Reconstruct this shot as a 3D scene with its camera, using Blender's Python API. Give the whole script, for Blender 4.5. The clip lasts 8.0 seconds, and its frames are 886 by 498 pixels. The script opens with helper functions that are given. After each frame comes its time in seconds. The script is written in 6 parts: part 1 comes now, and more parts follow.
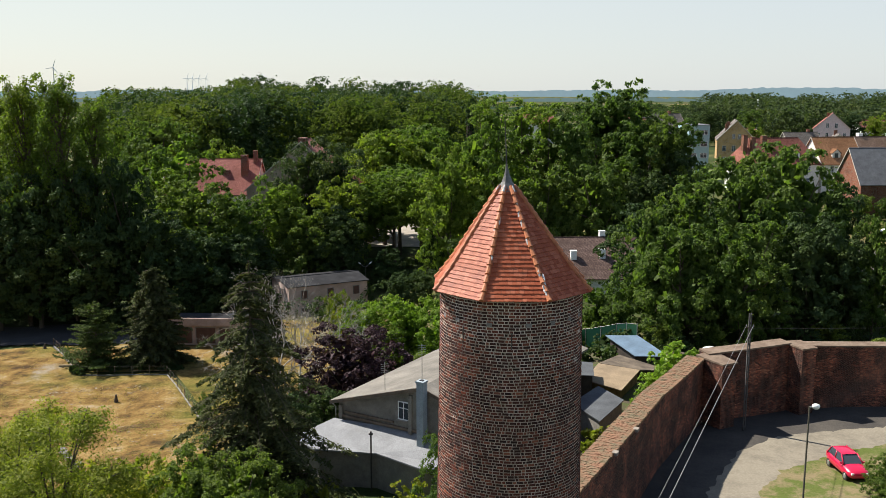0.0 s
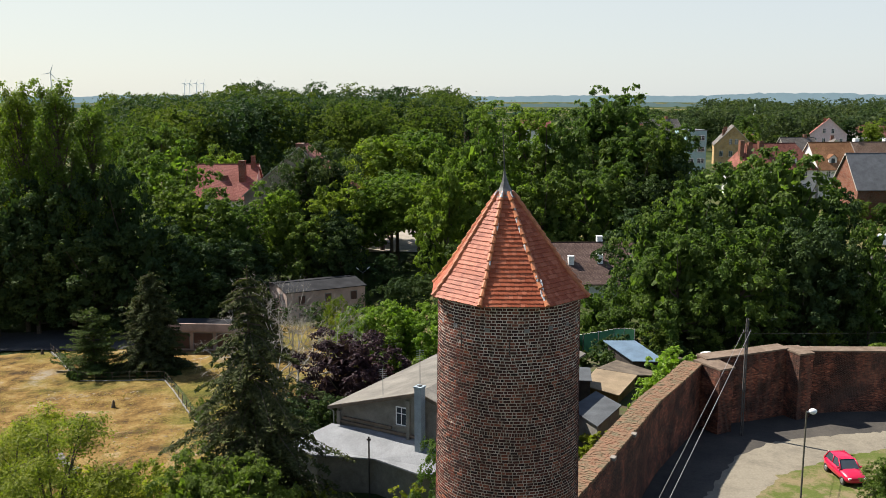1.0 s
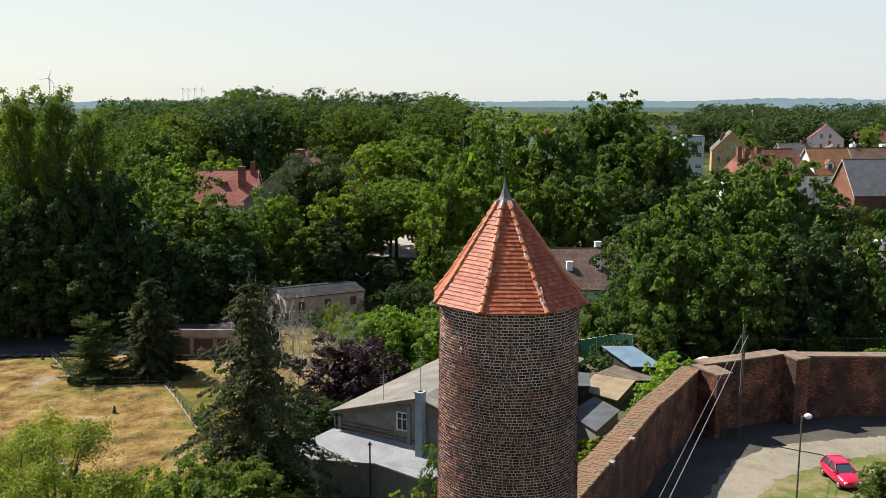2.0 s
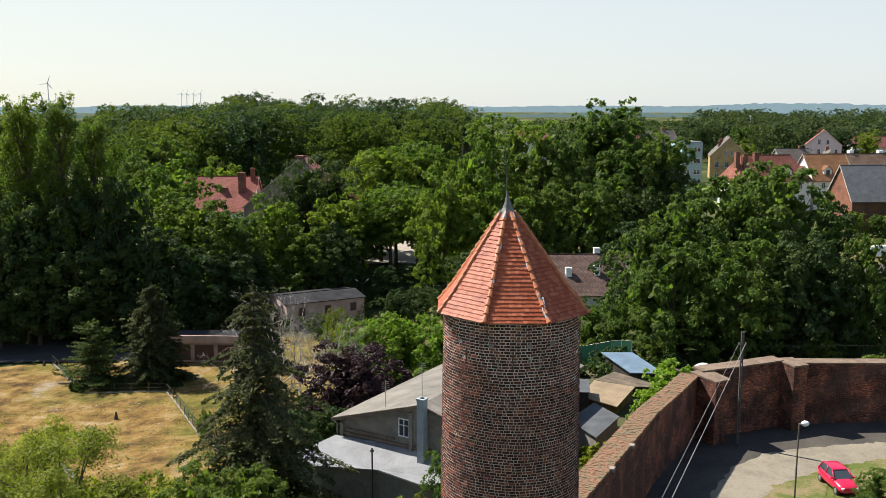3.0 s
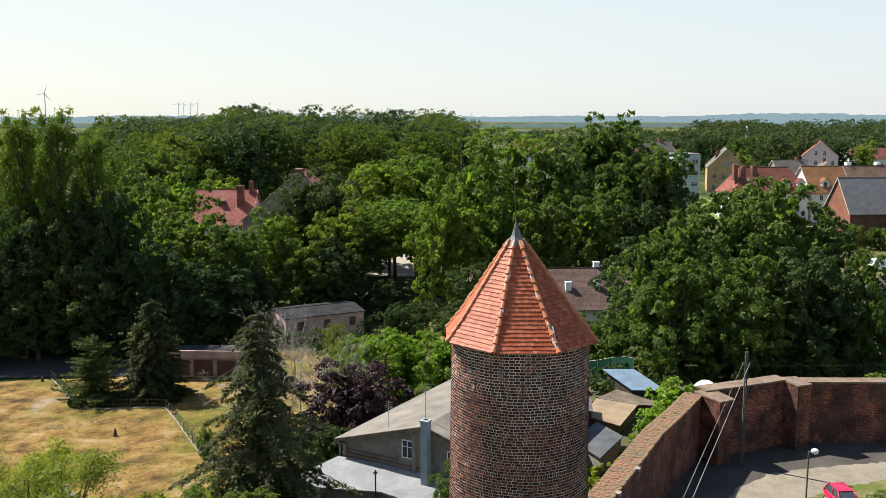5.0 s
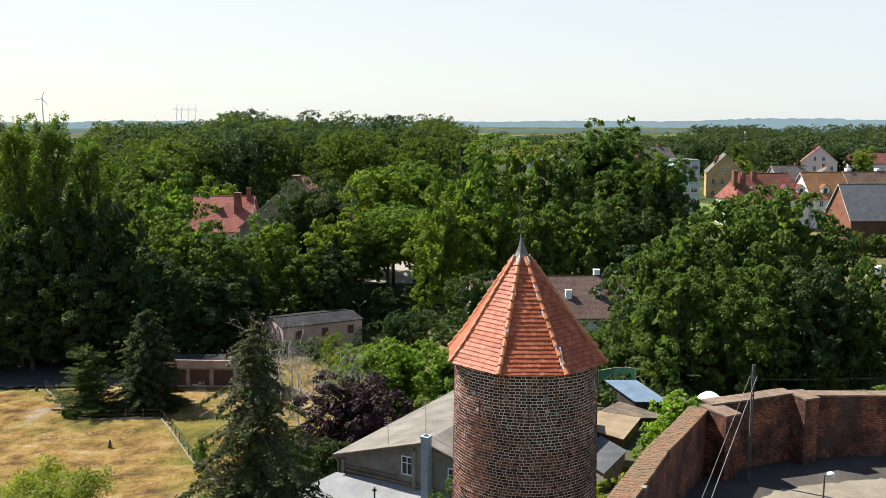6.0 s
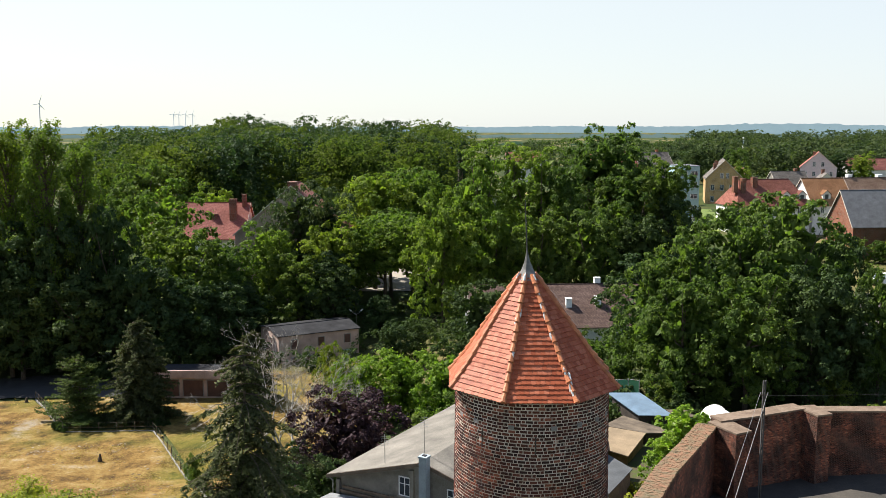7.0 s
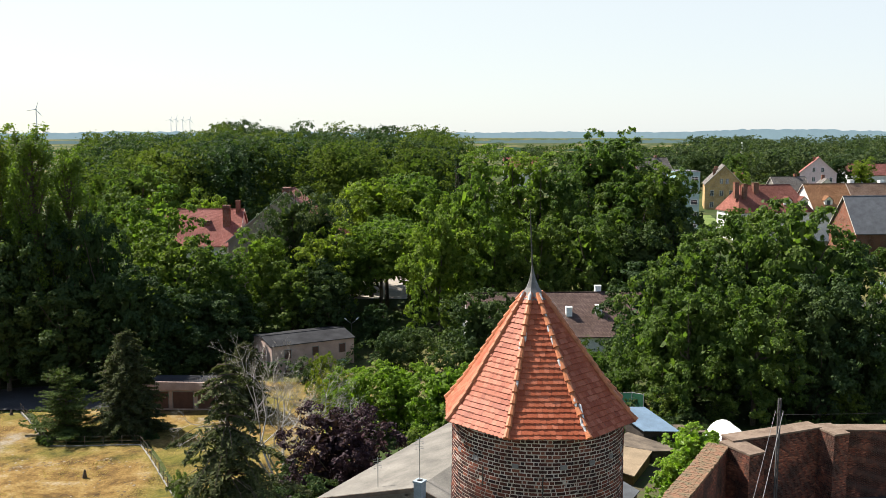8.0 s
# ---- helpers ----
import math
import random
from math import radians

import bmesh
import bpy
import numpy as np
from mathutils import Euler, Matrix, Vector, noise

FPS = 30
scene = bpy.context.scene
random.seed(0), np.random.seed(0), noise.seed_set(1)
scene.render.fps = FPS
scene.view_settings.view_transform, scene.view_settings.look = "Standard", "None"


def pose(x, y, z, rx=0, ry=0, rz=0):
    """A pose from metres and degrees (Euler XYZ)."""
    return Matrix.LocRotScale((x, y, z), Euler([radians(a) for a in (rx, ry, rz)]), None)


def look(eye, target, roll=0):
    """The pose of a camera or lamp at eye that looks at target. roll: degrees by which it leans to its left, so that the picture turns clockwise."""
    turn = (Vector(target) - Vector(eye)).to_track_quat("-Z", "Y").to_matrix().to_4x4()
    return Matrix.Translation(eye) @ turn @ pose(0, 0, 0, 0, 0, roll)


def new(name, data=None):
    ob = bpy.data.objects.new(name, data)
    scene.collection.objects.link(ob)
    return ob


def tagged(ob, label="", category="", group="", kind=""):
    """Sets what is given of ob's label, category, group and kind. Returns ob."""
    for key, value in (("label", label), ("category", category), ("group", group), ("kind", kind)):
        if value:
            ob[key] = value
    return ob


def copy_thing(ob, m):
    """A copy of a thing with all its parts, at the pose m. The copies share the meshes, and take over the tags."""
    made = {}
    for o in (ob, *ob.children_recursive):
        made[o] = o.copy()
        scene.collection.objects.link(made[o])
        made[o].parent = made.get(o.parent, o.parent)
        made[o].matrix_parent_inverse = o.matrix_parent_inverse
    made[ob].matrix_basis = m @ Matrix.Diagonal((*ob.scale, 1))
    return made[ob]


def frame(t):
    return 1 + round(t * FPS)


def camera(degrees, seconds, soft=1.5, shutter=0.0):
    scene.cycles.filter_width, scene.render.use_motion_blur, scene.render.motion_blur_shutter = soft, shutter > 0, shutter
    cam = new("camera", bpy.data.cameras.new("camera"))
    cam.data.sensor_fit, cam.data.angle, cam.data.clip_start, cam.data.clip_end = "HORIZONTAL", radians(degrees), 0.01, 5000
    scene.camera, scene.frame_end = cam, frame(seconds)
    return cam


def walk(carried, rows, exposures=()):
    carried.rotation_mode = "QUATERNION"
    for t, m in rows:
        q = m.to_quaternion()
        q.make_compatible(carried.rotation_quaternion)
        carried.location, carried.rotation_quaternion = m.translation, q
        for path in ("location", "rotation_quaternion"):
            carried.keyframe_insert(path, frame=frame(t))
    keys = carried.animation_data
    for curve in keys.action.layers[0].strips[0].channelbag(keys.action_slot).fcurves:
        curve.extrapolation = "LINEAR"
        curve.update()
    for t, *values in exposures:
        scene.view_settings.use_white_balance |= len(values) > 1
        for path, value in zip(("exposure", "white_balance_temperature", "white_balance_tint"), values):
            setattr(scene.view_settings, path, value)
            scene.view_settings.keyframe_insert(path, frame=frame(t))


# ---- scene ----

# ---- camera and its walk ----
cam = camera(51.93, 8.0, soft=0.55)
ROWS = [
    (0.0, 0.687, 2.054, 26.567, 80.078, 0.433),
    (0.5, 0.690, 2.105, 26.555, 80.243, 0.345),
    (1.0, 0.661, 1.938, 26.603, 80.405, 0.273),
    (1.5, 0.603, 1.634, 26.702, 80.565, 0.212),
    (2.0, 0.522, 1.266, 26.840, 80.721, 0.158),
    (2.5, 0.420, 0.900, 27.008, 80.876, 0.109),
    (3.0, 0.304, 0.594, 27.196, 81.029, 0.061),
    (3.5, 0.178, 0.400, 27.395, 81.180, 0.013),
    (4.0, 0.048, 0.363, 27.596, 81.331, -0.038),
    (4.5, -0.080, 0.519, 27.788, 81.481, -0.093),
    (5.0, -0.200, 0.899, 27.963, 81.632, -0.152),
    (5.5, -0.306, 1.524, 28.113, 81.785, -0.217),
    (6.0, -0.390, 2.411, 28.229, 81.940, -0.286),
    (6.5, -0.447, 3.567, 28.303, 82.099, -0.359),
    (7.0, -0.468, 4.994, 28.326, 82.263, -0.436),
    (7.5, -0.446, 6.684, 28.291, 82.432, -0.514),
    (8.0, -0.373, 8.625, 28.189, 82.608, -0.591),
]
walk(cam, [(t, pose(x, y, z, tilt, 0, yaw)) for t, x, y, z, tilt, yaw in ROWS],
     exposures=((0.0, 0.97), (1.5, 1.01), (3.5, 1.1), (5.0, 1.15), (7.0, 1.24), (8.0, 1.25)))

# ---- world, sun and exposure ----
SUN = Vector((-0.558, 0.346, 0.755)).normalized()      # towards the sun
world = bpy.data.worlds.new("sky")
scene.world = world
world.use_nodes = True
wn = world.node_tree
sky = wn.nodes.new("ShaderNodeTexSky")
sky.sky_type = "NISHITA"
sky.sun_disc = False
sky.sun_elevation = math.asin(SUN.z)
sky.sun_rotation = math.atan2(SUN.x, SUN.y)
sky.air_density, sky.dust_density, sky.ozone_density = 1.0, 0.6, 1.5
wn.nodes["Background"].inputs["Strength"].default_value = 0.079
haze = wn.nodes.new("ShaderNodeMix")           # summer haze whitens the sky, most of all near the horizon
haze.data_type = "RGBA"
up_dir, up_z = wn.nodes.new("ShaderNodeTexCoord"), wn.nodes.new("ShaderNodeSeparateXYZ")
thin = wn.nodes.new("ShaderNodeMapRange")
thin.interpolation_type = "SMOOTHSTEP"
for slot, value in ((1, 0.15), (2, 0.38), (3, 0.82), (4, 0.05)):
    thin.inputs[slot].default_value = value
wn.links.new(up_dir.outputs["Generated"], up_z.inputs[0])
wn.links.new(up_z.outputs["Z"], thin.inputs[0])
wn.links.new(thin.outputs[0], haze.inputs[0])
side, veil = wn.nodes.new("ShaderNodeMapRange"), wn.nodes.new("ShaderNodeMix")
veil.data_type = "RGBA"
for slot, value in ((1, -0.5), (2, 0.5)):
    side.inputs[slot].default_value = value
wn.links.new(up_z.outputs["X"], side.inputs[0])
wn.links.new(side.outputs[0], veil.inputs[0])
veil.inputs[6].default_value, veil.inputs[7].default_value = (5.15, 5.3, 4.95, 1), (4.55, 4.9, 5.1, 1)
wn.links.new(veil.outputs[2], haze.inputs[7])
wn.links.new(sky.outputs["Color"], haze.inputs[6])
wn.links.new(haze.outputs[2], wn.nodes["Background"].inputs["Color"])
sun_data = bpy.data.lights.new("sun", "SUN")
sun_data.energy, sun_data.angle, sun_data.color = 5.0, radians(0.53), (1.0, 0.95, 0.87)
sun = new("sun", sun_data)
sun.matrix_world = look(SUN * 100, (0, 0, 0))


# ---- materials ----
def material(name):
    m = bpy.data.materials.new(name)
    m.use_nodes = True
    nt = m.node_tree
    return m, nt, nt.nodes["Principled BSDF"]


def node(nt, kind, **values):
    n = nt.nodes.new("ShaderNode" + kind)
    for key, v in values.items():
        if key in n.inputs:
            n.inputs[key].default_value = v
        else:
            n.inputs[key.replace("_", " ")].default_value = v
    return n


def noise_tex(nt, scale, detail=4.0, coord="Object", rough=0.6):
    tc = nt.nodes.new("ShaderNodeTexCoord")
    n = node(nt, "TexNoise", Scale=scale, Detail=detail, Roughness=rough)
    nt.links.new(tc.outputs[coord], n.inputs["Vector"])
    return n


def ramp(nt, source, stops):
    r = nt.nodes.new("ShaderNodeValToRGB")
    els = r.color_ramp.elements
    while len(els) < len(stops):
        els.new(0.5)
    for e, (p, c) in zip(els, stops):
        e.position, e.color = p, (*c, 1)
    nt.links.new(source, r.inputs["Fac"])
    return r


def mix(nt, fac, a, b, kind="MIX"):
    m = nt.nodes.new("ShaderNodeMix")
    m.data_type, m.blend_type = "RGBA", kind
    for sock, v in (("Factor", fac), ("A", a), ("B", b)):
        target = m.inputs[0] if sock == "Factor" else m.inputs[6] if sock == "A" else m.inputs[7]
        if isinstance(v, (int, float)):
            target.default_value = v
        elif isinstance(v, tuple):
            target.default_value = (*v, 1)
        else:
            nt.links.new(v, target)
    return m.outputs[2]


def bump(nt, bsdf, height, strength, distance=0.05):
    b = node(nt, "Bump", Strength=strength, Distance=distance)
    nt.links.new(height, b.inputs["Height"])
    nt.links.new(b.outputs["Normal"], bsdf.inputs["Normal"])


def plain(name, colour, rough=0.8, spread=0.25, scale=1.5, fine=14.0, metal=0.0, relief=0.25, spec=0.3):
    """A weathered surface: one colour with blotches and grain."""
    m, nt, p = material(name)
    big, small = noise_tex(nt, scale, 5), noise_tex(nt, fine, 6)
    dark = tuple(c * (1 - spread) for c in colour)
    light = tuple(min(1, c * (1 + spread)) for c in colour)
    r = ramp(nt, big.outputs["Fac"], [(0.3, dark), (0.7, light)])
    r2 = ramp(nt, small.outputs["Fac"], [(0.3, (0.8, 0.8, 0.8)), (0.7, (1.15, 1.15, 1.15))])
    nt.links.new(mix(nt, 1.0, r.outputs["Color"], r2.outputs["Color"], "MULTIPLY"), p.inputs["Base Color"])
    p.inputs["Roughness"].default_value, p.inputs["Metallic"].default_value = rough, metal
    p.inputs["Specular IOR Level"].default_value = spec
    if relief:
        bump(nt, p, small.outputs["Fac"], relief, 0.02)
    return m


def pieces(name, stops, rough=0.85, stain=(0.55, 0.5, 0.45), stain_scale=0.6, stain_amount=0.5, island=True, fine=30.0, spec=0.25, rusty=None):
    """Bricks or tiles whose colour changes from piece to piece."""
    m, nt, p = material(name)
    if island:
        src = nt.nodes.new("ShaderNodeNewGeometry").outputs["Random Per Island"]
    else:
        src = nt.nodes.new("ShaderNodeObjectInfo").outputs["Random"]
    r = ramp(nt, src, stops)
    big = noise_tex(nt, stain_scale, 6)
    r2 = ramp(nt, big.outputs["Fac"], [(0.42, (1, 1, 1)), (0.68, stain)])
    c = mix(nt, stain_amount, r.outputs["Color"], r2.outputs["Color"], "MULTIPLY")
    if rusty:
        zone = ramp(nt, noise_tex(nt, 0.33, 5).outputs["Fac"], [(0.44, (1, 1, 1)), (0.74, rusty)])
        c = mix(nt, 1.0, c, zone.outputs["Color"], "MULTIPLY")
    small = noise_tex(nt, fine, 5)
    r3 = ramp(nt, small.outputs["Fac"], [(0.3, (0.75, 0.75, 0.75)), (0.7, (1.15, 1.15, 1.15))])
    nt.links.new(mix(nt, 1.0, c, r3.outputs["Color"], "MULTIPLY"), p.inputs["Base Color"])
    p.inputs["Roughness"].default_value = rough
    p.inputs["Specular IOR Level"].default_value = spec
    bump(nt, p, small.outputs["Fac"], 0.4, 0.01)
    return m


def leaves(name, dark, light, through_light=0.35, rough=0.6, spec=0.14):
    """Leaf sprays: colour changes from leaf to leaf and from tree to tree; light passes through them."""
    m, nt, p = material(name)
    geo, info = nt.nodes.new("ShaderNodeNewGeometry"), nt.nodes.new("ShaderNodeObjectInfo")
    r = ramp(nt, geo.outputs["Random Per Island"], [(0.0, dark), (1.0, light)])
    tone = ramp(nt, info.outputs["Random"], [(0.0, (0.75, 0.82, 0.8)), (0.5, (1.0, 1.0, 1.0)), (1.0, (1.22, 1.1, 0.85))])
    c = mix(nt, 1.0, r.outputs["Color"], tone.outputs["Color"], "MULTIPLY")
    drift = ramp(nt, noise_tex(nt, 0.06, 3).outputs["Fac"], [(0.36, (0.72, 0.8, 0.85)), (0.5, (1.0, 1.0, 1.0)), (0.64, (1.25, 1.15, 0.95))])
    c = mix(nt, 1.0, c, drift.outputs["Color"], "MULTIPLY")
    nt.links.new(c, p.inputs["Base Color"])
    p.inputs["Roughness"].default_value = rough
    p.inputs["Specular IOR Level"].default_value = spec
    t = nt.nodes.new("ShaderNodeBsdfTranslucent")
    warm = mix(nt, 1.0, c, (1.25, 1.5, 0.62), "MULTIPLY")
    nt.links.new(warm, t.inputs["Color"])
    s = nt.nodes.new("ShaderNodeMixShader")
    s.inputs[0].default_value = through_light
    nt.links.new(p.outputs[0], s.inputs[1])
    nt.links.new(t.outputs[0], s.inputs[2])
    nt.links.new(s.outputs[0], nt.nodes["Material Output"].inputs["Surface"])
    return m


def brickwork(name, stops, mortar, width=0.27, height=0.1, joint=0.012, stain=(0.35, 0.3, 0.26), relief=0.6, stain_from=0.4, stain_to=0.65, blotch=None):
    """Laid bricks on a surface whose UVs are in metres."""
    m, nt, p = material(name)
    uv = nt.nodes.new("ShaderNodeTexCoord")
    b = node(nt, "TexBrick", Scale=1.0, Mortar_Size=joint, Mortar_Smooth=0.2, Bias=0.0, Brick_Width=width, Row_Height=height)
    b.inputs["Color1"].default_value, b.inputs["Color2"].default_value = (0, 0, 0, 1), (1, 1, 1, 1)
    b.inputs["Mortar"].default_value = (0.5, 0.5, 0.5, 1)
    nt.links.new(uv.outputs["UV"], b.inputs["Vector"])
    r = ramp(nt, b.outputs["Color"], stops)
    big = noise_tex(nt, 0.35, 6)
    r2 = ramp(nt, big.outputs["Fac"], [(stain_from, (1, 1, 1)), (stain_to, stain)])
    c = mix(nt, 0.8, r.outputs["Color"], r2.outputs["Color"], "MULTIPLY")
    if blotch:
        r4 = ramp(nt, noise_tex(nt, 0.7, 9, rough=0.72).outputs["Fac"], [(0.43, (1.25, 1.15, 1.05)), (0.6, blotch)])
        c = mix(nt, 0.85, c, r4.outputs["Color"], "MULTIPLY")
    small = noise_tex(nt, 9.0, 6)
    r3 = ramp(nt, small.outputs["Fac"], [(0.3, (0.65, 0.65, 0.65)), (0.7, (1.2, 1.2, 1.2))])
    c = mix(nt, 1.0, c, r3.outputs["Color"], "MULTIPLY")
    nt.links.new(mix(nt, b.outputs["Fac"], c, mortar), p.inputs["Base Color"])
    p.inputs["Roughness"].default_value = 0.9
    p.inputs["Specular IOR Level"].default_value = 0.2
    inv = node(nt, "Math")
    inv.operation = "SUBTRACT"
    inv.inputs[0].default_value = 1.0
    nt.links.new(b.outputs["Fac"], inv.inputs[1])
    bump(nt, p, inv.outputs[0], relief, 0.02)
    return m


def tiled(name, stops, width=0.25, height=0.3, dark=0.45, stain=(0.6, 0.55, 0.5)):
    """A far tiled roof: courses as relief and shade, UVs in metres."""
    return brickwork(name, stops, tuple(c * dark for c in stops[0][1]), width, height, 0.03, stain, 1.0)


def mottled(name, a, b, lo, hi, scale, rough=0.95, grain=7.0):
    """Two covers in broken patches, with fine grain."""
    m, nt, p = material(name)
    big, fine = noise_tex(nt, scale, 8, rough=0.75), noise_tex(nt, grain, 6)
    spot = nt.nodes.new("ShaderNodeNewGeometry")
    for n in (big, fine):
        nt.links.new(spot.outputs["Position"], n.inputs["Vector"])
    sel = ramp(nt, big.outputs["Fac"], [(lo, (0, 0, 0)), (hi, (1, 1, 1))])
    r3 = ramp(nt, fine.outputs["Fac"], [(0.3, (0.84, 0.84, 0.84)), (0.7, (1.1, 1.1, 1.1))])
    c = mix(nt, sel.outputs["Color"], a, b)
    nt.links.new(mix(nt, 1.0, c, r3.outputs["Color"], "MULTIPLY"), p.inputs["Base Color"])
    p.inputs["Roughness"].default_value = rough
    p.inputs["Specular IOR Level"].default_value = 0.15
    bump(nt, p, fine.outputs["Fac"], 0.5, 0.04)
    return m


M_BRICK = pieces("tower brick", [(0.0, (0.024, 0.011, 0.011)), (0.35, (0.05, 0.018, 0.015)), (0.65, (0.085, 0.026, 0.019)), (0.88, (0.135, 0.04, 0.026)), (1.0, (0.22, 0.078, 0.05))], 0.9, (0.5, 0.46, 0.5), 0.5, 0.8, rusty=(1.75, 1.42, 1.0))
M_BRICK_ONE = pieces("tower brick alone", [(0.0, (0.024, 0.011, 0.011)), (0.35, (0.05, 0.018, 0.015)), (0.65, (0.085, 0.026, 0.019)), (0.88, (0.135, 0.04, 0.026)), (1.0, (0.22, 0.078, 0.05))], 0.9, (0.5, 0.46, 0.5), 0.5, 0.8, False, rusty=(1.75, 1.42, 1.0))
M_TILE_ONE = pieces("clay tile alone", [(0.0, (0.28, 0.065, 0.028)), (0.5, (0.36, 0.095, 0.043)), (1.0, (0.44, 0.14, 0.075))], 0.55, (0.6, 0.54, 0.5), 0.7, 0.5, False, spec=0.17)
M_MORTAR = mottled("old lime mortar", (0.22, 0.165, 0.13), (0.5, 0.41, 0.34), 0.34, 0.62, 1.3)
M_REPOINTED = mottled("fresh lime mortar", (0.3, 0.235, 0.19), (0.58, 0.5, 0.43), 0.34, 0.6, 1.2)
M_PATCH = plain("pale mortar", (0.52, 0.51, 0.5), 0.9, 0.3, 6.0)
M_VENT = plain("grey cement", (0.2, 0.185, 0.18), 0.9)
M_TILE = pieces("clay tile", [(0.0, (0.28, 0.065, 0.028)), (0.5, (0.36, 0.095, 0.043)), (1.0, (0.44, 0.14, 0.075))], 0.55, (0.6, 0.54, 0.5), 0.7, 0.5, spec=0.17)
M_RIDGE = plain("clay ridge", (0.42, 0.15, 0.065), 0.6, 0.35, 3.0)
M_LEAD = plain("lead sheet", (0.14, 0.135, 0.125), 0.5, 0.35, 2.5, metal=0.15)
M_WALL = brickwork("old brick wall", [(0.0, (0.075, 0.03, 0.022)), (0.4, (0.16, 0.052, 0.032)), (0.8, (0.26, 0.085, 0.048)), (1.0, (0.36, 0.16, 0.1))], (0.115, 0.078, 0.06), height=0.085, joint=0.012, stain=(0.16, 0.15, 0.16), relief=0.35, stain_from=0.4, stain_to=0.56, blotch=(0.3, 0.29, 0.3))
M_CONCRETE = plain("concrete", (0.228, 0.217, 0.198), 0.9)
M_RENDER_PINK = plain("old pinkish render", (0.4, 0.29, 0.245), 0.9, 0.22, 0.5)
M_RENDER_GREY = plain("grey render", (0.19, 0.175, 0.15), 0.9, 0.25)
M_RENDER_WHITE = plain("white render", (0.7, 0.67, 0.62), 0.85, 0.12)
M_RENDER_BLUE = plain("pale blue render", (0.26, 0.36, 0.38), 0.85, 0.08)
M_CHIM = plain("pale blue-grey paint", (0.27, 0.31, 0.33), 0.8, 0.15)
M_YELLOW_BRICK = brickwork("yellow brick", [(0.0, (0.46, 0.29, 0.11)), (1.0, (0.56, 0.37, 0.16))], (0.45, 0.36, 0.24))
M_PINK = plain("pale pink render", (0.66, 0.52, 0.52), 0.85, 0.1)
M_FELT = plain("roofing felt", (0.125, 0.127, 0.132), 0.75, 0.22, 0.7, 10)
# felt colour lowered to carry the tree shadow lying on these roofs
M_FELT_DARK = plain("felt with painted tree shadow", (0.032, 0.032, 0.034), 0.95, 0.4, 0.4, 8, spec=0.05)
M_FELT_PALE = plain("pale roofing felt", (0.2, 0.204, 0.21), 0.8, 0.2, 0.6, 10)
M_FELT_TAN = plain("weathered roofing sheet", (0.152, 0.137, 0.114), 0.85, 0.4, 0.35, 8)
M_TAN = plain("tan sheeting", (0.25, 0.185, 0.115), 0.85, 0.3, 0.5)
M_BLUE = plain("blue painted sheet", (0.125, 0.18, 0.24), 0.45, 0.2, 0.8, spec=0.4)
M_RED_TILE = tiled("red roof tile", [(0.0, (0.33, 0.115, 0.09)), (1.0, (0.43, 0.18, 0.145))])
M_TERRACE_TILE = tiled("brownish red tile", [(0.0, (0.25, 0.09, 0.065)), (1.0, (0.34, 0.135, 0.1))])
M_ORANGE_TILE = tiled("orange roof tile", [(0.0, (0.36, 0.17, 0.08)), (1.0, (0.45, 0.24, 0.12))])
M_WEATHERED_TILE = tiled("weathered brown tile", [(0.0, (0.25, 0.16, 0.11)), (1.0, (0.33, 0.22, 0.16))])
M_BROWN_TILE = tiled("brown roof tile", [(0.0, (0.105, 0.066, 0.054)), (1.0, (0.18, 0.12, 0.1))])
M_GREY_TILE = tiled("grey roof tile", [(0.0, (0.152, 0.137, 0.122)), (1.0, (0.228, 0.198, 0.175))])
M_BRICK_RED = brickwork("red brick house", [(0.0, (0.182, 0.0608, 0.0342)), (1.0, (0.274, 0.106, 0.0608))], (0.228, 0.19, 0.152))
M_WOOD = plain("grey timber", (0.152, 0.114, 0.0836), 0.85, 0.3)
M_DARK = plain("dark opening", (0.035, 0.03, 0.028), 0.5, 0.2)
M_DOOR_BROWN = plain("brown painted door", (0.0912, 0.0456, 0.0342), 0.6, 0.2)
M_WHITE = plain("white paint", (0.78, 0.78, 0.76), 0.5, 0.06)
M_VERGE = plain("pale verge paint", (0.5, 0.45, 0.38), 0.8, 0.15)
M_IRON = plain("dark iron", (0.06, 0.058, 0.055), 0.6, 0.2, metal=0.5)
M_STEEL = plain("galvanised steel", (0.304, 0.312, 0.304), 0.5, 0.2, metal=0.7)
M_WIRE = plain("cable", (0.228, 0.213, 0.198), 0.6, 0.1)
M_BARK = plain("bark", (0.0836, 0.0646, 0.0456), 0.95, 0.35, 3.0, 20)
M_DEADWOOD = plain("bare grey twigs", (0.33, 0.295, 0.255), 0.95, 0.25, 3.0, 20)
M_LEAF = leaves("lime leaves", (0.066, 0.102, 0.022), (0.128, 0.175, 0.04), 0.46)
# green lowered to carry deep shade; also serves naturally dark trees
M_LEAF_DEEP = leaves("deep green and shaded leaves", (0.036, 0.058, 0.022), (0.058, 0.088, 0.031), 0.26, 0.65, 0.08)
M_LEAF_OLIVE = leaves("grey-green leaves", (0.045, 0.066, 0.022), (0.085, 0.11, 0.036), 0.25)
M_LEAF_BRIGHT = leaves("bright green leaves", (0.086, 0.142, 0.016), (0.18, 0.262, 0.032), 0.44)
M_LEAF_YELLOW = leaves("yellowish leaves", (0.13, 0.155, 0.017), (0.245, 0.255, 0.036), 0.44)
M_LEAF_PURPLE = leaves("purple leaves", (0.0264, 0.0123, 0.0176), (0.0748, 0.0352, 0.044), 0.2)
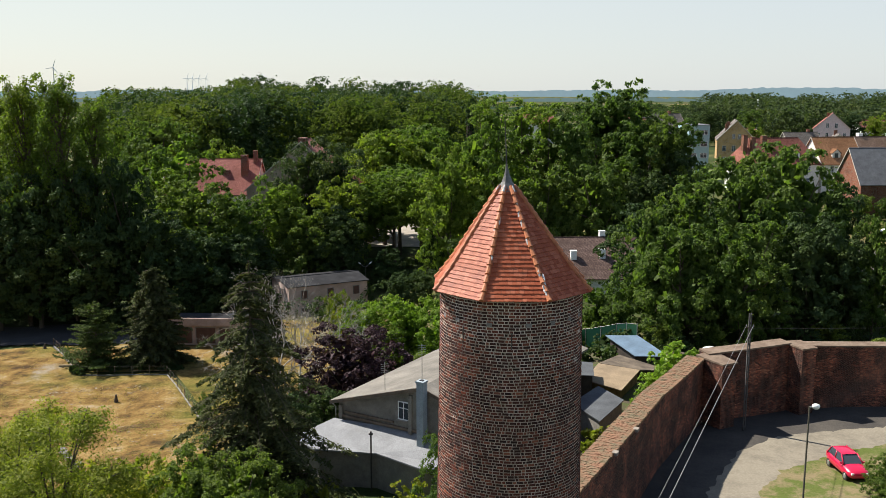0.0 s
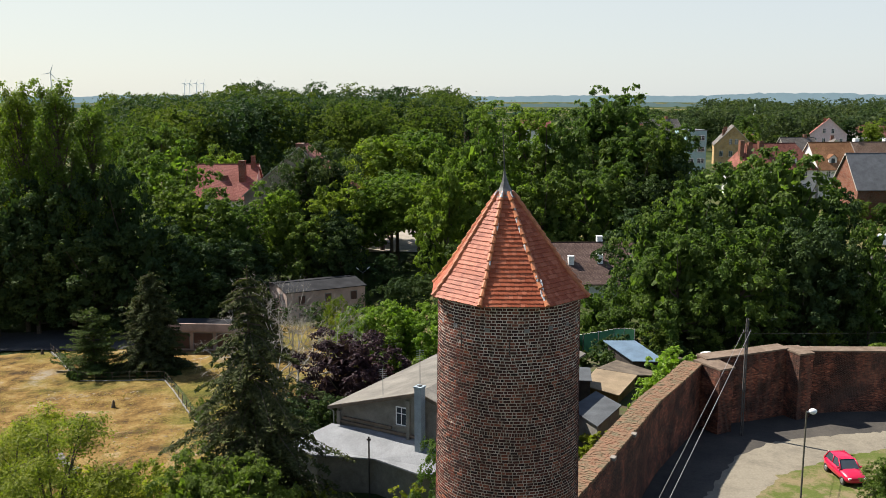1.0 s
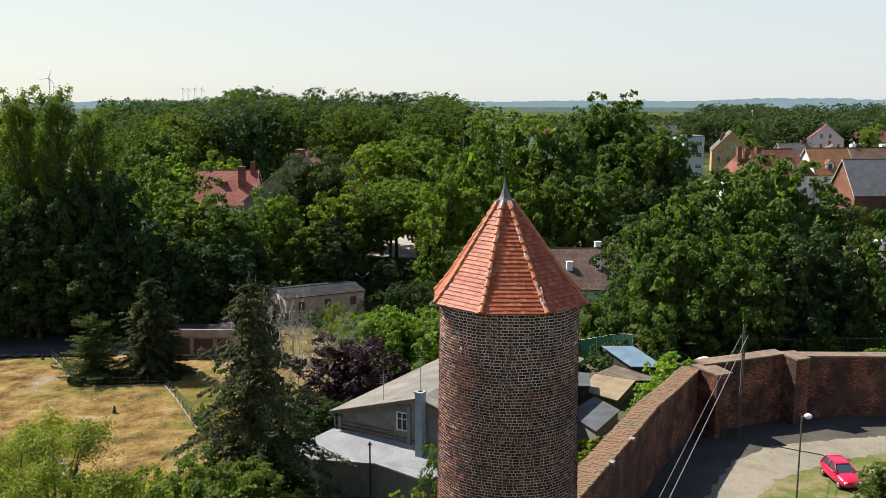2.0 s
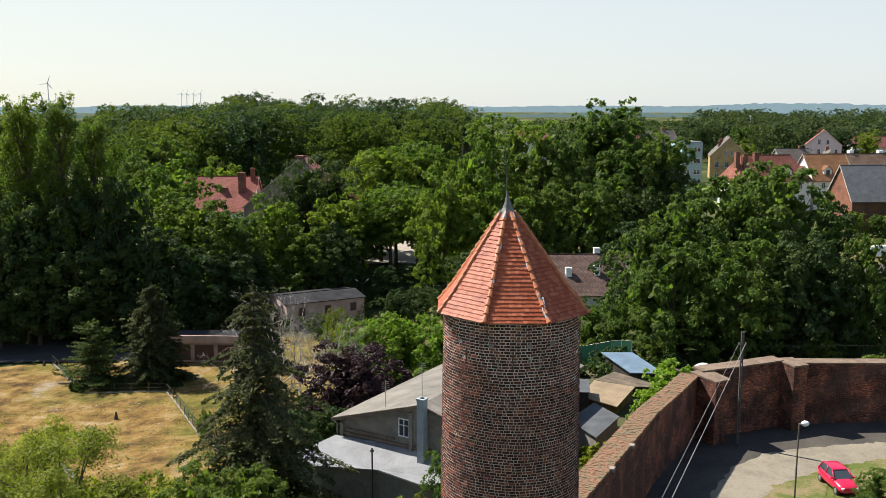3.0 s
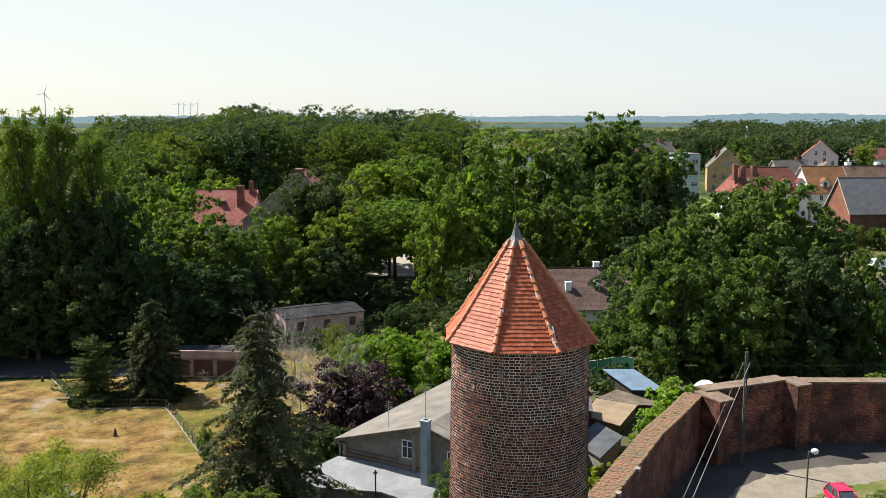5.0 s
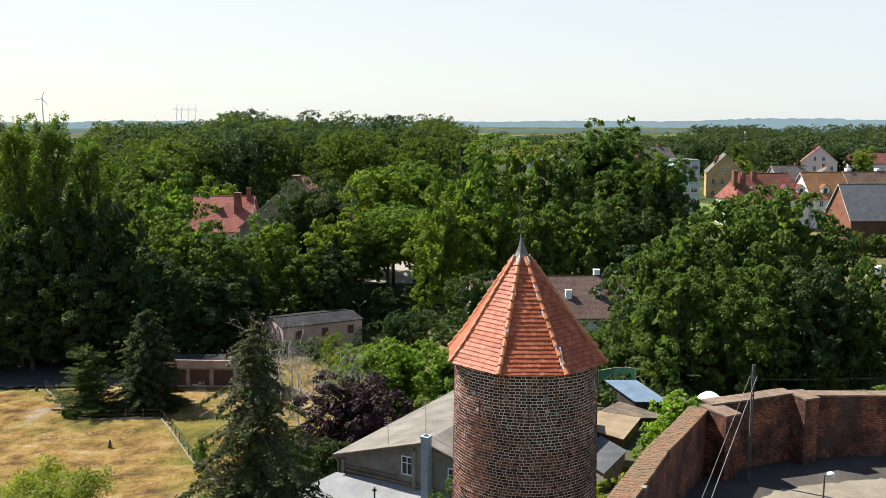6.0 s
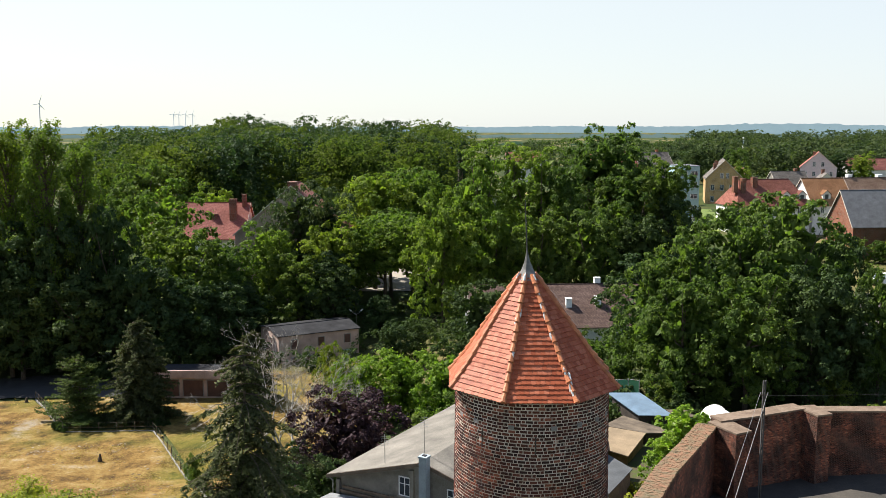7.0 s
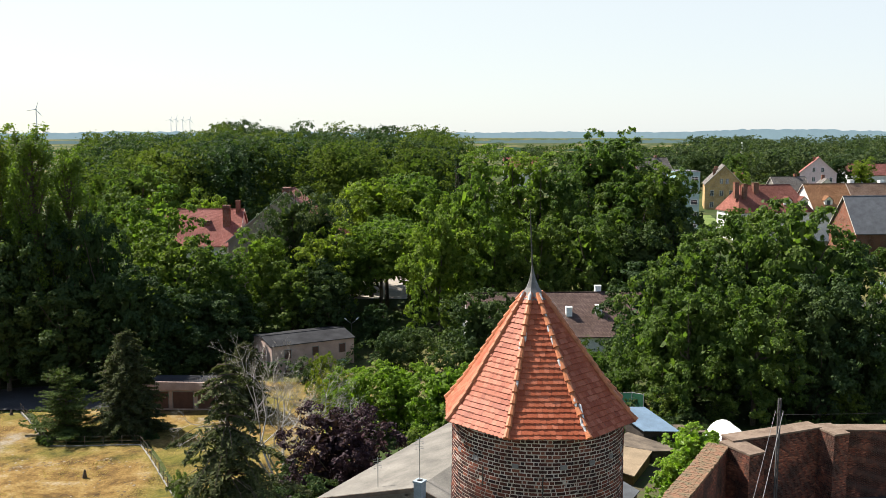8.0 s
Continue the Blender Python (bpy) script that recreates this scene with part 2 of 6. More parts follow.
M_NEEDLE = leaves("spruce needles", (0.042, 0.049, 0.02), (0.098, 0.106, 0.042), 0.18, 0.8, 0.1)
M_PINE = leaves("pine needles", (0.045, 0.066, 0.018), (0.1, 0.13, 0.036), 0.22, 0.8, 0.1)
M_IVY = leaves("vine leaves", (0.12, 0.19, 0.02), (0.24, 0.36, 0.045), 0.45, 0.5, 0.3)
M_POPLAR = leaves("poplar leaves", (0.065, 0.1, 0.015), (0.128, 0.178, 0.028), 0.44)
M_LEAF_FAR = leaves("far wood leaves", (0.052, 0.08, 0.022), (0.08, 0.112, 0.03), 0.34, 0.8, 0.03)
# the haze of distance is put into this greyer, bluer green
M_LEAF_BELT = leaves("distant wood leaves in haze", (0.044, 0.064, 0.034), (0.07, 0.094, 0.044), 0.3, 0.8, 0.03)
M_LEAF_LIGHT = leaves("light green leaves", (0.096, 0.14, 0.022), (0.18, 0.236, 0.042), 0.49)


def glass_material():
    m, nt, p = material("window glass")
    p.inputs["Base Color"].default_value = (0.05, 0.06, 0.07, 1)
    p.inputs["Roughness"].default_value = 0.08
    p.inputs["Specular IOR Level"].default_value = 0.6
    return m


M_GLASS = glass_material()


def ground_material():
    m, nt, p = material("summer ground")
    big, mid, fine = noise_tex(nt, 0.012, 4), noise_tex(nt, 0.09, 6), noise_tex(nt, 2.2, 6)
    green = ramp(nt, mid.outputs["Fac"], [(0.3, (0.0228, 0.038, 0.0106)), (0.6, (0.0456, 0.0608, 0.0167)), (0.8, (0.0912, 0.0874, 0.0304))])
    straw = ramp(nt, mid.outputs["Fac"], [(0.3, (0.114, 0.0988, 0.0342)), (0.6, (0.167, 0.137, 0.057))])
    sel = ramp(nt, big.outputs["Fac"], [(0.5, (0, 0, 0)), (0.62, (1, 1, 1))])
    c = mix(nt, sel.outputs["Color"], green.outputs["Color"], straw.outputs["Color"])
    r3 = ramp(nt, fine.outputs["Fac"], [(0.3, (0.7, 0.7, 0.7)), (0.7, (1.2, 1.2, 1.2))])
    nt.links.new(mix(nt, 1.0, c, r3.outputs["Color"], "MULTIPLY"), p.inputs["Base Color"])
    p.inputs["Roughness"].default_value = 0.95
    p.inputs["Specular IOR Level"].default_value = 0.1
    bump(nt, p, fine.outputs["Fac"], 0.6, 0.2)
    return m


def dry_field_material():
    m, nt, p = material("dry grass field")
    big, mid, fine = noise_tex(nt, 0.055, 6), noise_tex(nt, 0.24, 10, rough=0.74), noise_tex(nt, 4.5, 8, rough=0.75)
    straw = ramp(nt, mid.outputs["Fac"], [(0.36, (0.055, 0.034, 0.016)), (0.44, (0.14, 0.083, 0.027)), (0.51, (0.215, 0.133, 0.042)), (0.58, (0.27, 0.183, 0.07)), (0.66, (0.31, 0.245, 0.16))])
    green = ramp(nt, mid.outputs["Fac"], [(0.38, (0.05, 0.056, 0.011)), (0.5, (0.115, 0.105, 0.02)), (0.62, (0.18, 0.142, 0.035))])
    sel = ramp(nt, big.outputs["Fac"], [(0.48, (0, 0, 0)), (0.62, (1, 1, 1))])
    c = mix(nt, sel.outputs["Color"], straw.outputs["Color"], green.outputs["Color"])
    bare = ramp(nt, noise_tex(nt, 0.13, 7, rough=0.65).outputs["Fac"], [(0.6, (0, 0, 0)), (0.68, (1, 1, 1))])
    c = mix(nt, bare.outputs["Color"], c, (0.27, 0.225, 0.165))
    r3 = ramp(nt, fine.outputs["Fac"], [(0.32, (0.5, 0.48, 0.44)), (0.66, (1.22, 1.22, 1.2))])
    nt.links.new(mix(nt, 1.0, c, r3.outputs["Color"], "MULTIPLY"), p.inputs["Base Color"])
    p.inputs["Roughness"].default_value = 0.95
    p.inputs["Specular IOR Level"].default_value = 0.1
    bump(nt, p, fine.outputs["Fac"], 0.9, 0.16)
    return m


M_GROUND = ground_material()
M_FIELD = dry_field_material()


# darker than the court's asphalt: tree shade is put into the colour
M_ROAD = mottled("asphalt with painted tree shade", (0.042, 0.041, 0.042), (0.062, 0.06, 0.058), 0.35, 0.65, 0.25)
M_ASPHALT = mottled("worn asphalt", (0.046, 0.042, 0.038), (0.078, 0.069, 0.058), 0.35, 0.65, 0.25)


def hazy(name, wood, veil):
    """Far woods with the summer haze painted in as a pale glow of the surface."""
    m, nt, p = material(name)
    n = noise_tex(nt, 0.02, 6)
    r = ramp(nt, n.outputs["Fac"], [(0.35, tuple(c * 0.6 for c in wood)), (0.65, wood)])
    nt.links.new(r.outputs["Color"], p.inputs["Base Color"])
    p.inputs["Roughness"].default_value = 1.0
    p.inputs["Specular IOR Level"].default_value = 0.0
    # emission stands in for the hazy air in front of the woods
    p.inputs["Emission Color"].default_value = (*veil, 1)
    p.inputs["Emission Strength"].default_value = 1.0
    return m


M_FAR = hazy("far woods with haze glow", (0.06, 0.09, 0.08), (0.125, 0.175, 0.2))
M_FAR_MID = hazy("blue woods with haze glow", (0.06, 0.09, 0.06), (0.07, 0.1, 0.1))
M_FAR_NEAR = hazy("near woods with haze glow", (0.07, 0.1, 0.045), (0.02, 0.042, 0.03))
M_TURBINE = plain("white painted steel", (0.7, 0.71, 0.71), 0.5, 0.05)
M_RUIN = mottled("old concrete", (0.11, 0.1, 0.08), (0.2, 0.185, 0.155), 0.42, 0.58, 1.2)
M_CAP = mottled("worn brick capping", (0.215, 0.115, 0.07), (0.14, 0.115, 0.07), 0.42, 0.6, 1.4, grain=16.0)
M_CAP_SMOOTH = mottled("mortared capping", (0.13, 0.092, 0.066), (0.2, 0.148, 0.108), 0.4, 0.6, 1.1)
M_PALE_STONE = mottled("pale stone", (0.2, 0.17, 0.14), (0.27, 0.24, 0.2), 0.4, 0.6, 3.0)
M_SAND = mottled("dusty gravel", (0.15, 0.13, 0.1), (0.215, 0.188, 0.142), 0.36, 0.55, 0.35)
M_LAWN = mottled("patchy dry lawn", (0.182, 0.144, 0.076), (0.0836, 0.103, 0.0228), 0.42, 0.55, 0.5)


# ---- mesh helpers ----
def part(name, bm, mat, parent=None, label=""):
    me = bpy.data.meshes.new(name)
    bm.to_mesh(me)
    bm.free()
    me.materials.append(mat)
    ob = new(name, me)
    ob.parent = parent
    if label:
        ob["label"] = label
    return ob


def arrays(name, verts, faces, mat, parent=None, smooth=False):
    """A mesh object from arrays: verts n x 3, faces m x k, all with k corners."""
    verts, faces = np.asarray(verts, np.float32), np.asarray(faces, np.int32)
    me = bpy.data.meshes.new(name)
    me.vertices.add(len(verts))
    me.vertices.foreach_set("co", verts.ravel())
    k = faces.shape[1]
    me.loops.add(faces.size)
    me.loops.foreach_set("vertex_index", faces.ravel())
    me.polygons.add(len(faces))
    me.polygons.foreach_set("loop_start", np.arange(0, faces.size, k, dtype=np.int32))
    me.polygons.foreach_set("use_smooth", np.full(len(faces), smooth))
    me.update(calc_edges=True)
    me.materials.append(mat)
    ob = new(name, me)
    ob.parent = parent
    return ob


def empty(name, x, y, z, turn=0.0):
    ob = new(name)
    ob.matrix_world = pose(x, y, z, 0, 0, turn)
    return ob


def box(bm, x0, x1, y0, y1, z0, z1, m=None):
    vs = [bm.verts.new(v) for v in ((x0, y0, z0), (x1, y0, z0), (x1, y1, z0), (x0, y1, z0), (x0, y0, z1), (x1, y0, z1), (x1, y1, z1), (x0, y1, z1))]
    if m is not None:
        for v in vs:
            v.co = m @ v.co
    for f in ((3, 2, 1, 0), (4, 5, 6, 7), (0, 1, 5, 4), (1, 2, 6, 5), (2, 3, 7, 6), (3, 0, 4, 7)):
        bm.faces.new([vs[i] for i in f])
    return vs


def slab(bm, corners, thick):
    """A plate with these top corners (anticlockwise from above) and a thickness downwards."""
    top = [bm.verts.new(c) for c in corners]
    low = [bm.verts.new(Vector(c) - Vector((0, 0, thick))) for c in corners]
    bm.faces.new(top)
    bm.faces.new(low[::-1])
    n = len(corners)
    for i in range(n):
        bm.faces.new((top[i], low[i], low[(i + 1) % n], top[(i + 1) % n]))


def tube(bm, points, radii, sides=6):
    """A tapered tube along points."""
    rings = []
    for i, (p, r) in enumerate(zip(points, radii)):
        p = Vector(p)
        d = (Vector(points[min(i + 1, len(points) - 1)]) - Vector(points[max(i - 1, 0)])).normalized()
        q = d.to_track_quat("Z", "Y")
        rings.append([bm.verts.new(p + q @ Vector((r * math.cos(a), r * math.sin(a), 0))) for a in [2 * math.pi * k / sides for k in range(sides)]])
    for a, b in zip(rings, rings[1:]):
        for k in range(sides):
            bm.faces.new((a[k], a[(k + 1) % sides], b[(k + 1) % sides], b[k]))
    bm.faces.new(rings[-1])
    bm.faces.new(rings[0][::-1])


def metre_uv(ob):
    """UVs in metres on upright and sloping faces."""
    me = ob.data
    lay = me.uv_layers.new(name="UVMap")
    for poly in me.polygons:
        n = poly.normal
        if abs(n.z) > 0.98:
            u, v = Vector((1, 0, 0)), Vector((0, 1, 0))
        else:
            u = Vector((-n.y, n.x, 0)).normalized()
            v = n.cross(u)
        for li in poly.loop_indices:
            co = me.vertices[me.loops[li].vertex_index].co
            lay.data[li].uv = (co.dot(u), co.dot(v))
    return ob


# ---- the lie of the land ----
SPOTS = np.array([
    (25, 65, 0.58), (35, 71, 0.64), (20, 60, 0.61), (28, 50, 1), (10, 45, 1), (3, 40, 1), (0, 20, 1), (30, 30, 1), (45, 65, 0.68),
    (-10, 40, 0), (20, 82, -0.69), (25, 98, -2.66), (34, 108, -3.67), (25, 122, -5.32), (50, 105, -3.63), (47, 85, -0.92),
    (-3, 70, -1.65), (-12, 60, -1.89), (-8, 85, -5.92), (-28, 90, -10), (-39, 95, -12), (-32, 95, -11.3), (-40, 108, -13),
    (-48, 101, -12.7), (-60, 113, -13.2), (-33, 109, -12.6), (-36, 130, -13), (-78, 150, -14.3), (-60, 150, -13.6), (-20, 160, -12.2),
    (-14, 162, -12), (0, 165, -10), (22, 155, -8), (-17, 200, -10), (100, 190, -4.6), (76, 300, -2.5), (115, 410, -6),
    (-25, 60, -3.5), (-30, 75, -8.5), (-20, 45, -2), (10, 115, -6.24),
    (-200, 150, -15), (-290, 500, -14), (0, 600, -9), (200, 560, -4), (0, 0, 1), (-60, 0, -3), (60, 0, 1), (150, 100, -3.08), (-22, 130, -12.4), (-50, 128, -13.1), (-16, 112, -9.5)])


def land(x, y):
    """Height of the ground."""
    d2 = (SPOTS[:, 0] - x) ** 2 + (SPOTS[:, 1] - y) ** 2 + 4.0
    w = d2 ** -1.7
    z = float((w * SPOTS[:, 2]).sum() / w.sum())
    r = math.hypot(x, y)
    if r > 450:
        f = min(1.0, (r - 450) / 500)
        far = -13 + 5 * noise.noise(Vector((x / 600, y / 600, 3))) + 9 * min(1, max(0, (r - 900) / 1600))
        z = z * (1 - f) + far * f
    return z


def axis(lo, hi, near0, near1, step, grow):
    out, s, v = [], step, near1
    a = list(np.arange(near0, near1, step))
    while v < hi:
        a.append(v)
        s *= grow
        v += s
    a.append(hi)
    s, v = step, near0
    while v > lo:
        s *= grow
        v -= s
        out.append(max(v, lo))
    return out[::-1] + a


xs, ys = axis(-3200, 3200, -90, 60, 2.5, 1.13), axis(-600, 4600, 20, 170, 2.5, 1.13)
verts = [(x, y, land(x, y)) for y in ys for x in xs]
nx = len(xs)
faces = [(j * nx + i, j * nx + i + 1, (j + 1) * nx + i + 1, (j + 1) * nx + i) for j in range(len(ys) - 1) for i in range(nx - 1)]
ground = tagged(arrays("ground", verts, faces, M_GROUND, None, True), "sloping ground with summer grass running to the horizon", "ground", kind="structure")
for poly in ground.data.polygons:
    poly.use_smooth = True


def ragged(outline, amount, step, seed):
    """The outline with worn, uneven edges."""
    out = []
    for (x0, y0), (x1, y1) in zip(outline, outline[1:] + outline[:1]):
        n = max(1, int(math.hypot(x1 - x0, y1 - y0) / step))
        for i in range(n):
            x, y = x0 + (x1 - x0) * i / n, y0 + (y1 - y0) * i / n
            w = noise.noise_vector(Vector((x * 0.8 / step, y * 0.8 / step, seed))) + 0.7 * noise.noise_vector(Vector((x * 0.27 / step, y * 0.27 / step, seed + 9)))
            out.append((x + amount * w.x, y + amount * w.y))
    return out


def patch(name, outline, mat, lift, label, category, step=1.5, worn=0.0):
    """A sheet that lies on the land inside an outline."""
    if worn:
        outline = ragged(list(outline), worn, worn * 1.3, 3.0)
    o = np.array(outline, float)
    bm = bmesh.new()
    vs = [bm.verts.new((x, y, 0)) for x, y in outline]
    bm.faces.new(vs)
    for ax, lo, hi in ((0, o[:, 0].min(), o[:, 0].max()), (1, o[:, 1].min(), o[:, 1].max())):
        v = lo + step
        while v < hi:
            co, no = ((v, 0, 0), (1, 0, 0)) if ax == 0 else ((0, v, 0), (0, 1, 0))
            bmesh.ops.bisect_plane(bm, geom=bm.verts[:] + bm.edges[:] + bm.faces[:], plane_co=co, plane_no=no)
            v += step
    for v in bm.verts:
        v.co.z = land(v.co.x, v.co.y) + lift
    bmesh.ops.recalc_face_normals(bm, faces=bm.faces[:])
    ob = part(name, bm, mat)
    for poly in ob.data.polygons:
        poly.use_smooth = True
    if ob.data.polygons[0].normal.z < 0:
        ob.data.flip_normals()
    return tagged(ob, label, category, kind="structure")


# ---- trees ----
def leaf_cards(rng, centres, normals, size, jitter=0.9, slim=1.0, hang=0.0):
    """Small lozenge sprays at centres, facing roughly along normals; hang turns their long side downwards. Returns verts, faces."""
    n = len(centres)
    nrm = normals / (np.linalg.norm(normals, axis=1)[:, None] + 1e-9) + rng.normal(0, jitter, (n, 3))
    nrm /= np.linalg.norm(nrm, axis=1)[:, None] + 1e-9
    t = rng.normal(0, 1, (n, 3)) - np.array([0, 0, hang])
    t -= nrm * (t * nrm).sum(1)[:, None]
    t /= np.linalg.norm(t, axis=1)[:, None] + 1e-9
    b = np.cross(nrm, t)
    s = size * rng.uniform(0.6, 1.3, (n, 1))
    w = s * rng.uniform(0.5, 0.85, (n, 1)) * slim
    droop = nrm * s * 0.16
    v = np.stack([centres - t * s * 0.5, centres - t * s * 0.05 + b * w * 0.5, centres + t * s * 0.55 - droop, centres - t * s * 0.1 - b * w * 0.5], 1)
    return v.reshape(-1, 3), np.arange(n * 4).reshape(n, 4)


def puffs(rng, count, radius, height, base, top_heavy=0.0, pr=(0.26, 0.42)):
    """Centres and radii of the foliage masses of a crown: an uneven egg shape."""
    out = []
    for i in range(count):
        u = (i + rng.uniform(0, 1)) / count
        a = i * 2.399 + rng.uniform(-0.4, 0.4)
        zz = u
        away = (zz - 0.42 - 0.15 * top_heavy) / 0.62 if zz > 0.42 else (0.42 - zz) / 0.6
        prof = max(0.12, 1 - min(1.0, abs(away)) ** 2.5) ** 0.5
        r = radius * prof * (0.25 + 0.75 * rng.uniform(0, 1) ** 0.45)
        out.append((r * math.cos(a), r * math.sin(a), base + zz * height * 0.86 + rng.uniform(-0.05, 0.05) * height, radius * rng.uniform(*pr)))
    return np.array(out)


def crown_arrays(rng, pf, n, size, subs=8, slim=1.0, hang=0.0):
    """Leaves on small domed sprays that cover the outsides of the masses, with dark gaps between the sprays."""
    k_all = len(pf)
    middle = pf[:, :3].mean(0)
    out = pf[:, :3] - middle
    out /= np.linalg.norm(out, axis=1)[:, None] + 1e-9
    d = rng.normal(0, 1, (k_all, subs, 3)) + 0.7 * out[:, None] + np.array([0, 0, 0.45])
    d /= np.linalg.norm(d, axis=2)[:, :, None]
    sc = pf[:, None, :3] + d * (pf[:, 3:4] * rng.uniform(0.6, 1.0, (k_all, subs)))[:, :, None] * np.array([1, 1, 0.85])
    sr = pf[:, 3:4] * rng.uniform(0.28, 0.52, (k_all, subs))
    w = pf[:, 3] ** 2
    k, j = rng.choice(k_all, n, p=w / w.sum()), rng.integers(0, subs, n)
    e = rng.normal(0, 1, (n, 3)) + 0.8 * d[k, j] + np.array([0, 0, 0.6])
    e /= np.linalg.norm(e, axis=1)[:, None]
    c = sc[k, j] + e * (sr[k, j] * (0.65 + 0.45 * rng.uniform(0, 1, n)))[:, None] * np.array([1, 1, 0.7 + hang])
    loose = rng.uniform(0, 1, n) < 0.08
    c[loose] += rng.normal(0, 1, (loose.sum(), 3)) * (pf[k[loose], 3] * 0.22)[:, None]
    v, f = leaf_cards(rng, c, e + np.array([0, 0, 0.25]), size, 0.38, slim, hang * 4)
    # larger inner sprays keep the heart of the crown dark
    m = max(20, n // 12)
    j = rng.integers(0, k_all, m)
    pull = rng.uniform(0.1, 0.62, (m, 1))
    ci = middle + (pf[j, :3] - middle) * np.concatenate([pull, pull, 0.85 * np.ones((m, 1))], 1) + rng.normal(0, 0.2, (m, 3)) * pf[j, 3:4]
    v2, f2 = leaf_cards(rng, ci, rng.normal(0, 1, (m, 3)), min(max(size * 3.0, 0.55 * pf[:, 3].mean()), 2.2), 0.3)
    return np.concatenate([v, v2]), np.concatenate([f, f2 + len(v)])


def trunk_mesh(rng, height, r0, pf, limbs=9):
    bm = bmesh.new()
    lean = rng.uniform(-0.03, 0.03, 2)
    pts = [(lean[0] * z, lean[1] * z, z) for z in np.linspace(-0.6, height * 0.8, 7)]
    tube(bm, pts, np.linspace(r0, r0 * 0.3, 7), 7)
    for i in rng.choice(len(pf), min(limbs, len(pf)), replace=False):
        e = Vector(pf[i, :3])
        z0 = max(height * 0.12, e.z * rng.uniform(0.45, 0.7))
        s = Vector((lean[0] * z0, lean[1] * z0, z0))
        midp = s.lerp(e, 0.5) + Vector((0, 0, -0.04 * height))
        tube(bm, [s, midp, e], [r0 * 0.38, r0 * 0.24, r0 * 0.08], 5)
    return bm


def broadleaf(name, seed, height, radius, count, n, size, mat, clear=0.16, top_heavy=0.0, pr=(0.26, 0.42), subs=8, slim=1.0, hang=0.0):
    """A leafy tree standing at the origin."""
    rng = np.random.default_rng(seed)
    root = new(name)
    pf = puffs(rng, count, radius, height * (1 - clear), height * clear + radius * 0.15, top_heavy, pr)
    v, f = crown_arrays(rng, pf, n, size, subs, slim, hang)
    arrays("crown", v, f, mat, root)
    part("trunk", trunk_mesh(rng, height, 0.018 * height + 0.1, pf), M_BARK, root)
    return root


def conifer(name, seed, height, radius, n_whorls, mat, per=9, size=0.5, droop=0.25, clear=0.04, form=0.85, wild=0.12, dense=7):
    """A spruce: whorls of drooping boughs hung with needle sprays."""
    rng = np.random.default_rng(seed)
    root = new(name)
    bm = bmesh.new()
    tube(bm, [(0, 0, -0.5), (0, 0, height * 0.5), (0, 0, height)], [0.016 * height + 0.05, 0.01 * height, 0.02], 7)
    cs, ns = [], []
    for i in range(n_whorls):
        u = i / (n_whorls - 1)
        z = height * (clear + (0.985 - clear) * u)
        length = radius * (1 - u) ** form * rng.uniform(1 - 1.6 * wild, 1 + wild) + 0.12
        for j in range(max(4, int(per * (1 - 0.5 * u)))):
            a = rng.uniform(0, 2 * math.pi)
            ln = length * rng.uniform(0.72 - wild, 1.1 + wild)
            e = np.array([math.cos(a), math.sin(a), 0.0])
            tipz = -droop * ln + rng.uniform(-0.1, 0.1)
            if ln > 0.8:
                tube(bm, [(0, 0, z), tuple(e * ln * 0.5 + (0, 0, z - 0.02 * ln)), tuple(e * ln + (0, 0, z + tipz))], [0.035, 0.022, 0.008], 3)
            m = max(3, int(ln / size * dense))
            s = rng.uniform(0.1, 1.0, m)
            p = e[None] * (ln * s)[:, None]
            side = np.array([-e[1], e[0], 0])
            p += side[None] * (rng.normal(0, 0.14, m) * ln * (1.15 - s))[:, None]
            p[:, 2] += z + tipz * s ** 2 - rng.uniform(0, 0.5, m) * size
            cs.append(p)
            nn = np.tile(np.array([e[0] * 0.3, e[1] * 0.3, 0.9]), (m, 1))
            ns.append(nn)
    part("trunk", bm, M_BARK, root)
    v, f = leaf_cards(rng, np.concatenate(cs), np.concatenate(ns), size, 0.45, 0.55)
    arrays("crown", v, f, mat, root)
    return root


PROTO, PLACED = {}, set()


def plant(proto, x, y, scale, label, category="tree", group="", turn=None, stretch=1.0, sink=0.15):
    """A tree of a kind at a place; the first one planted is the pattern itself."""
    turn = (x * 37 + y * 91) % 360 if turn is None else turn
    m = Matrix.Translation((x, y, land(x, y) - sink)) @ pose(0, 0, 0, 0, 0, turn)
    ob = PROTO[proto]
    m2 = m @ Matrix.Diagonal((scale, scale, scale * stretch, 1))
    if proto in PLACED:
        ob = copy_thing_plain(ob, m2)
    else:
        PLACED.add(proto)
        ob.matrix_world = m2
    return tagged(ob, label, category, group)


def copy_thing_plain(ob, m):
    keep = ob.matrix_basis.copy()
    ob.matrix_basis = Matrix.Identity(4)
    made = copy_thing(ob, m)
    ob.matrix_basis = keep
    return made


# ---- ground covers ----
patch("court_paving", [(8.22, 36), (30.18, 30), (60.24, 40), (60.47, 77), (38.46, 75.4), (30.46, 75.2), (22.45, 73.3), (20.04, 72.2), (7.09, 47)], M_ASPHALT, 0.05, "worn grey asphalt of the court inside the wall", "pavement")
patch("gravel_strip", [(15.8, 50), (17.35, 58), (22, 65.2), (25.21, 67.6), (29.42, 69), (40.43, 70.3), (55.43, 71), (55.28, 46), (16.28, 46)], M_SAND, 0.075, "dusty pale gravel worn across the court", "gravel", worn=0.35)
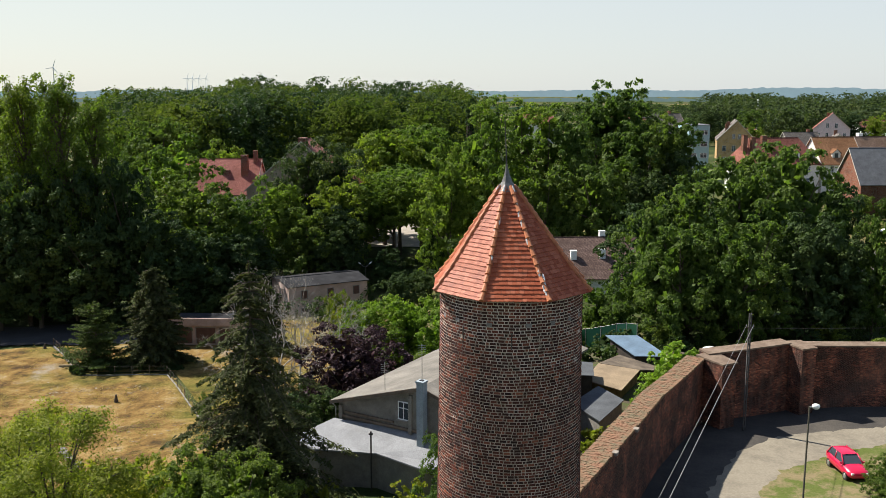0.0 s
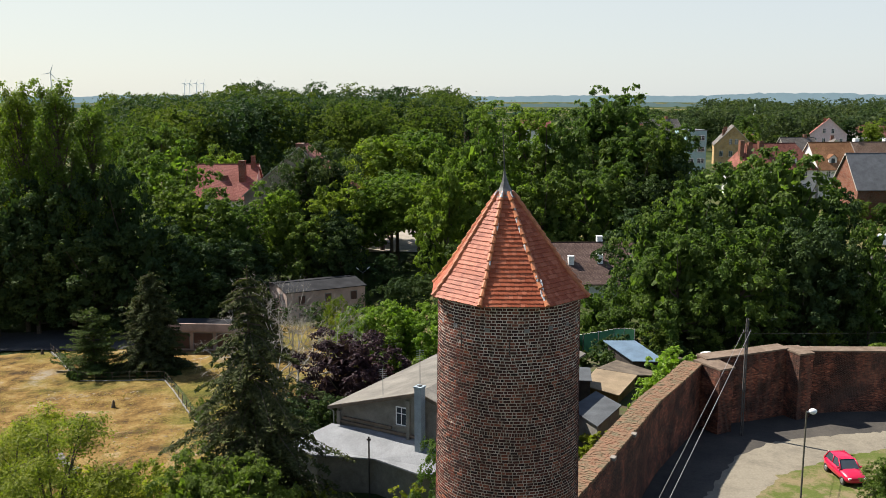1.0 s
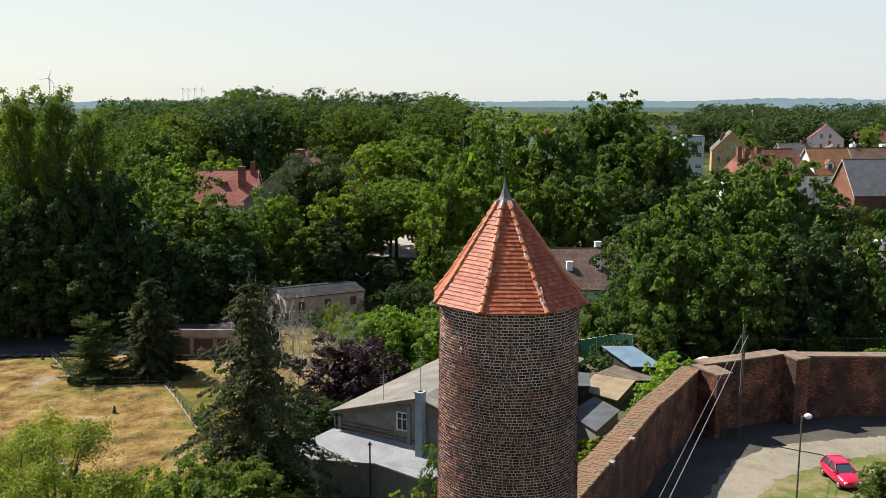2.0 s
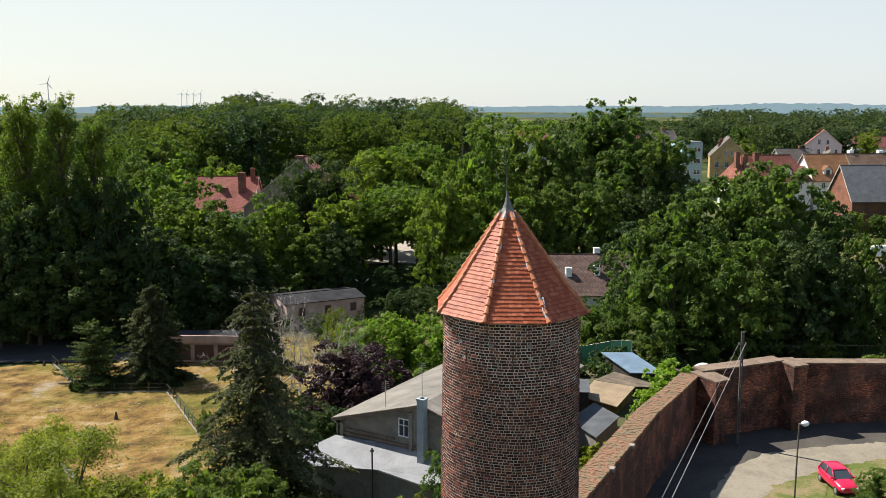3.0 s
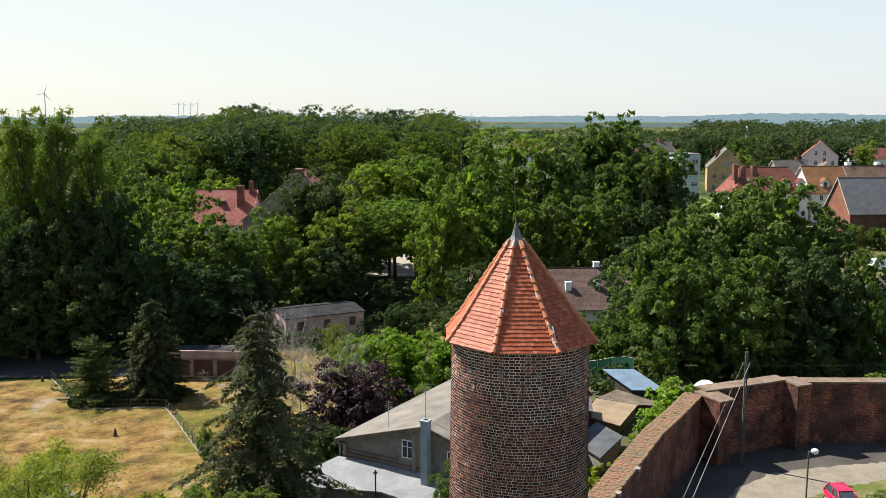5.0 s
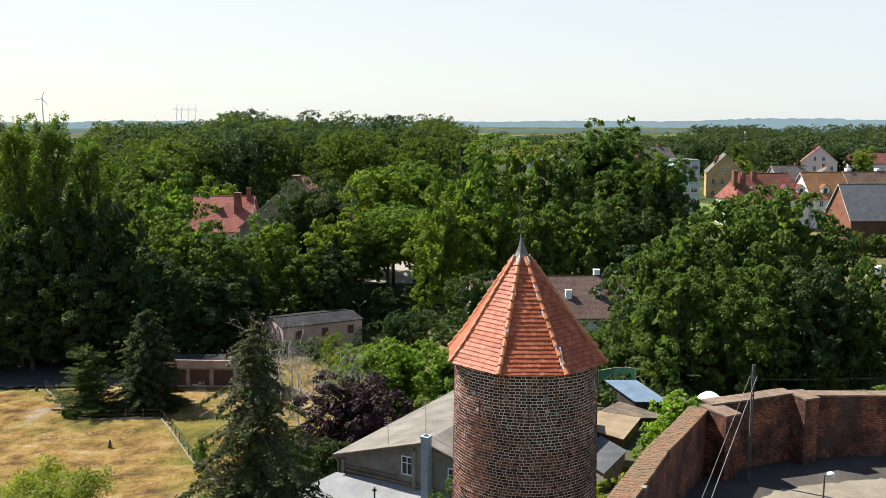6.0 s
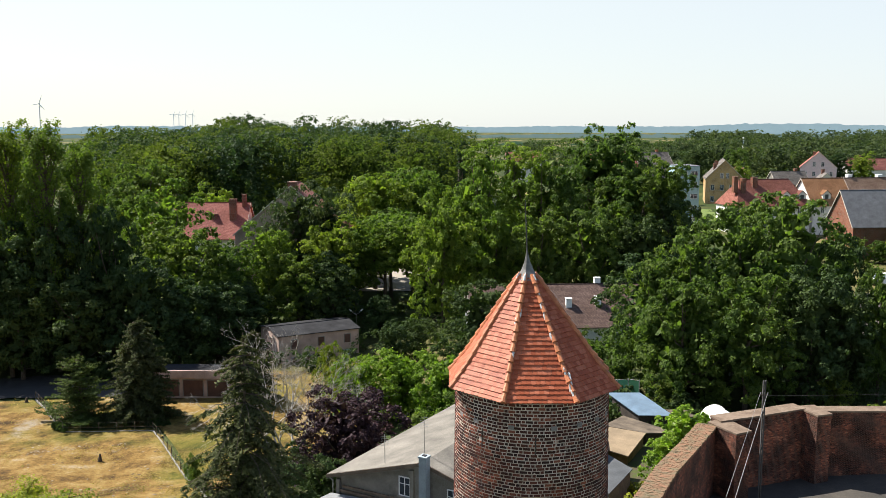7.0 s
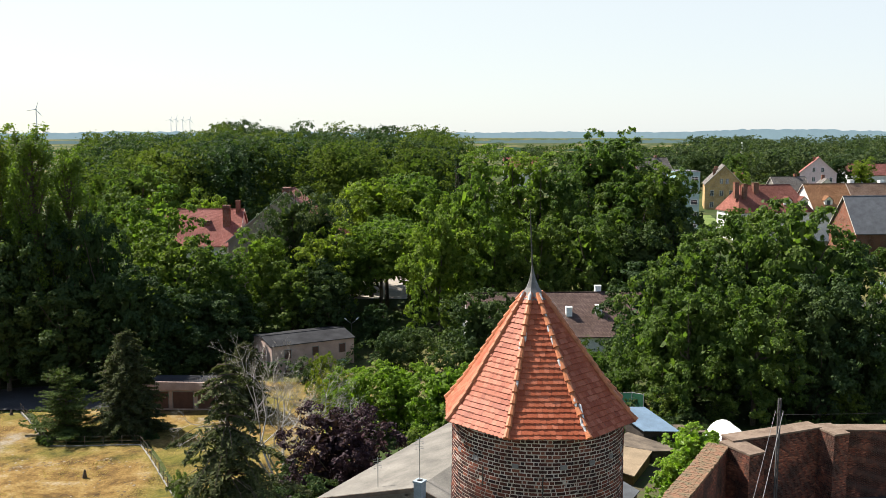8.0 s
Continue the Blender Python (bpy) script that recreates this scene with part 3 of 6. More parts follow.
patch("court_grass", [(20.8, 50), (20.85, 58), (23.78, 61.8), (29.9, 65.2), (33.4, 66.3), (55.4, 66.3), (55.27, 45)], M_LAWN, 0.085, "patchy dry grass beside the parked car", "grass", worn=0.35)
patch("dry_field", [(-150, 138), (-62, 139.5), (-51, 125.5), (-38.8, 125), (-29.8, 107.5), (-24, 95), (-20, 84), (-22, 78), (-31, 72), (-45, 68), (-100, 80), (-150, 92)], M_FIELD, 0.2, "dry yellow grass field with bare worn patches", "field", 3.0, 0.9)
patch("yard_grass", [(-51, 126), (-38.6, 126), (-29.5, 108.5), (-24, 97), (-16, 98), (-9, 118), (-10, 150), (-30, 152), (-42.5, 141), (-60, 140)], M_FIELD, 0.16, "dry grass yard in front of the garages", "field", 3.0)
M_GREEN = mottled("mown green grass", (0.09, 0.13, 0.03), (0.14, 0.18, 0.045), 0.4, 0.6, 0.2)
M_PALE = plain("pale paving", (0.27, 0.235, 0.19), 0.9, 0.2, 0.3, 4)
patch("road", [(-150, 140.5), (-62, 141.5), (-47, 140), (-43, 141), (-43, 150), (-58, 154), (-78, 155), (-150, 152)], M_ROAD, 0.24, "narrow grey asphalt road under the trees", "road", 3.0, 0.6)
patch("lawn", [(60, 268), (84, 272), (100, 330), (112, 375), (92, 380), (72, 330)], M_GREEN, 0.15, "mown green lawn beside the terraced houses", "grass", 6.0)
M_SOIL = mottled("trodden garden soil", (0.07, 0.055, 0.036), (0.06, 0.075, 0.022), 0.44, 0.56, 0.9)
patch("garden_soil", [(6.51, 51), (10.36, 58.5), (16.43, 71), (19.97, 77), (25.97, 82), (31.06, 90), (31.25, 106), (11.25, 106), (3.99, 84), (3.95, 58)], M_SOIL, 0.12, "trodden soil and weeds round the sheds", "soil", 2.0, 0.6)
patch("pale_yard", [(-30, 213), (-2, 213), (2, 245), (-30, 245)], M_PALE, 0.2, "sunlit pale paved yard beyond the trees", "pavement", 4.0)
patch("parking_lot", [(58, 138), (78, 134), (120, 150), (122, 190), (70, 178)], M_ASPHALT, 0.15, "grey asphalt parking lot beyond the limes", "pavement", 4.0)

# ---- the round brick tower ----
TX, TY, EAVE, REAVE, PHI = 3.27, 39.62, 18.48, 3.46, radians(-158.0)


def tower_radius(z):
    return 3.0 + max(0.0, 17.0 - z) * 0.014


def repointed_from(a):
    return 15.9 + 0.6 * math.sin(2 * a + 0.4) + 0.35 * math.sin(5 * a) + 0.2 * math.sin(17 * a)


def sag(a, z):
    """How far the old courses wander up and down."""
    return 0.014 * math.sin(4 * a + 0.8 * z) + 0.009 * math.sin(11 * a - 1.3 * z)


def brick_ring(rng, z0, course, height, theta0, soldier=False, arc=2 * math.pi):
    """The bricks of one course round the tower, as arrays."""
    r = tower_radius(z0)
    verts, faces = [], []
    total = arc * r
    joint = 0.025
    lengths, s, k = [], 0.0, course % 2
    while s < total - 0.06:
        ln = 0.11 if soldier else (0.29, 0.15)[k % 2] * rng.uniform(0.93, 1.07)
        ln = min(ln, total - s)
        lengths.append((s, ln))
        s += ln
        k += 1
    for s0, ln in lengths:
        a0, a1 = theta0 + (s0 + joint / 2) / r, theta0 + (s0 + ln - joint / 2) / r
        out = r + rng.uniform(-0.006, 0.012)
        dip = sag(a0, z0)
        zb, zt = z0 + dip + joint / 2 + rng.uniform(-0.004, 0.004), z0 + dip + height - joint / 2 + rng.uniform(-0.004, 0.004)
        da, dz = 0.006 / r, 0.006
        back = r - 0.035
        base = len(verts)
        for rad, b0, b1, c0, c1 in ((back, a0, a1, zb, zt), (out, a0 + da, a1 - da, zb + dz, zt - dz)):
            for a, z in ((b0, c0), (b1, c0), (b1, c1), (b0, c1)):
                verts.append((rad * math.cos(a), rad * math.sin(a), z))
        faces += [(base + 4, base + 5, base + 6, base + 7)] + [(base + i, base + (i + 1) % 4, base + 4 + (i + 1) % 4, base + 4 + i) for i in range(4)]
    return verts, faces


def build_tower():
    root = empty("brick_tower", TX, TY, 0)
    tagged(root, "round medieval brick tower with a pointed red tiled roof", "tower")
    bm = bmesh.new()
    n = 96
    new_work = bmesh.new()
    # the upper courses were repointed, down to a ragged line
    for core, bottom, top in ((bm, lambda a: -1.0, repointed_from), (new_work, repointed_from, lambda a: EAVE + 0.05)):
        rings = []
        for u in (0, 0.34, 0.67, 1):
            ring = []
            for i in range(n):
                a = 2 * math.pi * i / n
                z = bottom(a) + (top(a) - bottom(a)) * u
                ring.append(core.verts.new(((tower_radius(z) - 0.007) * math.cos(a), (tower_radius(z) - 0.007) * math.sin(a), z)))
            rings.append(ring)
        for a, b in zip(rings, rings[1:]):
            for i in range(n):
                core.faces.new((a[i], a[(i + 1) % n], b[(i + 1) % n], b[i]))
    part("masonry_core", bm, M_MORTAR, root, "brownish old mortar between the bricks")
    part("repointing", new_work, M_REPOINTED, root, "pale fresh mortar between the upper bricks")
    rng = np.random.default_rng(5)
    V, F = [], []
    z, c = 0.6, 0
    shapes = {}
    for kind, ln in (("stretcher", 0.264), ("header", 0.124)):
        bm = bmesh.new()
        for v in box(bm, -ln / 2, ln / 2, 0.0, 0.05, -0.049, 0.049):
            if v.co.y < 0.01:
                v.co.x -= math.copysign(0.005, v.co.x)
                v.co.z -= math.copysign(0.005, v.co.z)
        me = bpy.data.meshes.new("brick")
        bm.to_mesh(me)
        bm.free()
        me.materials.append(M_BRICK_ONE)
        shapes[kind] = me
    singles = 0
    while z < EAVE - 0.02:
        soldier = 13.1 < z < 13.22
        h = 0.16 if soldier else 0.124
        if z > 16.95 and singles < 285:
            # the courses under the eave: loose-laid single bricks on the side that faces the court, joined ones behind
            r, a, end, k = tower_radius(z), radians(-146) + (c % 2) * 0.02, radians(-34), c
            while a < end:
                kind = ("stretcher", "header")[k % 2]
                ln = 0.29 if kind == "stretcher" else 0.15
                am = a + ln / 2 / r
                ob = new("brick", shapes[kind])
                ob.parent = root
                out = r + rng.uniform(-0.004, 0.006)
                ob.matrix_local = pose(out * math.cos(am), out * math.sin(am), z + sag(a, z) + h / 2 + rng.uniform(-0.003, 0.003), 0, 0, math.degrees(am) + 90) @ Matrix.Diagonal((rng.uniform(0.96, 1.02), 1, rng.uniform(0.96, 1.03), 1))
                a += ln / r
                k += 1
                singles += 1
            v, f = brick_ring(rng, z, c, h, a, soldier, radians(360 - 112))
        else:
            v, f = brick_ring(rng, z, c, h, rng.uniform(0, 0.3) + (c % 2) * 0.03, soldier)
        F += [tuple(i + len(V) for i in q) for q in f]
        V += v
        z += h
        c += 1
    tagged(arrays("brickwork", V, F, M_BRICK, root), "dark red weathered bricks in level courses", kind="stuff")
    for deg, z in ((-157, 17.45), (-139, 17.45), (-110, 17.47), (-80, 17.47), (-60, 17.5), (-42, 17.5), (-26, 17.5)):
        bm = bmesh.new()
        box(bm, -0.11, 0.11, -0.05, 0.1, -0.08, 0.08, pose(0, 0, 0, 0, 0, deg + 90) @ pose(0, -tower_radius(z) + 0.035, z))
        part("vent_block", bm, M_VENT, root, "grey block set in the brickwork")
    for deg, z in ((-133, 16.9), (-93, 16.85)):
        for i in range(4):
            bm = bmesh.new()
            box(bm, -0.02 + 0.015 * (i % 2), 0.025 + 0.015 * (i % 2), -0.03, 0.05, 0.17 * i, 0.17 * i + 0.172, pose(0, 0, 0, 0, 0, deg + 90) @ pose(0, -tower_radius(z) + 0.015, z - 0.35))
            part("crack", bm, M_DARK, root, "dark crack in the brickwork")
    return root


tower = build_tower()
ROOF = [(EAVE, REAVE), (EAVE + 0.9, 2.68), (EAVE + 4.25, 0.26)]


def roof_point(k, s, v):
    """A point of roof side k: s from 0 to 1 along it, v metres up the slope from the eave."""
    a0, a1 = PHI + k * math.pi / 4, PHI + (k + 1) * math.pi / 4
    for (z0, r0), (z1, r1) in zip(ROOF, ROOF[1:]):
        ln = math.hypot(z1 - z0, (r1 - r0) * math.cos(math.pi / 8))
        if v <= ln or z1 == ROOF[-1][0]:
            u = v / ln
            r, z = r0 + (r1 - r0) * u, z0 + (z1 - z0) * u
            p, q = Vector((r * math.cos(a0), r * math.sin(a0), z)), Vector((r * math.cos(a1), r * math.sin(a1), z))
            return p.lerp(q, s), (q - p).length
        v -= ln


def single_tile(wide, gauge):
    """One beaver-tail tile: x across, y up the slope, z off the roof."""
    bm = bmesh.new()
    h = wide / 2
    pts = [(h, gauge + 0.03, 0.003), (-h, gauge + 0.03, 0.003), (-h, 0.015, 0.034)] + [(-h + wide * q, 0.015 - 0.03 * math.sin(math.pi * q), 0.037) for q in (0.2, 0.5, 0.8)] + [(h, 0.015, 0.034)]
    top = [bm.verts.new(p) for p in pts]
    low = [bm.verts.new((x, y, z - 0.05)) for x, y, z in pts[2:]]
    for i in range(1, 6):
        bm.faces.new((top[0], top[i], top[i + 1]))
    for i in range(4):
        bm.faces.new((top[i + 2], low[i], low[i + 1], top[i + 3]))
    me = bpy.data.meshes.new("roof_tile")
    bm.to_mesh(me)
    bm.free()
    me.materials.append(M_TILE_ONE)
    return me


def build_roof():
    root = tower
    before = set(root.children)
    slope = sum(math.hypot(b[0] - a[0], (b[1] - a[1]) * math.cos(math.pi / 8)) for a, b in zip(ROOF, ROOF[1:]))
    bm = bmesh.new()
    rings = [[bm.verts.new((r * math.cos(PHI + k * math.pi / 4), r * math.sin(PHI + k * math.pi / 4), z)) for k in range(8)] for z, r in [(EAVE - 0.02, REAVE - 0.55)] + [(z - 0.03, r - 0.02) for z, r in ROOF]]
    for a, b in zip(rings, rings[1:]):
        for i in range(8):
            bm.faces.new((a[i], a[(i + 1) % 8], b[(i + 1) % 8], b[i]))
    part("roof_boarding", bm, M_WOOD, root, "timber boarding under the roof tiles")
    rng = np.random.default_rng(9)
    V, F = [], []
    gauge, wide = 0.19, 0.178
    shared, singles = None, 0
    for k in range(8):
        am = PHI + (k + 0.5) * math.pi / 4
        row, v = 0, -0.04
        while v < slope - 0.1:
            p0, w = roof_point(k, 0, max(v, 0))
            p1, _ = roof_point(k, 1, max(v, 0))
            t0, _ = roof_point(k, 0, v + gauge + 0.02)
            t1, _ = roof_point(k, 1, v + gauge + 0.02)
            along = (p1 - p0).normalized()
            up = ((t0 + t1) / 2 - (p0 + p1) / 2).normalized()
            nrm = along.cross(up)
            if nrm.z < 0:
                nrm = -nrm
            n = max(1, round(w / wide))
            step = w / n
            off = 0.5 * (row % 2)
            for i in range(n + (row % 2)):
                uc = (i + 0.5 - off) * step
                lo, hi = max(0.0, uc - step / 2 + 0.003), min(w, uc + step / 2 - 0.003)
                if hi - lo < 0.03:
                    continue
                lift = rng.uniform(0.03, 0.044)
                base = (p0 + p1) / 2 - along * (w / 2)
                pts = [(hi, gauge + 0.03, 0.003), (lo, gauge + 0.03, 0.003), (lo, 0.015, lift - 0.003)]
                pts += [(lo + (hi - lo) * q, 0.015 - 0.03 * math.sin(math.pi * q), lift) for q in (0.2, 0.5, 0.8)] + [(hi, 0.015, lift - 0.003)]
                dv = rng.uniform(-0.006, 0.006)
                if k == 1 and row < 15 and hi - lo > 0.15:
                    # single tiles on the side that faces the court
                    if shared is None:
                        shared = single_tile(wide, gauge)
                    ob = new("roof_tile", shared)
                    ob.parent = root
                    turn = Matrix((along, up, nrm)).transposed().to_4x4()
                    ob.matrix_local = Matrix.Translation(base + along * ((lo + hi) / 2) + up * dv) @ turn @ Matrix.Diagonal(((hi - lo) / wide, 1, lift / 0.037, 1))
                    continue
                b = len(V)
                top = [base + along * u + up * (vv + dv) + nrm * hgt for u, vv, hgt in pts]
                low = [c - nrm * 0.05 for c in top[2:]]
                V += [tuple(c) for c in top + low]
                F += [(b, b + i, b + i + 1) for i in range(1, 6)]
                for i in range(4):
                    a, d, e, g = b + 2 + i, b + 3 + i, b + 7 + i, b + 8 + i
                    F += [(a, e, d), (d, e, g)]
            v += gauge
            row += 1
    tagged(arrays("roof_tiles", V, F, M_TILE, root), "red clay beaver-tail roof tiles", kind="stuff")
    for k in range(8):
        a = PHI + k * math.pi / 4
        prof = [Vector((r * math.cos(a), r * math.sin(a), z)) for z, r in ROOF]
        n = 13
        for i in range(n):
            u0, u1 = i / n, (i + 1.12) / n

            def at(u):
                u *= 5.2
                l0 = (prof[1] - prof[0]).length
                return prof[0].lerp(prof[1], u / l0) if u < l0 else prof[1].lerp(prof[2], min(1.02, (u - l0) / (prof[2] - prof[1]).length))
            bm = bmesh.new()
            q0, q1 = at(u0), at(u1)
            tube(bm, [q0 + Vector((0, 0, 0.03)), q1 + Vector((0, 0, 0.0))], [0.115, 0.075], 8)
            part("ridge_tile", bm, M_RIDGE, root)
    bm = bmesh.new()
    z0 = ROOF[-1][0]
    cap_rings = []
    for cz, cr in ((-0.36, 0.5), (-0.3, 0.49), (-0.12, 0.36), (0.1, 0.23), (0.35, 0.13), (0.6, 0.065), (0.88, 0.025)):
        petal = 0.12 if cz < -0.2 else 0.04
        cap_rings.append([bm.verts.new((cr * (1 + petal * (-1) ** i) * math.cos(PHI + i * math.pi / 8), cr * (1 + petal * (-1) ** i) * math.sin(PHI + i * math.pi / 8), z0 + cz + (0.06 if i % 2 and cz < -0.2 else 0))) for i in range(16)])
    for ra, rb in zip(cap_rings, cap_rings[1:]):
        for i in range(16):
            bm.faces.new((ra[i], ra[(i + 1) % 16], rb[(i + 1) % 16], rb[i]))
    part("lead_cap", bm, M_LEAD, root, "grey lead cap at the point of the roof")
    for k, spots in ((1, (0.34, 0.38, 0.42, 0.56, 0.6, 0.63, 0.66, 0.95)), (2, (0.06, 0.1, 0.14, 0.18, 0.22, 0.48, 0.51, 0.54, 0.57, 0.6, 0.63, 0.66, 0.69, 0.72, 0.75, 0.78, 0.81, 0.95)), (0, (0.7, 0.95))):
        a = PHI + k * math.pi / 4
        for u in spots:
            z = EAVE + 4.25 * u
            r = 3.4 - 3.14 * u - 0.12 * math.sin(math.pi * u)
            side = random.uniform(-0.07, 0.07)
            bm = bmesh.new()
            bmesh.ops.create_icosphere(bm, subdivisions=1, radius=0.1)
            for v in bm.verts:
                v.co = Vector((v.co.x * 0.55, v.co.y * 0.6, v.co.z * 2.3)) * random.uniform(0.65, 1.2)
            m = part("mortar_patch", bm, M_PATCH, root, "pale mortar smeared on the hip")
            m.matrix_local = Matrix.Translation(((r + 0.07) * math.cos(a) - side * math.sin(a), (r + 0.07) * math.sin(a) + side * math.cos(a), z + 0.05)) @ pose(0, 0, 0, 0, 32, math.degrees(a) + 180)
    bm = bmesh.new()
    tube(bm, [(0, 0, z0 + 0.7), (0, 0, 25.5)], [0.03, 0.016], 6)
    part("finial_rod", bm, M_IRON, root, "thin iron rod on the roof point")
    # the old roof leans: its point stands a little west of the tower's middle
    lean = Matrix.Identity(4)
    lean[0][2], lean[0][3] = -0.048, 0.048 * EAVE
    for ob in set(root.children) - before:
        if ob.location.length < 0.01:
            ob.data.transform(lean)
        else:
            ob.location = lean @ ob.location


build_roof()


# ---- the town wall ----
def wall_run(name, front, thick, label, base=-0.4, slabs=False):
    """A wall whose court-side top edge runs through front: x, y, z. The wall lies to the left of the run."""
    root = new(name)
    tagged(root, label, "wall", kind="structure")
    bm, cap = bmesh.new(), bmesh.new()
    P = [Vector(p) for p in front]
    side = []
    for i, p in enumerate(P):
        d = (P[min(i + 1, len(P) - 1)] - P[max(i - 1, 0)])
        side.append(Vector((-d.y, d.x, 0)).normalized() * thick)

    def prism(b, inset, z0s, z1s):
        cols = []
        for p, s, z0, z1 in zip(P, side, z0s, z1s):
            a, c = p - s * inset, p + s * (1 + inset)
            cols.append([b.verts.new((q.x, q.y, z)) for q, z in ((a, z0), (c, z0), (c, z1), (a, z1))])
        for m, n in zip(cols, cols[1:]):
            for i in range(4):
                b.faces.new((m[i], n[i], n[(i + 1) % 4], m[(i + 1) % 4]))
        b.faces.new(cols[0][::-1])
        b.faces.new(cols[-1])
        bmesh.ops.recalc_face_normals(b, faces=b.faces[:])
    prism(bm, 0.0, [land(p.x, p.y) + base for p in P], [p.z - 0.12 for p in P])
    metre_uv(part("masonry", bm, M_WALL, root))
    cap.free()
    if slabs:
        for p, q, s, s2 in zip(P, P[1:], side, side[1:]):
            n = max(1, round((q - p).length / 1.5))
            for i in range(n):
                c = bmesh.new()
                a0, a1, b0, b1 = p.lerp(q, i / n), p.lerp(q, (i + 1) / n), s.lerp(s2, i / n), s.lerp(s2, (i + 1) / n)
                jog = [Vector((0, 0, random.uniform(-0.008, 0.008))) for _ in range(4)]
                slab(c, [a0 - b0 * 0.06 + jog[0], a1 - b1 * 0.06 + jog[1], a1 + b1 * 1.06 + jog[2], a0 + b0 * 1.06 + jog[3]], 0.13)
                bmesh.ops.recalc_face_normals(c, faces=c.faces[:])
                part("coping_slab", c, M_CAP_SMOOTH, root)
        return root
    bed = bmesh.new()
    prism(bed, 0.02, [p.z - 0.13 for p in P], [p.z - 0.028 for p in P])
    part("mortar_bed", bed, M_CAP, root)
    # headers laid across the wall, five to the width; those of the middle stretch are single bricks
    V, F, singles = [], [], 0
    for p, q, s in zip(P, P[1:], side):
        u = (q - p).normalized()
        n = max(1, round((q - p).length / 0.135))
        for i in range(n):
            for row in range(5):
                if random.random() < 0.05:
                    continue
                c = p.lerp(q, (i + 0.5 * (row % 2)) / n) + s * (0.04 + 0.23 * row + random.uniform(-0.02, 0.02))
                m = Matrix.Translation(c + Vector((0, 0, -0.1 + random.uniform(-0.014, 0.012)))) @ u.to_track_quat("X", "Z").to_matrix().to_4x4() @ pose(0, 0, 0, random.uniform(-3.5, 3.5), random.uniform(-3.5, 3.5), random.uniform(-9, 9))
                m = m @ Matrix.Diagonal((random.uniform(0.93, 1.08), random.uniform(0.93, 1.08), random.uniform(0.9, 1.1), 1))
                if 50 < c.y < 58.2 and singles < 295:
                    ob = new("coping_brick", coping_mesh(thick))
                    ob.parent = root
                    ob.matrix_world = m
                    singles += 1
                else:
                    base = len(V)
                    V += [tuple(m @ v.co) for v in coping_mesh(thick).vertices]
                    F += [tuple(base + k for k in f.vertices) for f in coping_mesh(thick).polygons]
    tagged(arrays("coping_bricks", V, F, M_CAP, root), "worn mossy bricks along the wall top", kind="stuff")
    return root


COPING = {}


def coping_mesh(thick):
    if thick not in COPING:
        bm = bmesh.new()
        w = thick * 0.235
        vs = box(bm, -0.066, 0.066, -w / 2, w / 2, -0.06, 0.09)
        for v in vs[4:]:
            v.co.x *= 0.9
            v.co.y *= 0.9
        me = bpy.data.meshes.new("coping_brick")
        bm.to_mesh(me)
        bm.free()
        me.materials.append(M_CAP)
        COPING[thick] = me
    return COPING[thick]


west = wall_run("wall_west", [(5.56, 42, 6.73), (8.19, 47.3, 6.49), (11.83, 54.9, 6.14), (15.28, 62.1, 5.85), (18.21, 67.2, 5.66), (20.94, 71.9, 5.63)], 1.35, "high old brick town wall with a worn capping")
for x, y, z in ((12.09, 55.2, 6.06), (10.06, 51, 6.27)):
    bm = bmesh.new()
    box(bm, -0.22, 0.22, -0.2, 0.12, -0.1, 0.08, pose(x, y, z, 0, 0, 64.6))
    part("projecting_stone", bm, M_PALE_STONE, west, "pale stone jutting from the wall top")
wall_run("wall_corner", [(21.34, 72.3, 5.83), (24.95, 73.3, 5.97), (28.75, 74.5, 6.12)], 1.35, "old brick town wall between two buttresses", slabs=True)
wall_run("wall_east", [(29.05, 74.3, 5.97), (38.96, 74.7, 5.81), (62.47, 76.5, 5.8)], 1.2, "high old brick town wall beside the court", slabs=True)


def buttress(name, corners, z, label):
    root = new(name)
    tagged(root, label, "buttress", kind="structure")
    bm, cap = bmesh.new(), bmesh.new()
    for b, z0, z1, grow in ((bm, 0.4, z - 0.12, 1.0), (cap, z - 0.12, z + 0.02, 1.06)):
        c = sum((Vector((x, y, 0)) for x, y in corners), Vector()) / len(corners)
        rows = [[b.verts.new((c.x + (x - c.x) * grow, c.y + (y - c.y) * grow, zz)) for x, y in corners] for zz in (z0, z1)]
        for i in range(len(corners)):
            j = (i + 1) % len(corners)
            b.faces.new((rows[0][i], rows[0][j], rows[1][j], rows[1][i]))
        b.faces.new(rows[1])
        b.faces.new(rows[0][::-1])
        bmesh.ops.recalc_face_normals(b, faces=b.faces[:])
    metre_uv(part("masonry", bm, M_WALL, root))
    part("capping", cap, M_CAP_SMOOTH, root)


buttress("buttress_1", [(20.5, 72.4), (21.75, 69.75), (23.05, 70.4), (22.1, 73.3)], 5.7, "square brick buttress at the bend of the wall")
buttress("buttress_2", [(28.3, 75.2), (29.1, 72.9), (30.35, 73.3), (29.9, 75.5)], 6.05, "brick buttress where the wall turns")



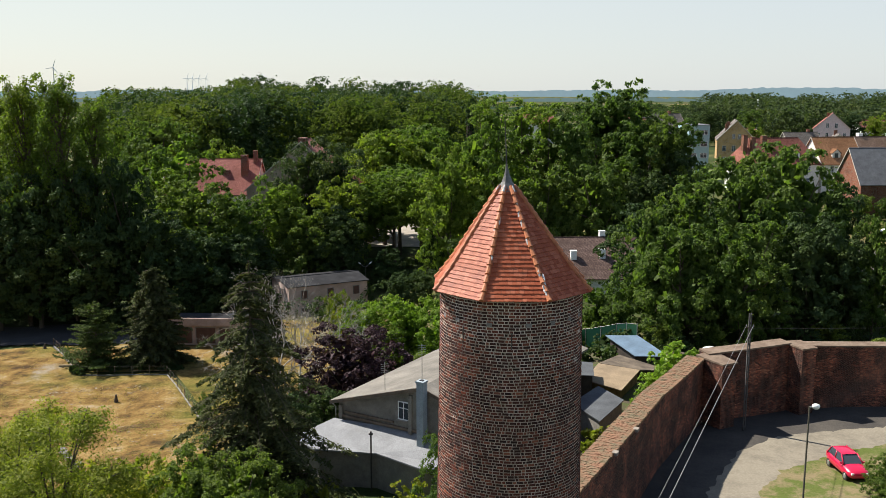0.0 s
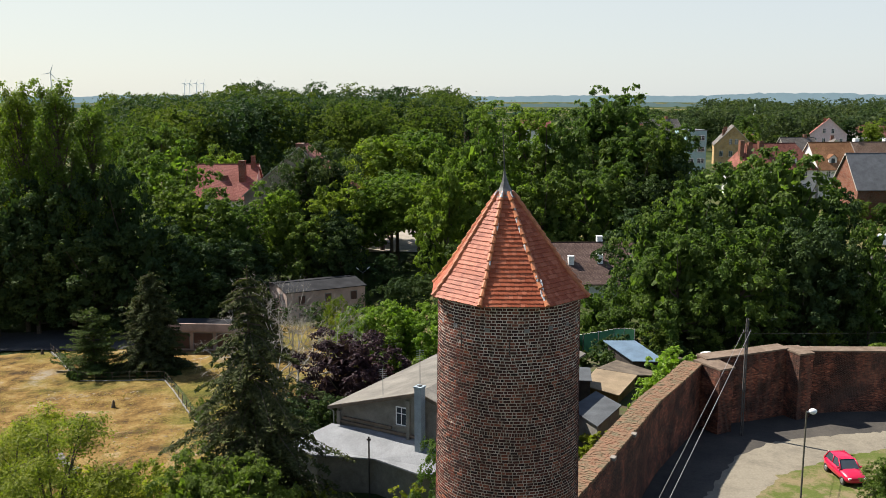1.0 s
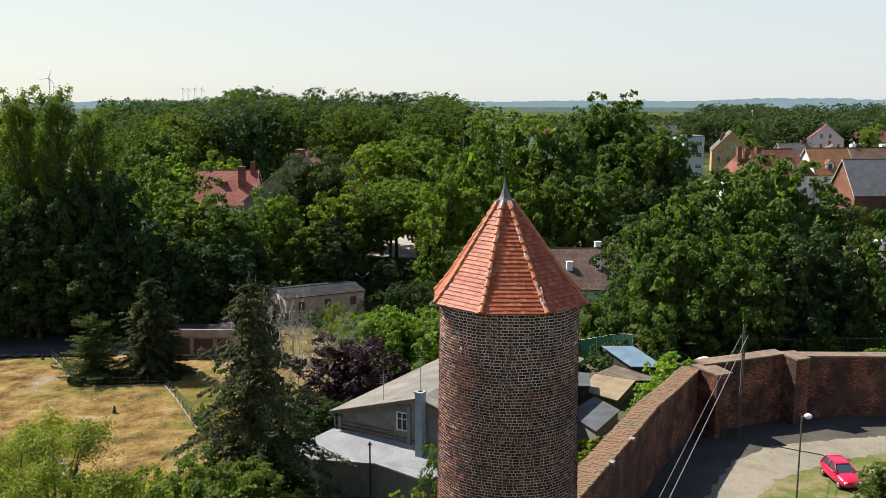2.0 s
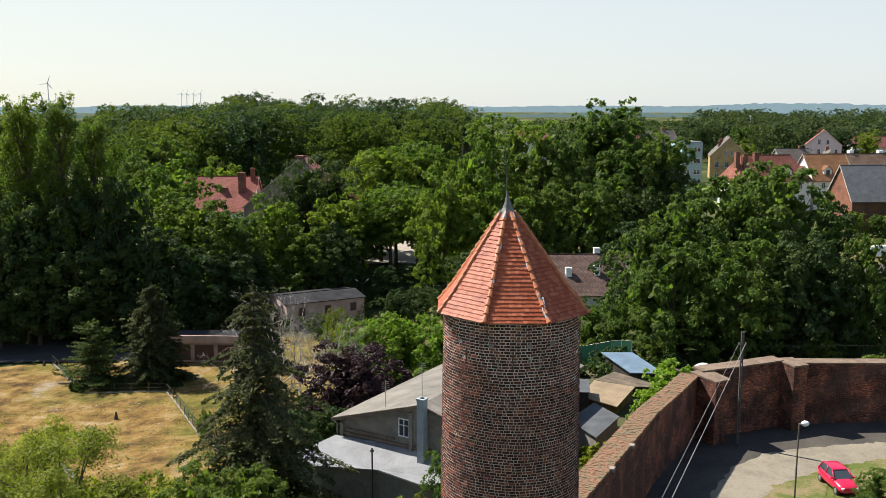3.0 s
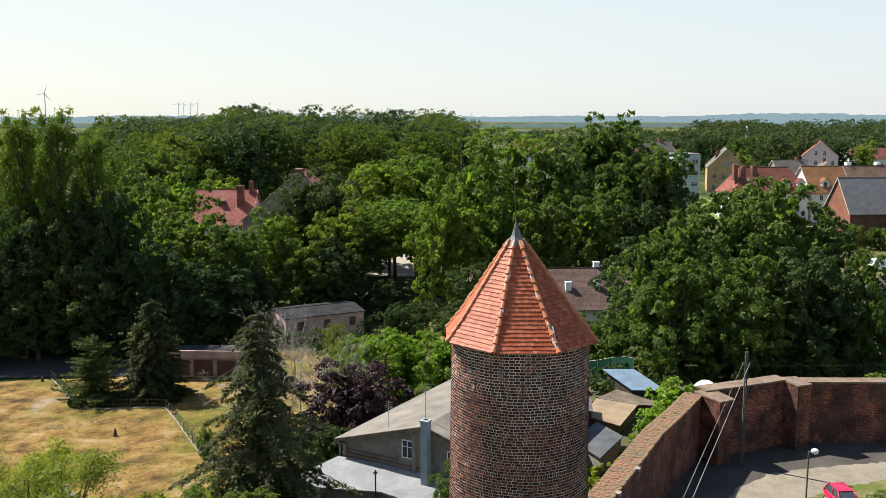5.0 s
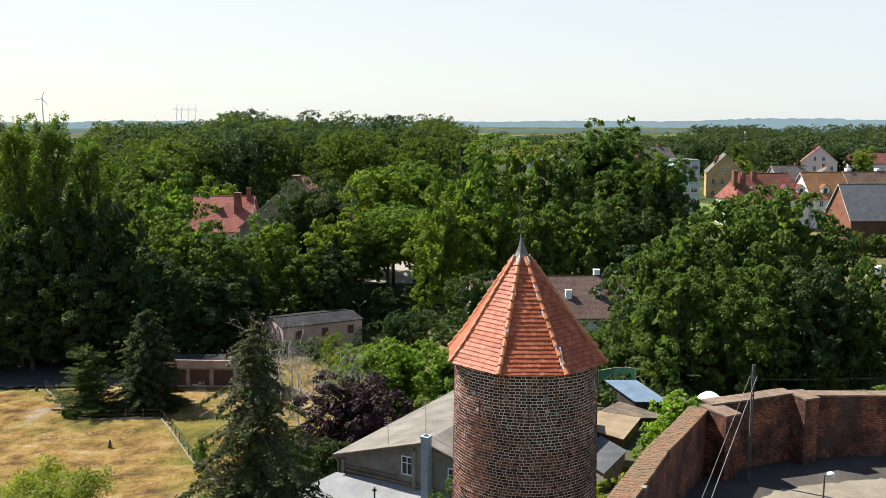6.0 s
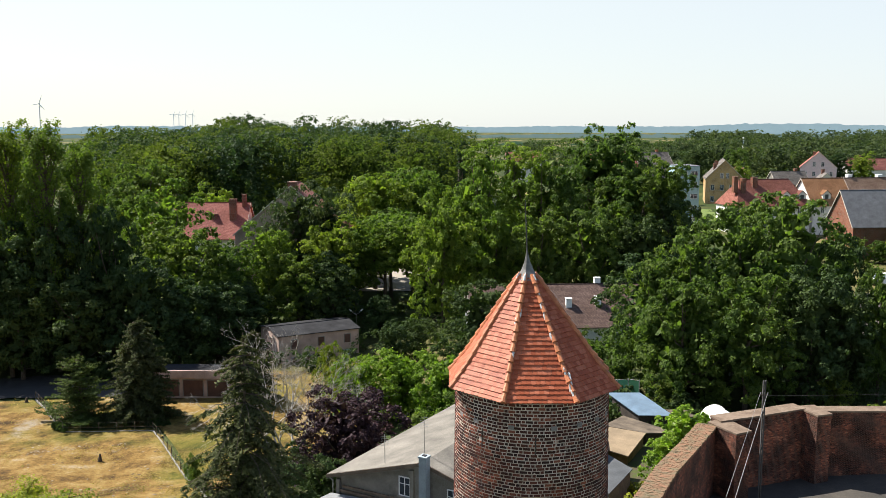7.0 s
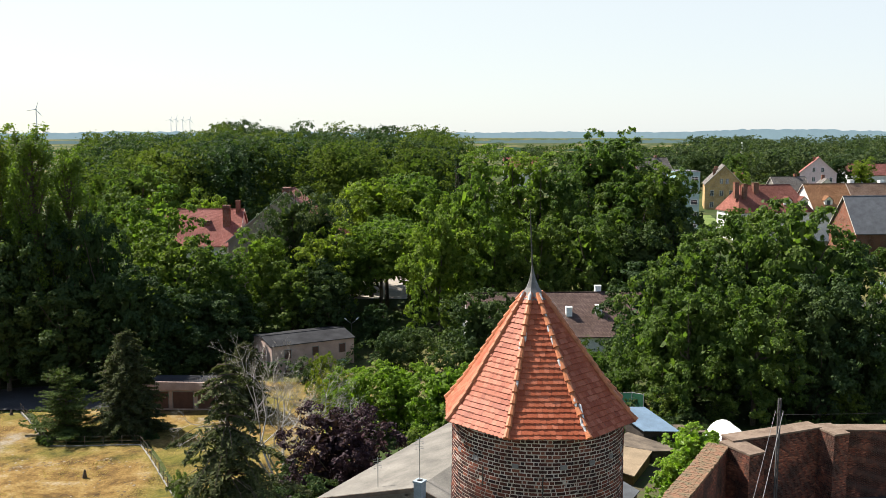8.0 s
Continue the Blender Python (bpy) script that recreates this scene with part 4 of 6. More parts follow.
# ---- houses ----
def window(parent, m, w, h, bars=1, frame_mat=None, label=""):
    """A window on a wall: m carries x along the wall, z up, -y outwards."""
    f = bmesh.new()
    t = 0.07
    for x0, x1, z0, z1 in ((-w / 2, w / 2, 0, t), (-w / 2, w / 2, h - t, h), (-w / 2, -w / 2 + t, t, h - t), (w / 2 - t, w / 2, t, h - t)):
        box(f, x0, x1, -0.07, 0.02, z0, z1, m)
    for i in range(bars):
        c = -w / 2 + w * (i + 1) / (bars + 1)
        box(f, c - 0.03, c + 0.03, -0.06, 0.013, t, h - t, m)
    box(f, -w / 2 + t, w / 2 - t, -0.055, 0.02, h * 0.62, h * 0.62 + 0.05, m)
    root = part("window", f, frame_mat or M_WHITE, parent, label)
    g = bmesh.new()
    box(g, -w / 2 + 0.05, w / 2 - 0.05, -0.03, 0.01, 0.05, h - 0.05, m)
    part("pane", g, M_GLASS, root)
    s = bmesh.new()
    box(s, -w / 2 - 0.08, w / 2 + 0.08, -0.14, 0.02, -0.08, -0.005, m)
    part("sill", s, M_CONCRETE, root)
    return root


def house(name, x, y, turn, w, d, eave, rise, wall_mat, roof_mat, label, base=None, hip=0.0, over=0.4, rows=(), chimneys=(), category="house", thick=0.18):
    """A gabled house: w along its ridge (its x), d across; eave and base are heights above sea, rise is the ridge above the eave.
    rows: side, height above the base, width, height, list of places along it."""
    base = land(x, y) - 0.5 if base is None else base
    root = empty(name, x, y, base, turn)
    tagged(root, label, category)
    h = eave - base
    bm = bmesh.new()
    hx, hy = w / 2, d / 2
    lo = [bm.verts.new(v) for v in ((-hx, -hy, 0), (hx, -hy, 0), (hx, hy, 0), (-hx, hy, 0))]
    up = [bm.verts.new(v) for v in ((-hx, -hy, h), (hx, -hy, h), (hx, hy, h), (-hx, hy, h))]
    bm.faces.new(lo[::-1])
    bm.faces.new((lo[0], lo[1], up[1], up[0]))
    bm.faces.new((lo[2], lo[3], up[3], up[2]))
    if hip > 0 or rise < 0.05:
        bm.faces.new((lo[1], lo[2], up[2], up[1]))
        bm.faces.new((lo[3], lo[0], up[0], up[3]))
        bm.faces.new(up)
    else:
        g1, g2 = bm.verts.new((hx, 0, h + rise)), bm.verts.new((-hx, 0, h + rise))
        bm.faces.new((lo[1], lo[2], up[2], g1, up[1]))
        bm.faces.new((lo[3], lo[0], up[0], g2, up[3]))
        bm.faces.new((up[0], up[1], g1, g2))
        bm.faces.new((up[2], up[3], g2, g1))
    metre_uv(part("wall", bm, wall_mat, root))
    rf = bmesh.new()
    k = rise / hy
    ex, ey, ez, rx = hx + over, hy + over, h - k * over + thick, hx + over - hip
    rz = h + rise + thick
    slab(rf, [(-ex, -ey, ez), (ex, -ey, ez), (rx, 0, rz), (-rx, 0, rz)], thick)
    slab(rf, [(ex, ey, ez), (-ex, ey, ez), (-rx, 0, rz), (rx, 0, rz)], thick)
    if hip > 0:
        slab(rf, [(ex, -ey, ez), (ex, ey, ez), (rx, 0, rz)], thick)
        slab(rf, [(-ex, ey, ez), (-ex, -ey, ez), (-rx, 0, rz)], thick)
    roof = metre_uv(part("roof", rf, roof_mat, root))
    if rise > 0.5:
        rt = bmesh.new()
        tube(rt, [(-rx, 0, rz), (rx, 0, rz)], [0.11, 0.11], 6)
        part("ridge", rt, roof_mat, roof)
    if rise > 2 and hip == 0:
        for sx in (-1, 1):
            for sy in (-1, 1):
                vb = bmesh.new()
                x0, x1 = sorted((sx * (ex + 0.01), sx * (ex + 0.07)))
                slab(vb, [(x0, sy * ey, ez + 0.03), (x1, sy * ey, ez + 0.03), (x1, 0, rz + 0.03), (x0, 0, rz + 0.03)][::sy], 0.3)
                part("verge_board", vb, M_VERGE, roof, "pale verge board")
    for cx, cy, cw, ch, mat in chimneys:
        c = bmesh.new()
        zc = h + rise * (1 - abs(cy) / hy)
        box(c, cx - cw / 2, cx + cw / 2, cy - cw / 2, cy + cw / 2, zc - 0.8, zc + ch)
        box(c, cx - cw / 2 - 0.06, cx + cw / 2 + 0.06, cy - cw / 2 - 0.06, cy + cw / 2 + 0.06, zc + ch, zc + ch + 0.12)
        metre_uv(part("chimney", c, mat, root))
    for side, z, ww, wh, places in rows:
        r = {"front": 0, "right": 90, "back": 180, "left": 270}[side]
        off = hy if side in ("front", "back") else hx
        for p in places:
            window(root, pose(0, 0, 0, 0, 0, r) @ pose(p, -off, z), ww, wh)
    return root


house("outbuilding", -23.2, 164.9, 28, 14.8, 10, -7.5, 0.7, M_RENDER_PINK, M_FELT_DARK, "two-storey pinkish rendered outbuilding with dark windows", base=-14.2, over=0.25, thick=0.14)
house("red_roofed_hall", -54, 214, 0, 21, 15, 3.4, 7.2, M_RENDER_WHITE, M_RED_TILE, "large old building with a red tiled roof", base=-11, chimneys=((7.6, -3.2, 1.5, 4.2, M_BRICK_RED), (9.6, -0.6, 0.9, 2.6, M_BRICK_RED), (3.2, -3.0, 1.4, 0.6, M_BRICK_RED)))
house("red_roofed_wing", -32.2, 211, 90, 14, 25, 4.6, 10.6, M_RENDER_PINK, M_RED_TILE, "tall gabled wing with a red tiled roof", base=-11, chimneys=((-5.6, 0.0, 1.6, 0.7, M_BRICK_RED), (-3.4, 0.0, 1.6, 0.7, M_BRICK_RED)))
house("brown_roofed_house", 20.8, 162.5, 3, 31, 17, -5.1, 5.6, M_RENDER_WHITE, M_BROWN_TILE, "long low house with a brown tiled roof", base=-9.5,
      chimneys=((7.2, 0.6, 1.0, 1.5, M_WHITE), (6.3, -4.2, 1.0, 1.4, M_WHITE), (1.2, -4.4, 1.0, 1.3, M_WHITE)))
house("blue_apartment_block", 78.9, 297, 3, 6.6, 12, 15.6, 0.02, M_RENDER_BLUE, M_FELT, "pale blue rendered apartment block", base=-3.4, over=0.1,
      rows=tuple(("front", z, 2.2, 1.5, (-1.7, 1.6)) for z in (1.6, 5.2, 8.8, 12.4, 16.0)))
house("yellow_brick_house", 129, 415, 76, 22, 16, 5.0, 8.2, M_YELLOW_BRICK, M_GREY_TILE, "yellow brick house with a grey gabled roof", base=-7,
      rows=(("left", 2.0, 1.6, 2.4, (-5, 0, 5)), ("left", 7.0, 1.6, 2.4, (-5, -1, 3)), ("left", 12.3, 1.3, 2.2, (-1.2, 1.2))), chimneys=((2, 3, 1.5, 2.2, M_BRICK_RED), (-6, 4, 1.3, 2.4, M_BRICK_RED)))
house("pink_gabled_house", 194, 468, 68, 18, 17, 7.5, 7.5, M_PINK, M_RED_TILE, "pale pink gabled house with a red roof", base=-5,
      rows=(("left", 3.4, 1.4, 2.2, (-6, -2, 2, 6)), ("left", 8.2, 1.4, 2.2, (-6, -2, 2, 6)), ("left", 13.0, 1.4, 2.2, (-2, 2))), chimneys=((0, 2, 1.3, 1.8, M_BRICK_RED),))
terraces = [house("red_roofed_terrace", 96.6, 274, 10, 23, 13, 5.4, 7.0, M_RENDER_WHITE, M_TERRACE_TILE, "terraced house with a red tiled roof", base=-4,
      hip=4.0, rows=(("front", 3.4, 1.2, 1.7, (-10, -7, -4, -1, 2, 5, 8)), ("front", 6.8, 1.2, 1.7, (-10, -7, -4, -1, 2, 5, 8))), chimneys=((-10.5, -2.5, 1.3, 3.8, M_BRICK_RED), (-8.2, -3.0, 1.3, 3.8, M_BRICK_RED), (-4, -1.5, 1.5, 2.4, M_BRICK_RED)))]
terraces.append(house("orange_roofed_terrace", 116, 278, 10, 14, 13, 5.2, 7.3, M_RENDER_WHITE, M_ORANGE_TILE, "terraced house with an orange tiled roof", base=-4, rows=(("front", 6.8, 1.2, 1.7, (-4, 0, 4)),)))
terraces.append(house("brown_roofed_terrace", 130.8, 280.5, 10, 16, 13, 5.2, 7.3, M_RENDER_WHITE, M_WEATHERED_TILE, "terraced house with a weathered brown tiled roof", base=-4, rows=(("front", 6.8, 1.2, 1.7, (-4, 0, 4)),), chimneys=((-6, 1, 1.4, 2.2, M_WHITE), (4, 1, 1.4, 2.0, M_WHITE))))
house("slate_roofed_hall", 110.6, 238, 3, 14, 14, 3.3, 8.4, M_BRICK_RED, M_FELT, "brick hall with a dark sheet roof", base=-5, chimneys=((-4.5, 2.0, 2.2, 2.0, M_DARK),))
for i, (x, y, turn, w, d, eave, rise, wm, rm, label) in enumerate((
        (92, 470, 20, 20, 12, 6, 6, M_RENDER_PINK, M_RED_TILE, "distant pinkish house with a red roof"),
        (112, 492, 15, 24, 13, 8, 6, M_RENDER_GREY, M_GREY_TILE, "distant grey town house with a long roof"),
        (104, 545, 5, 30, 13, 6, 6, M_RENDER_WHITE, M_RED_TILE, "distant row of houses with red roofs"),
        (150, 470, -10, 12, 10, 2, 5, M_RENDER_WHITE, M_RED_TILE, "small white house with a red roof"),
        (160, 420, 8, 16, 11, 2, 5.5, M_RENDER_GREY, M_GREY_TILE, "grey rendered house with a grey roof"),
        (172, 408, 75, 12, 10, 3, 4.5, M_RENDER_WHITE, M_GREY_TILE, "white rendered house with a grey roof"),
        (236, 520, 20, 18, 12, 4, 6, M_RENDER_WHITE, M_RED_TILE, "distant house with a red tiled roof"),
        (262, 540, 10, 22, 12, 3, 6, M_RENDER_WHITE, M_RED_TILE, "distant house with a red tiled roof"),
        (285, 600, 0, 22, 12, 3, 6, M_PINK, M_BROWN_TILE, "distant house with a brown tiled roof"),
        (60, 640, 0, 24, 12, 4, 6, M_RENDER_WHITE, M_RED_TILE, "distant house with a red tiled roof"),
        (-120, 700, 0, 30, 14, -2, 5, M_RENDER_WHITE, M_GREY_TILE, "distant farm building in the fields"))):
    house("town_house", x, y, turn, w, d, eave, rise, wm, rm, label, rows=(("front", 3.0, 1.2, 1.6, (-w / 4, w / 4)), ("front", 6.0, 1.2, 1.6, (-w / 4, w / 4))), chimneys=((w / 4, 0.5, 1.3, 1.8, M_BRICK_RED),))


def dormer(parent, m, w, h, deep, wall_mat, roof_mat):
    """A gabled dormer: its front at the origin of m, running back into the roof."""
    bm = bmesh.new()
    vs = [bm.verts.new(v) for y in (0.0, deep) for v in ((-w / 2, y, -0.4), (w / 2, y, -0.4), (w / 2, y, h * 0.6), (0, y, h), (-w / 2, y, h * 0.6))]
    bm.faces.new(vs[:5])
    for i in range(5):
        bm.faces.new((vs[i], vs[5 + i], vs[5 + (i + 1) % 5], vs[(i + 1) % 5]))
    bmesh.ops.transform(bm, matrix=m, verts=bm.verts[:])
    bmesh.ops.recalc_face_normals(bm, faces=bm.faces[:])
    d = part("dormer", bm, wall_mat, parent)
    rf = bmesh.new()
    for s in (-1, 1):
        cs = [(s * (w / 2 + 0.25), -0.25, h * 0.6 - 0.16), (0, -0.25, h + 0.04), (0, deep, h + 0.04), (s * (w / 2 + 0.25), deep, h * 0.6 - 0.16)]
        slab(rf, cs if s < 0 else cs[::-1], 0.1)
    bmesh.ops.transform(rf, matrix=m, verts=rf.verts[:])
    part("dormer_roof", rf, roof_mat, d)
    g = bmesh.new()
    box(g, -w * 0.22, w * 0.22, -0.03, 0.0, 0.1, h * 0.55, m)
    part("dormer_pane", g, M_GLASS, d)


for ob, xs, mat in ((terraces[0], (4.5, 9.5), M_TERRACE_TILE), (terraces[1], (-2.0,), M_ORANGE_TILE), (terraces[2], (-4.0, 3.5), M_GREY_TILE)):
    for dx in xs:
        dormer(ob, pose(dx, -5.2, 10.6), 2.6, 2.8, 4.5, M_RENDER_WHITE, mat)
house("timber_framed_house", 112, 197, -8, 22, 12, 1.6, 4.0, M_RENDER_WHITE, M_BROWN_TILE, "low house with a brown roof and outbuildings", base=-6)
house("garden_shed", 90, 150, -12, 16, 9, 0.2, 1.2, M_RENDER_GREY, M_FELT, "low shed with a dark felt roof", base=-4, category="shed")

# openings of the outbuilding: brown shutters below and above, a pale blue door
out = bpy.data.objects["outbuilding"]


def shutter(parent, m, w, h, mat, name, label):
    """A closed leaf in its reveal, with a surround."""
    bm = bmesh.new()
    box(bm, -w / 2, w / 2, -0.03, 0.05, 0, h, m)
    ob = part(name, bm, mat, parent, label)
    fr = bmesh.new()
    for x0, x1, z0, z1 in ((-w / 2 - 0.1, w / 2 + 0.1, h, h + 0.1), (-w / 2 - 0.1, -w / 2, 0, h), (w / 2, w / 2 + 0.1, 0, h)):
        box(fr, x0, x1, -0.08, 0.05, z0, z1, m)
    part("surround", fr, M_CONCRETE, ob)


for px in (-4.6, 0.3, 5.2):
    shutter(out, pose(px, -5.0, 4.4), 1.1, 1.5, M_DOOR_BROWN, "shutter", "closed brown window shutter")
for px in (-4.6, -2.0, 0.3):
    shutter(out, pose(px, -5.0, 1.2), 1.1, 1.6, M_DOOR_BROWN, "shutter", "closed brown window shutter")
shutter(out, pose(5.3, -5.0, 0.5), 2.0, 2.6, M_RENDER_BLUE, "loading_door", "pale blue loading door")
shutter(out, pose(0, 0, 0, 0, 0, 270) @ pose(1.0, -7.4, 4.4), 1.0, 1.4, M_DOOR_BROWN, "shutter", "closed brown window shutter")

garages = house("garage_row", -37.1, 142.2, -3, 11.7, 6.5, -9.4, 0.02, M_RENDER_PINK, M_FELT_DARK, "row of flat-roofed garages with brown doors", base=-13.1, over=0.3, category="garage")
bm = bmesh.new()
box(bm, -6.05, 6.05, -3.62, -3.38, 3.62, 4.8)
part("parapet", bm, M_RENDER_PINK, garages, "pale rendered parapet over the doors")
for px in (-3.7, 0.0, 3.7):
    shutter(garages, pose(px, -3.25, 0.75), 3.0, 2.5, M_DOOR_BROWN, "garage_door", "brown double garage door")

# ---- the grey house below the tower ----
def grey_house():
    """Local x runs back along the ridge from the gable at -9.5; the roof is longer on the left (+y) than on the right."""
    root = empty("grey_house", 3.62, 72.6, -2.1, 60)
    tagged(root, "grey rendered house with a low sheet roof", "house")
    k, top, yl, yr, x0, x1 = 0.296, 7.72, 7.6, -4.3, -9.5, 9.5
    bm = bmesh.new()
    prof = [(yr, 0), (yl, 0), (yl, top - k * yl), (0, top), (yr, top + k * yr)]
    a, b = [[bm.verts.new((x, y, z)) for y, z in prof] for x in (x0, x1)]
    bm.faces.new(a)
    bm.faces.new(b[::-1])
    for i in range(5):
        j = (i + 1) % 5
        bm.faces.new((a[i], b[i], b[j], a[j]))
    bmesh.ops.recalc_face_normals(bm, faces=bm.faces[:])
    part("wall", bm, M_RENDER_GREY, root)
    bm = bmesh.new()
    e, t = 0.5, 0.16
    slab(bm, [(x0 - e, yl + e, top - k * (yl + e) + t), (x0 - e, 0, top + t), (x1 + e, 0, top + t), (x1 + e, yl + e, top - k * (yl + e) + t)], t)
    slab(bm, [(x0 - e, 0, top + t), (x0 - e, yr - e, top + k * (yr - e) + t), (x1 + e, yr - e, top + k * (yr - e) + t), (x1 + e, 0, top + t)], t)
    bmesh.ops.recalc_face_normals(bm, faces=bm.faces[:])
    part("roof", bm, M_FELT_TAN, root, "weathered sheet roof")
    for p, z, w, h in ((-1.75, 4.95, 0.95, 1.4), (2.1, 4.75, 0.95, 1.4)):
        window(root, pose(0, 0, 0, 0, 0, 270) @ pose(p, -9.5, z), w, h)
    return root


grey = grey_house()
bm = bmesh.new()
for y0, y1 in ((2.6, 7.0),):
    box(bm, -9.62, -9.5, y0, y1, 4.55, 4.72)
box(bm, -9.66, -9.5, -4.3, 7.6, 4.2, 4.4)
part("timber_band", bm, M_WOOD, grey)
for side, y0, y1 in ((1, 0.0, 8.1), (-1, 0.0, -4.8)):
    bm = bmesh.new()
    z0, z1 = 7.72 + 0.16, 7.72 - 0.296 * abs(y1) + 0.16
    vs = [bm.verts.new(v) for v in ((-10.05, y0, z0 - 0.28), (-9.97, y0, z0 - 0.28), (-9.97, y0, z0 - 0.02), (-10.05, y0, z0 - 0.02), (-10.05, y1, z1 - 0.28), (-9.97, y1, z1 - 0.28), (-9.97, y1, z1 - 0.02), (-10.05, y1, z1 - 0.02))]
    for f in ((0, 1, 2, 3), (7, 6, 5, 4), (0, 4, 5, 1), (1, 5, 6, 2), (2, 6, 7, 3), (3, 7, 4, 0)):
        bm.faces.new([vs[i] for i in f])
    bmesh.ops.recalc_face_normals(bm, faces=bm.faces[:])
    part("bargeboard", bm, M_WOOD, grey, "weathered grey board along the gable")
for y0 in (7.35, 1.1, -4.1):
    bm = bmesh.new()
    box(bm, -9.72, -9.5, y0 - 0.14, y0 + 0.14, 0.0, 7.3 - 0.296 * abs(y0))
    part("pilaster", bm, M_RENDER_GREY, grey)
bm = bmesh.new()
tube(bm, [(-9.9, 7.95, 5.25), (-9.75, 7.75, 5.0), (-9.75, 7.75, 0.2)], [0.06, 0.06, 0.06], 6)
part("downpipe", bm, M_STEEL, grey, "grey metal downpipe")
bm = bmesh.new()
box(bm, -10.65, -10.08, -0.62, -0.06, 0, 8.4)
box(bm, -10.7, -10.03, -0.67, -0.01, 8.4, 8.52)
part("chimney", bm, M_CHIM, grey, "pale rendered chimney stack against the gable")
bm = bmesh.new()
box(bm, -10.49, -10.24, -0.47, -0.22, 8.52, 8.58)
part("flue_opening", bm, M_DARK, grey)


def annex():
    root = new("annex")
    tagged(root, "low grey annex with a pale sheet hip roof", "building")
    w0, w1, w2 = (-8.1, 67.9, 2.01), (-1.8, 65, 2.08), (1.98, 62.4, 2.04)
    l, m, c, r, r2 = (-11.1, 66.4, 1.02), (-9.1, 64.2, 1.03), (-4.51, 63.4, 1.04), (-1.03, 60.6, 1.01), (1.17, 61, 1.2)
    bm = bmesh.new()
    slab(bm, [w0, l, m, c, w1], 0.12)
    slab(bm, [w1, c, r, r2, w2], 0.12)
    part("roof", bm, M_FELT_PALE, root, "pale grey sheet roof")
    bm = bmesh.new()
    plan = [(-8.3, 68), (-10.5, 66.4), (-8.8, 64.6), (-4.51, 63.8), (-1.13, 61.1), (1.17, 61.4), (1.98, 62.6), (-1.8, 65.2)]
    lo = [bm.verts.new((x, y, land(x, y) - 0.6)) for x, y in plan]
    hi = [bm.verts.new((x, y, 1.0)) for x, y in plan]
    for i in range(len(plan)):
        j = (i + 1) % len(plan)
        bm.faces.new((lo[i], lo[j], hi[j], hi[i]))
    part("wall", bm, M_RENDER_GREY, root)
    bm = bmesh.new()
    tube(bm, [(-4.9, 63.35, -1.9), (-4.9, 63.35, 2.7)], [0.06, 0.06], 6)
    box(bm, -5.05, -4.75, 63.28, 63.42, 2.45, 2.55)
    part("vent_pipe", bm, M_DARK, root, "black vent pipe")


annex()


def antenna(x, y, z, h):
    root = empty("roof_antenna", x, y, z)
    tagged(root, "thin aerial mast with short cross bars on the roof", "antenna", "roof antennas")
    bm = bmesh.new()
    tube(bm, [(0, 0, -0.4), (0, 0, h)], [0.03, 0.025], 5)
    part("mast", bm, M_STEEL, root)
    for i in range(5):
        bm = bmesh.new()
        zz = h - 0.12 - i * 0.16
        tube(bm, [(-0.28, -0.1, zz), (0.28, 0.1, zz)], [0.012, 0.012], 4)
        part("crossbar", bm, M_STEEL, root)


antenna(-1.3, 65.2, 5.6, 3.0)
antenna(-4.1, 66.7, 4.55, 2.2)


# ---- sheds behind the wall ----
def shed(label, corners, wall_mat, roof_mat, floor, thick=0.08, inset=0.25, name="garden_shed"):
    root = new(name)
    tagged(root, label, "shed")
    bm = bmesh.new()
    slab(bm, corners, thick)
    bmesh.ops.recalc_face_normals(bm, faces=bm.faces[:])
    part("roof", bm, roof_mat, root)
    c = sum((Vector(p) for p in corners), Vector()) / len(corners)
    bm = bmesh.new()
    ring = [Vector(p).lerp(c, inset / 3) for p in corners]
    lo, hi = [bm.verts.new((p.x, p.y, floor)) for p in ring], [bm.verts.new((p.x, p.y, p.z - thick - 0.01)) for p in ring]
    for i in range(len(ring)):
        j = (i + 1) % len(ring)
        bm.faces.new((lo[i], lo[j], hi[j], hi[i]))
    part("wall", bm, wall_mat, root)
    return root


M_WOOD_DARK = plain("tarred dark boards", (0.045, 0.036, 0.03), 0.85, 0.4)
M_BOARDS = plain("weathered brown boards", (0.11, 0.085, 0.06), 0.9, 0.5, 0.8, 10)
M_FELT_MID = plain("dark grey felt", (0.07, 0.075, 0.08), 0.8, 0.3, 0.6, 9)
M_OCHRE = plain("ochre boards", (0.16, 0.105, 0.035), 0.8, 0.35)
shed("open timber shed under a blue sheet roof", [(18.19, 101.2, -0.59), (20.43, 95.6, -1.33), (24.03, 95.4, -1.33), (21.79, 101.2, -0.59)], M_WOOD_DARK, M_BLUE, -3.0, inset=0.5)
shed("ochre shed with a tan sheet roof", [(14.91, 86, 0.82), (12.96, 81.7, 0.57), (15.94, 79.6, 0.29), (18.6, 84.6, 0.59)], M_OCHRE, M_TAN, -1.5)
shed("old lean-to with a weathered board roof", [(15.02, 86.2, 0.79), (18.7, 84.7, 0.55), (21.92, 86.4, 0.0), (17.66, 90.2, 0.42)], M_WOOD_DARK, M_BOARDS, -2.0)
shed("low shed with a dark grey felt roof", [(10.65, 73, 1.43), (12.32, 69.2, 1.3), (15.05, 73.8, 1.42), (13.47, 77.2, 1.5)], M_RENDER_GREY, M_FELT_MID, -1.5)
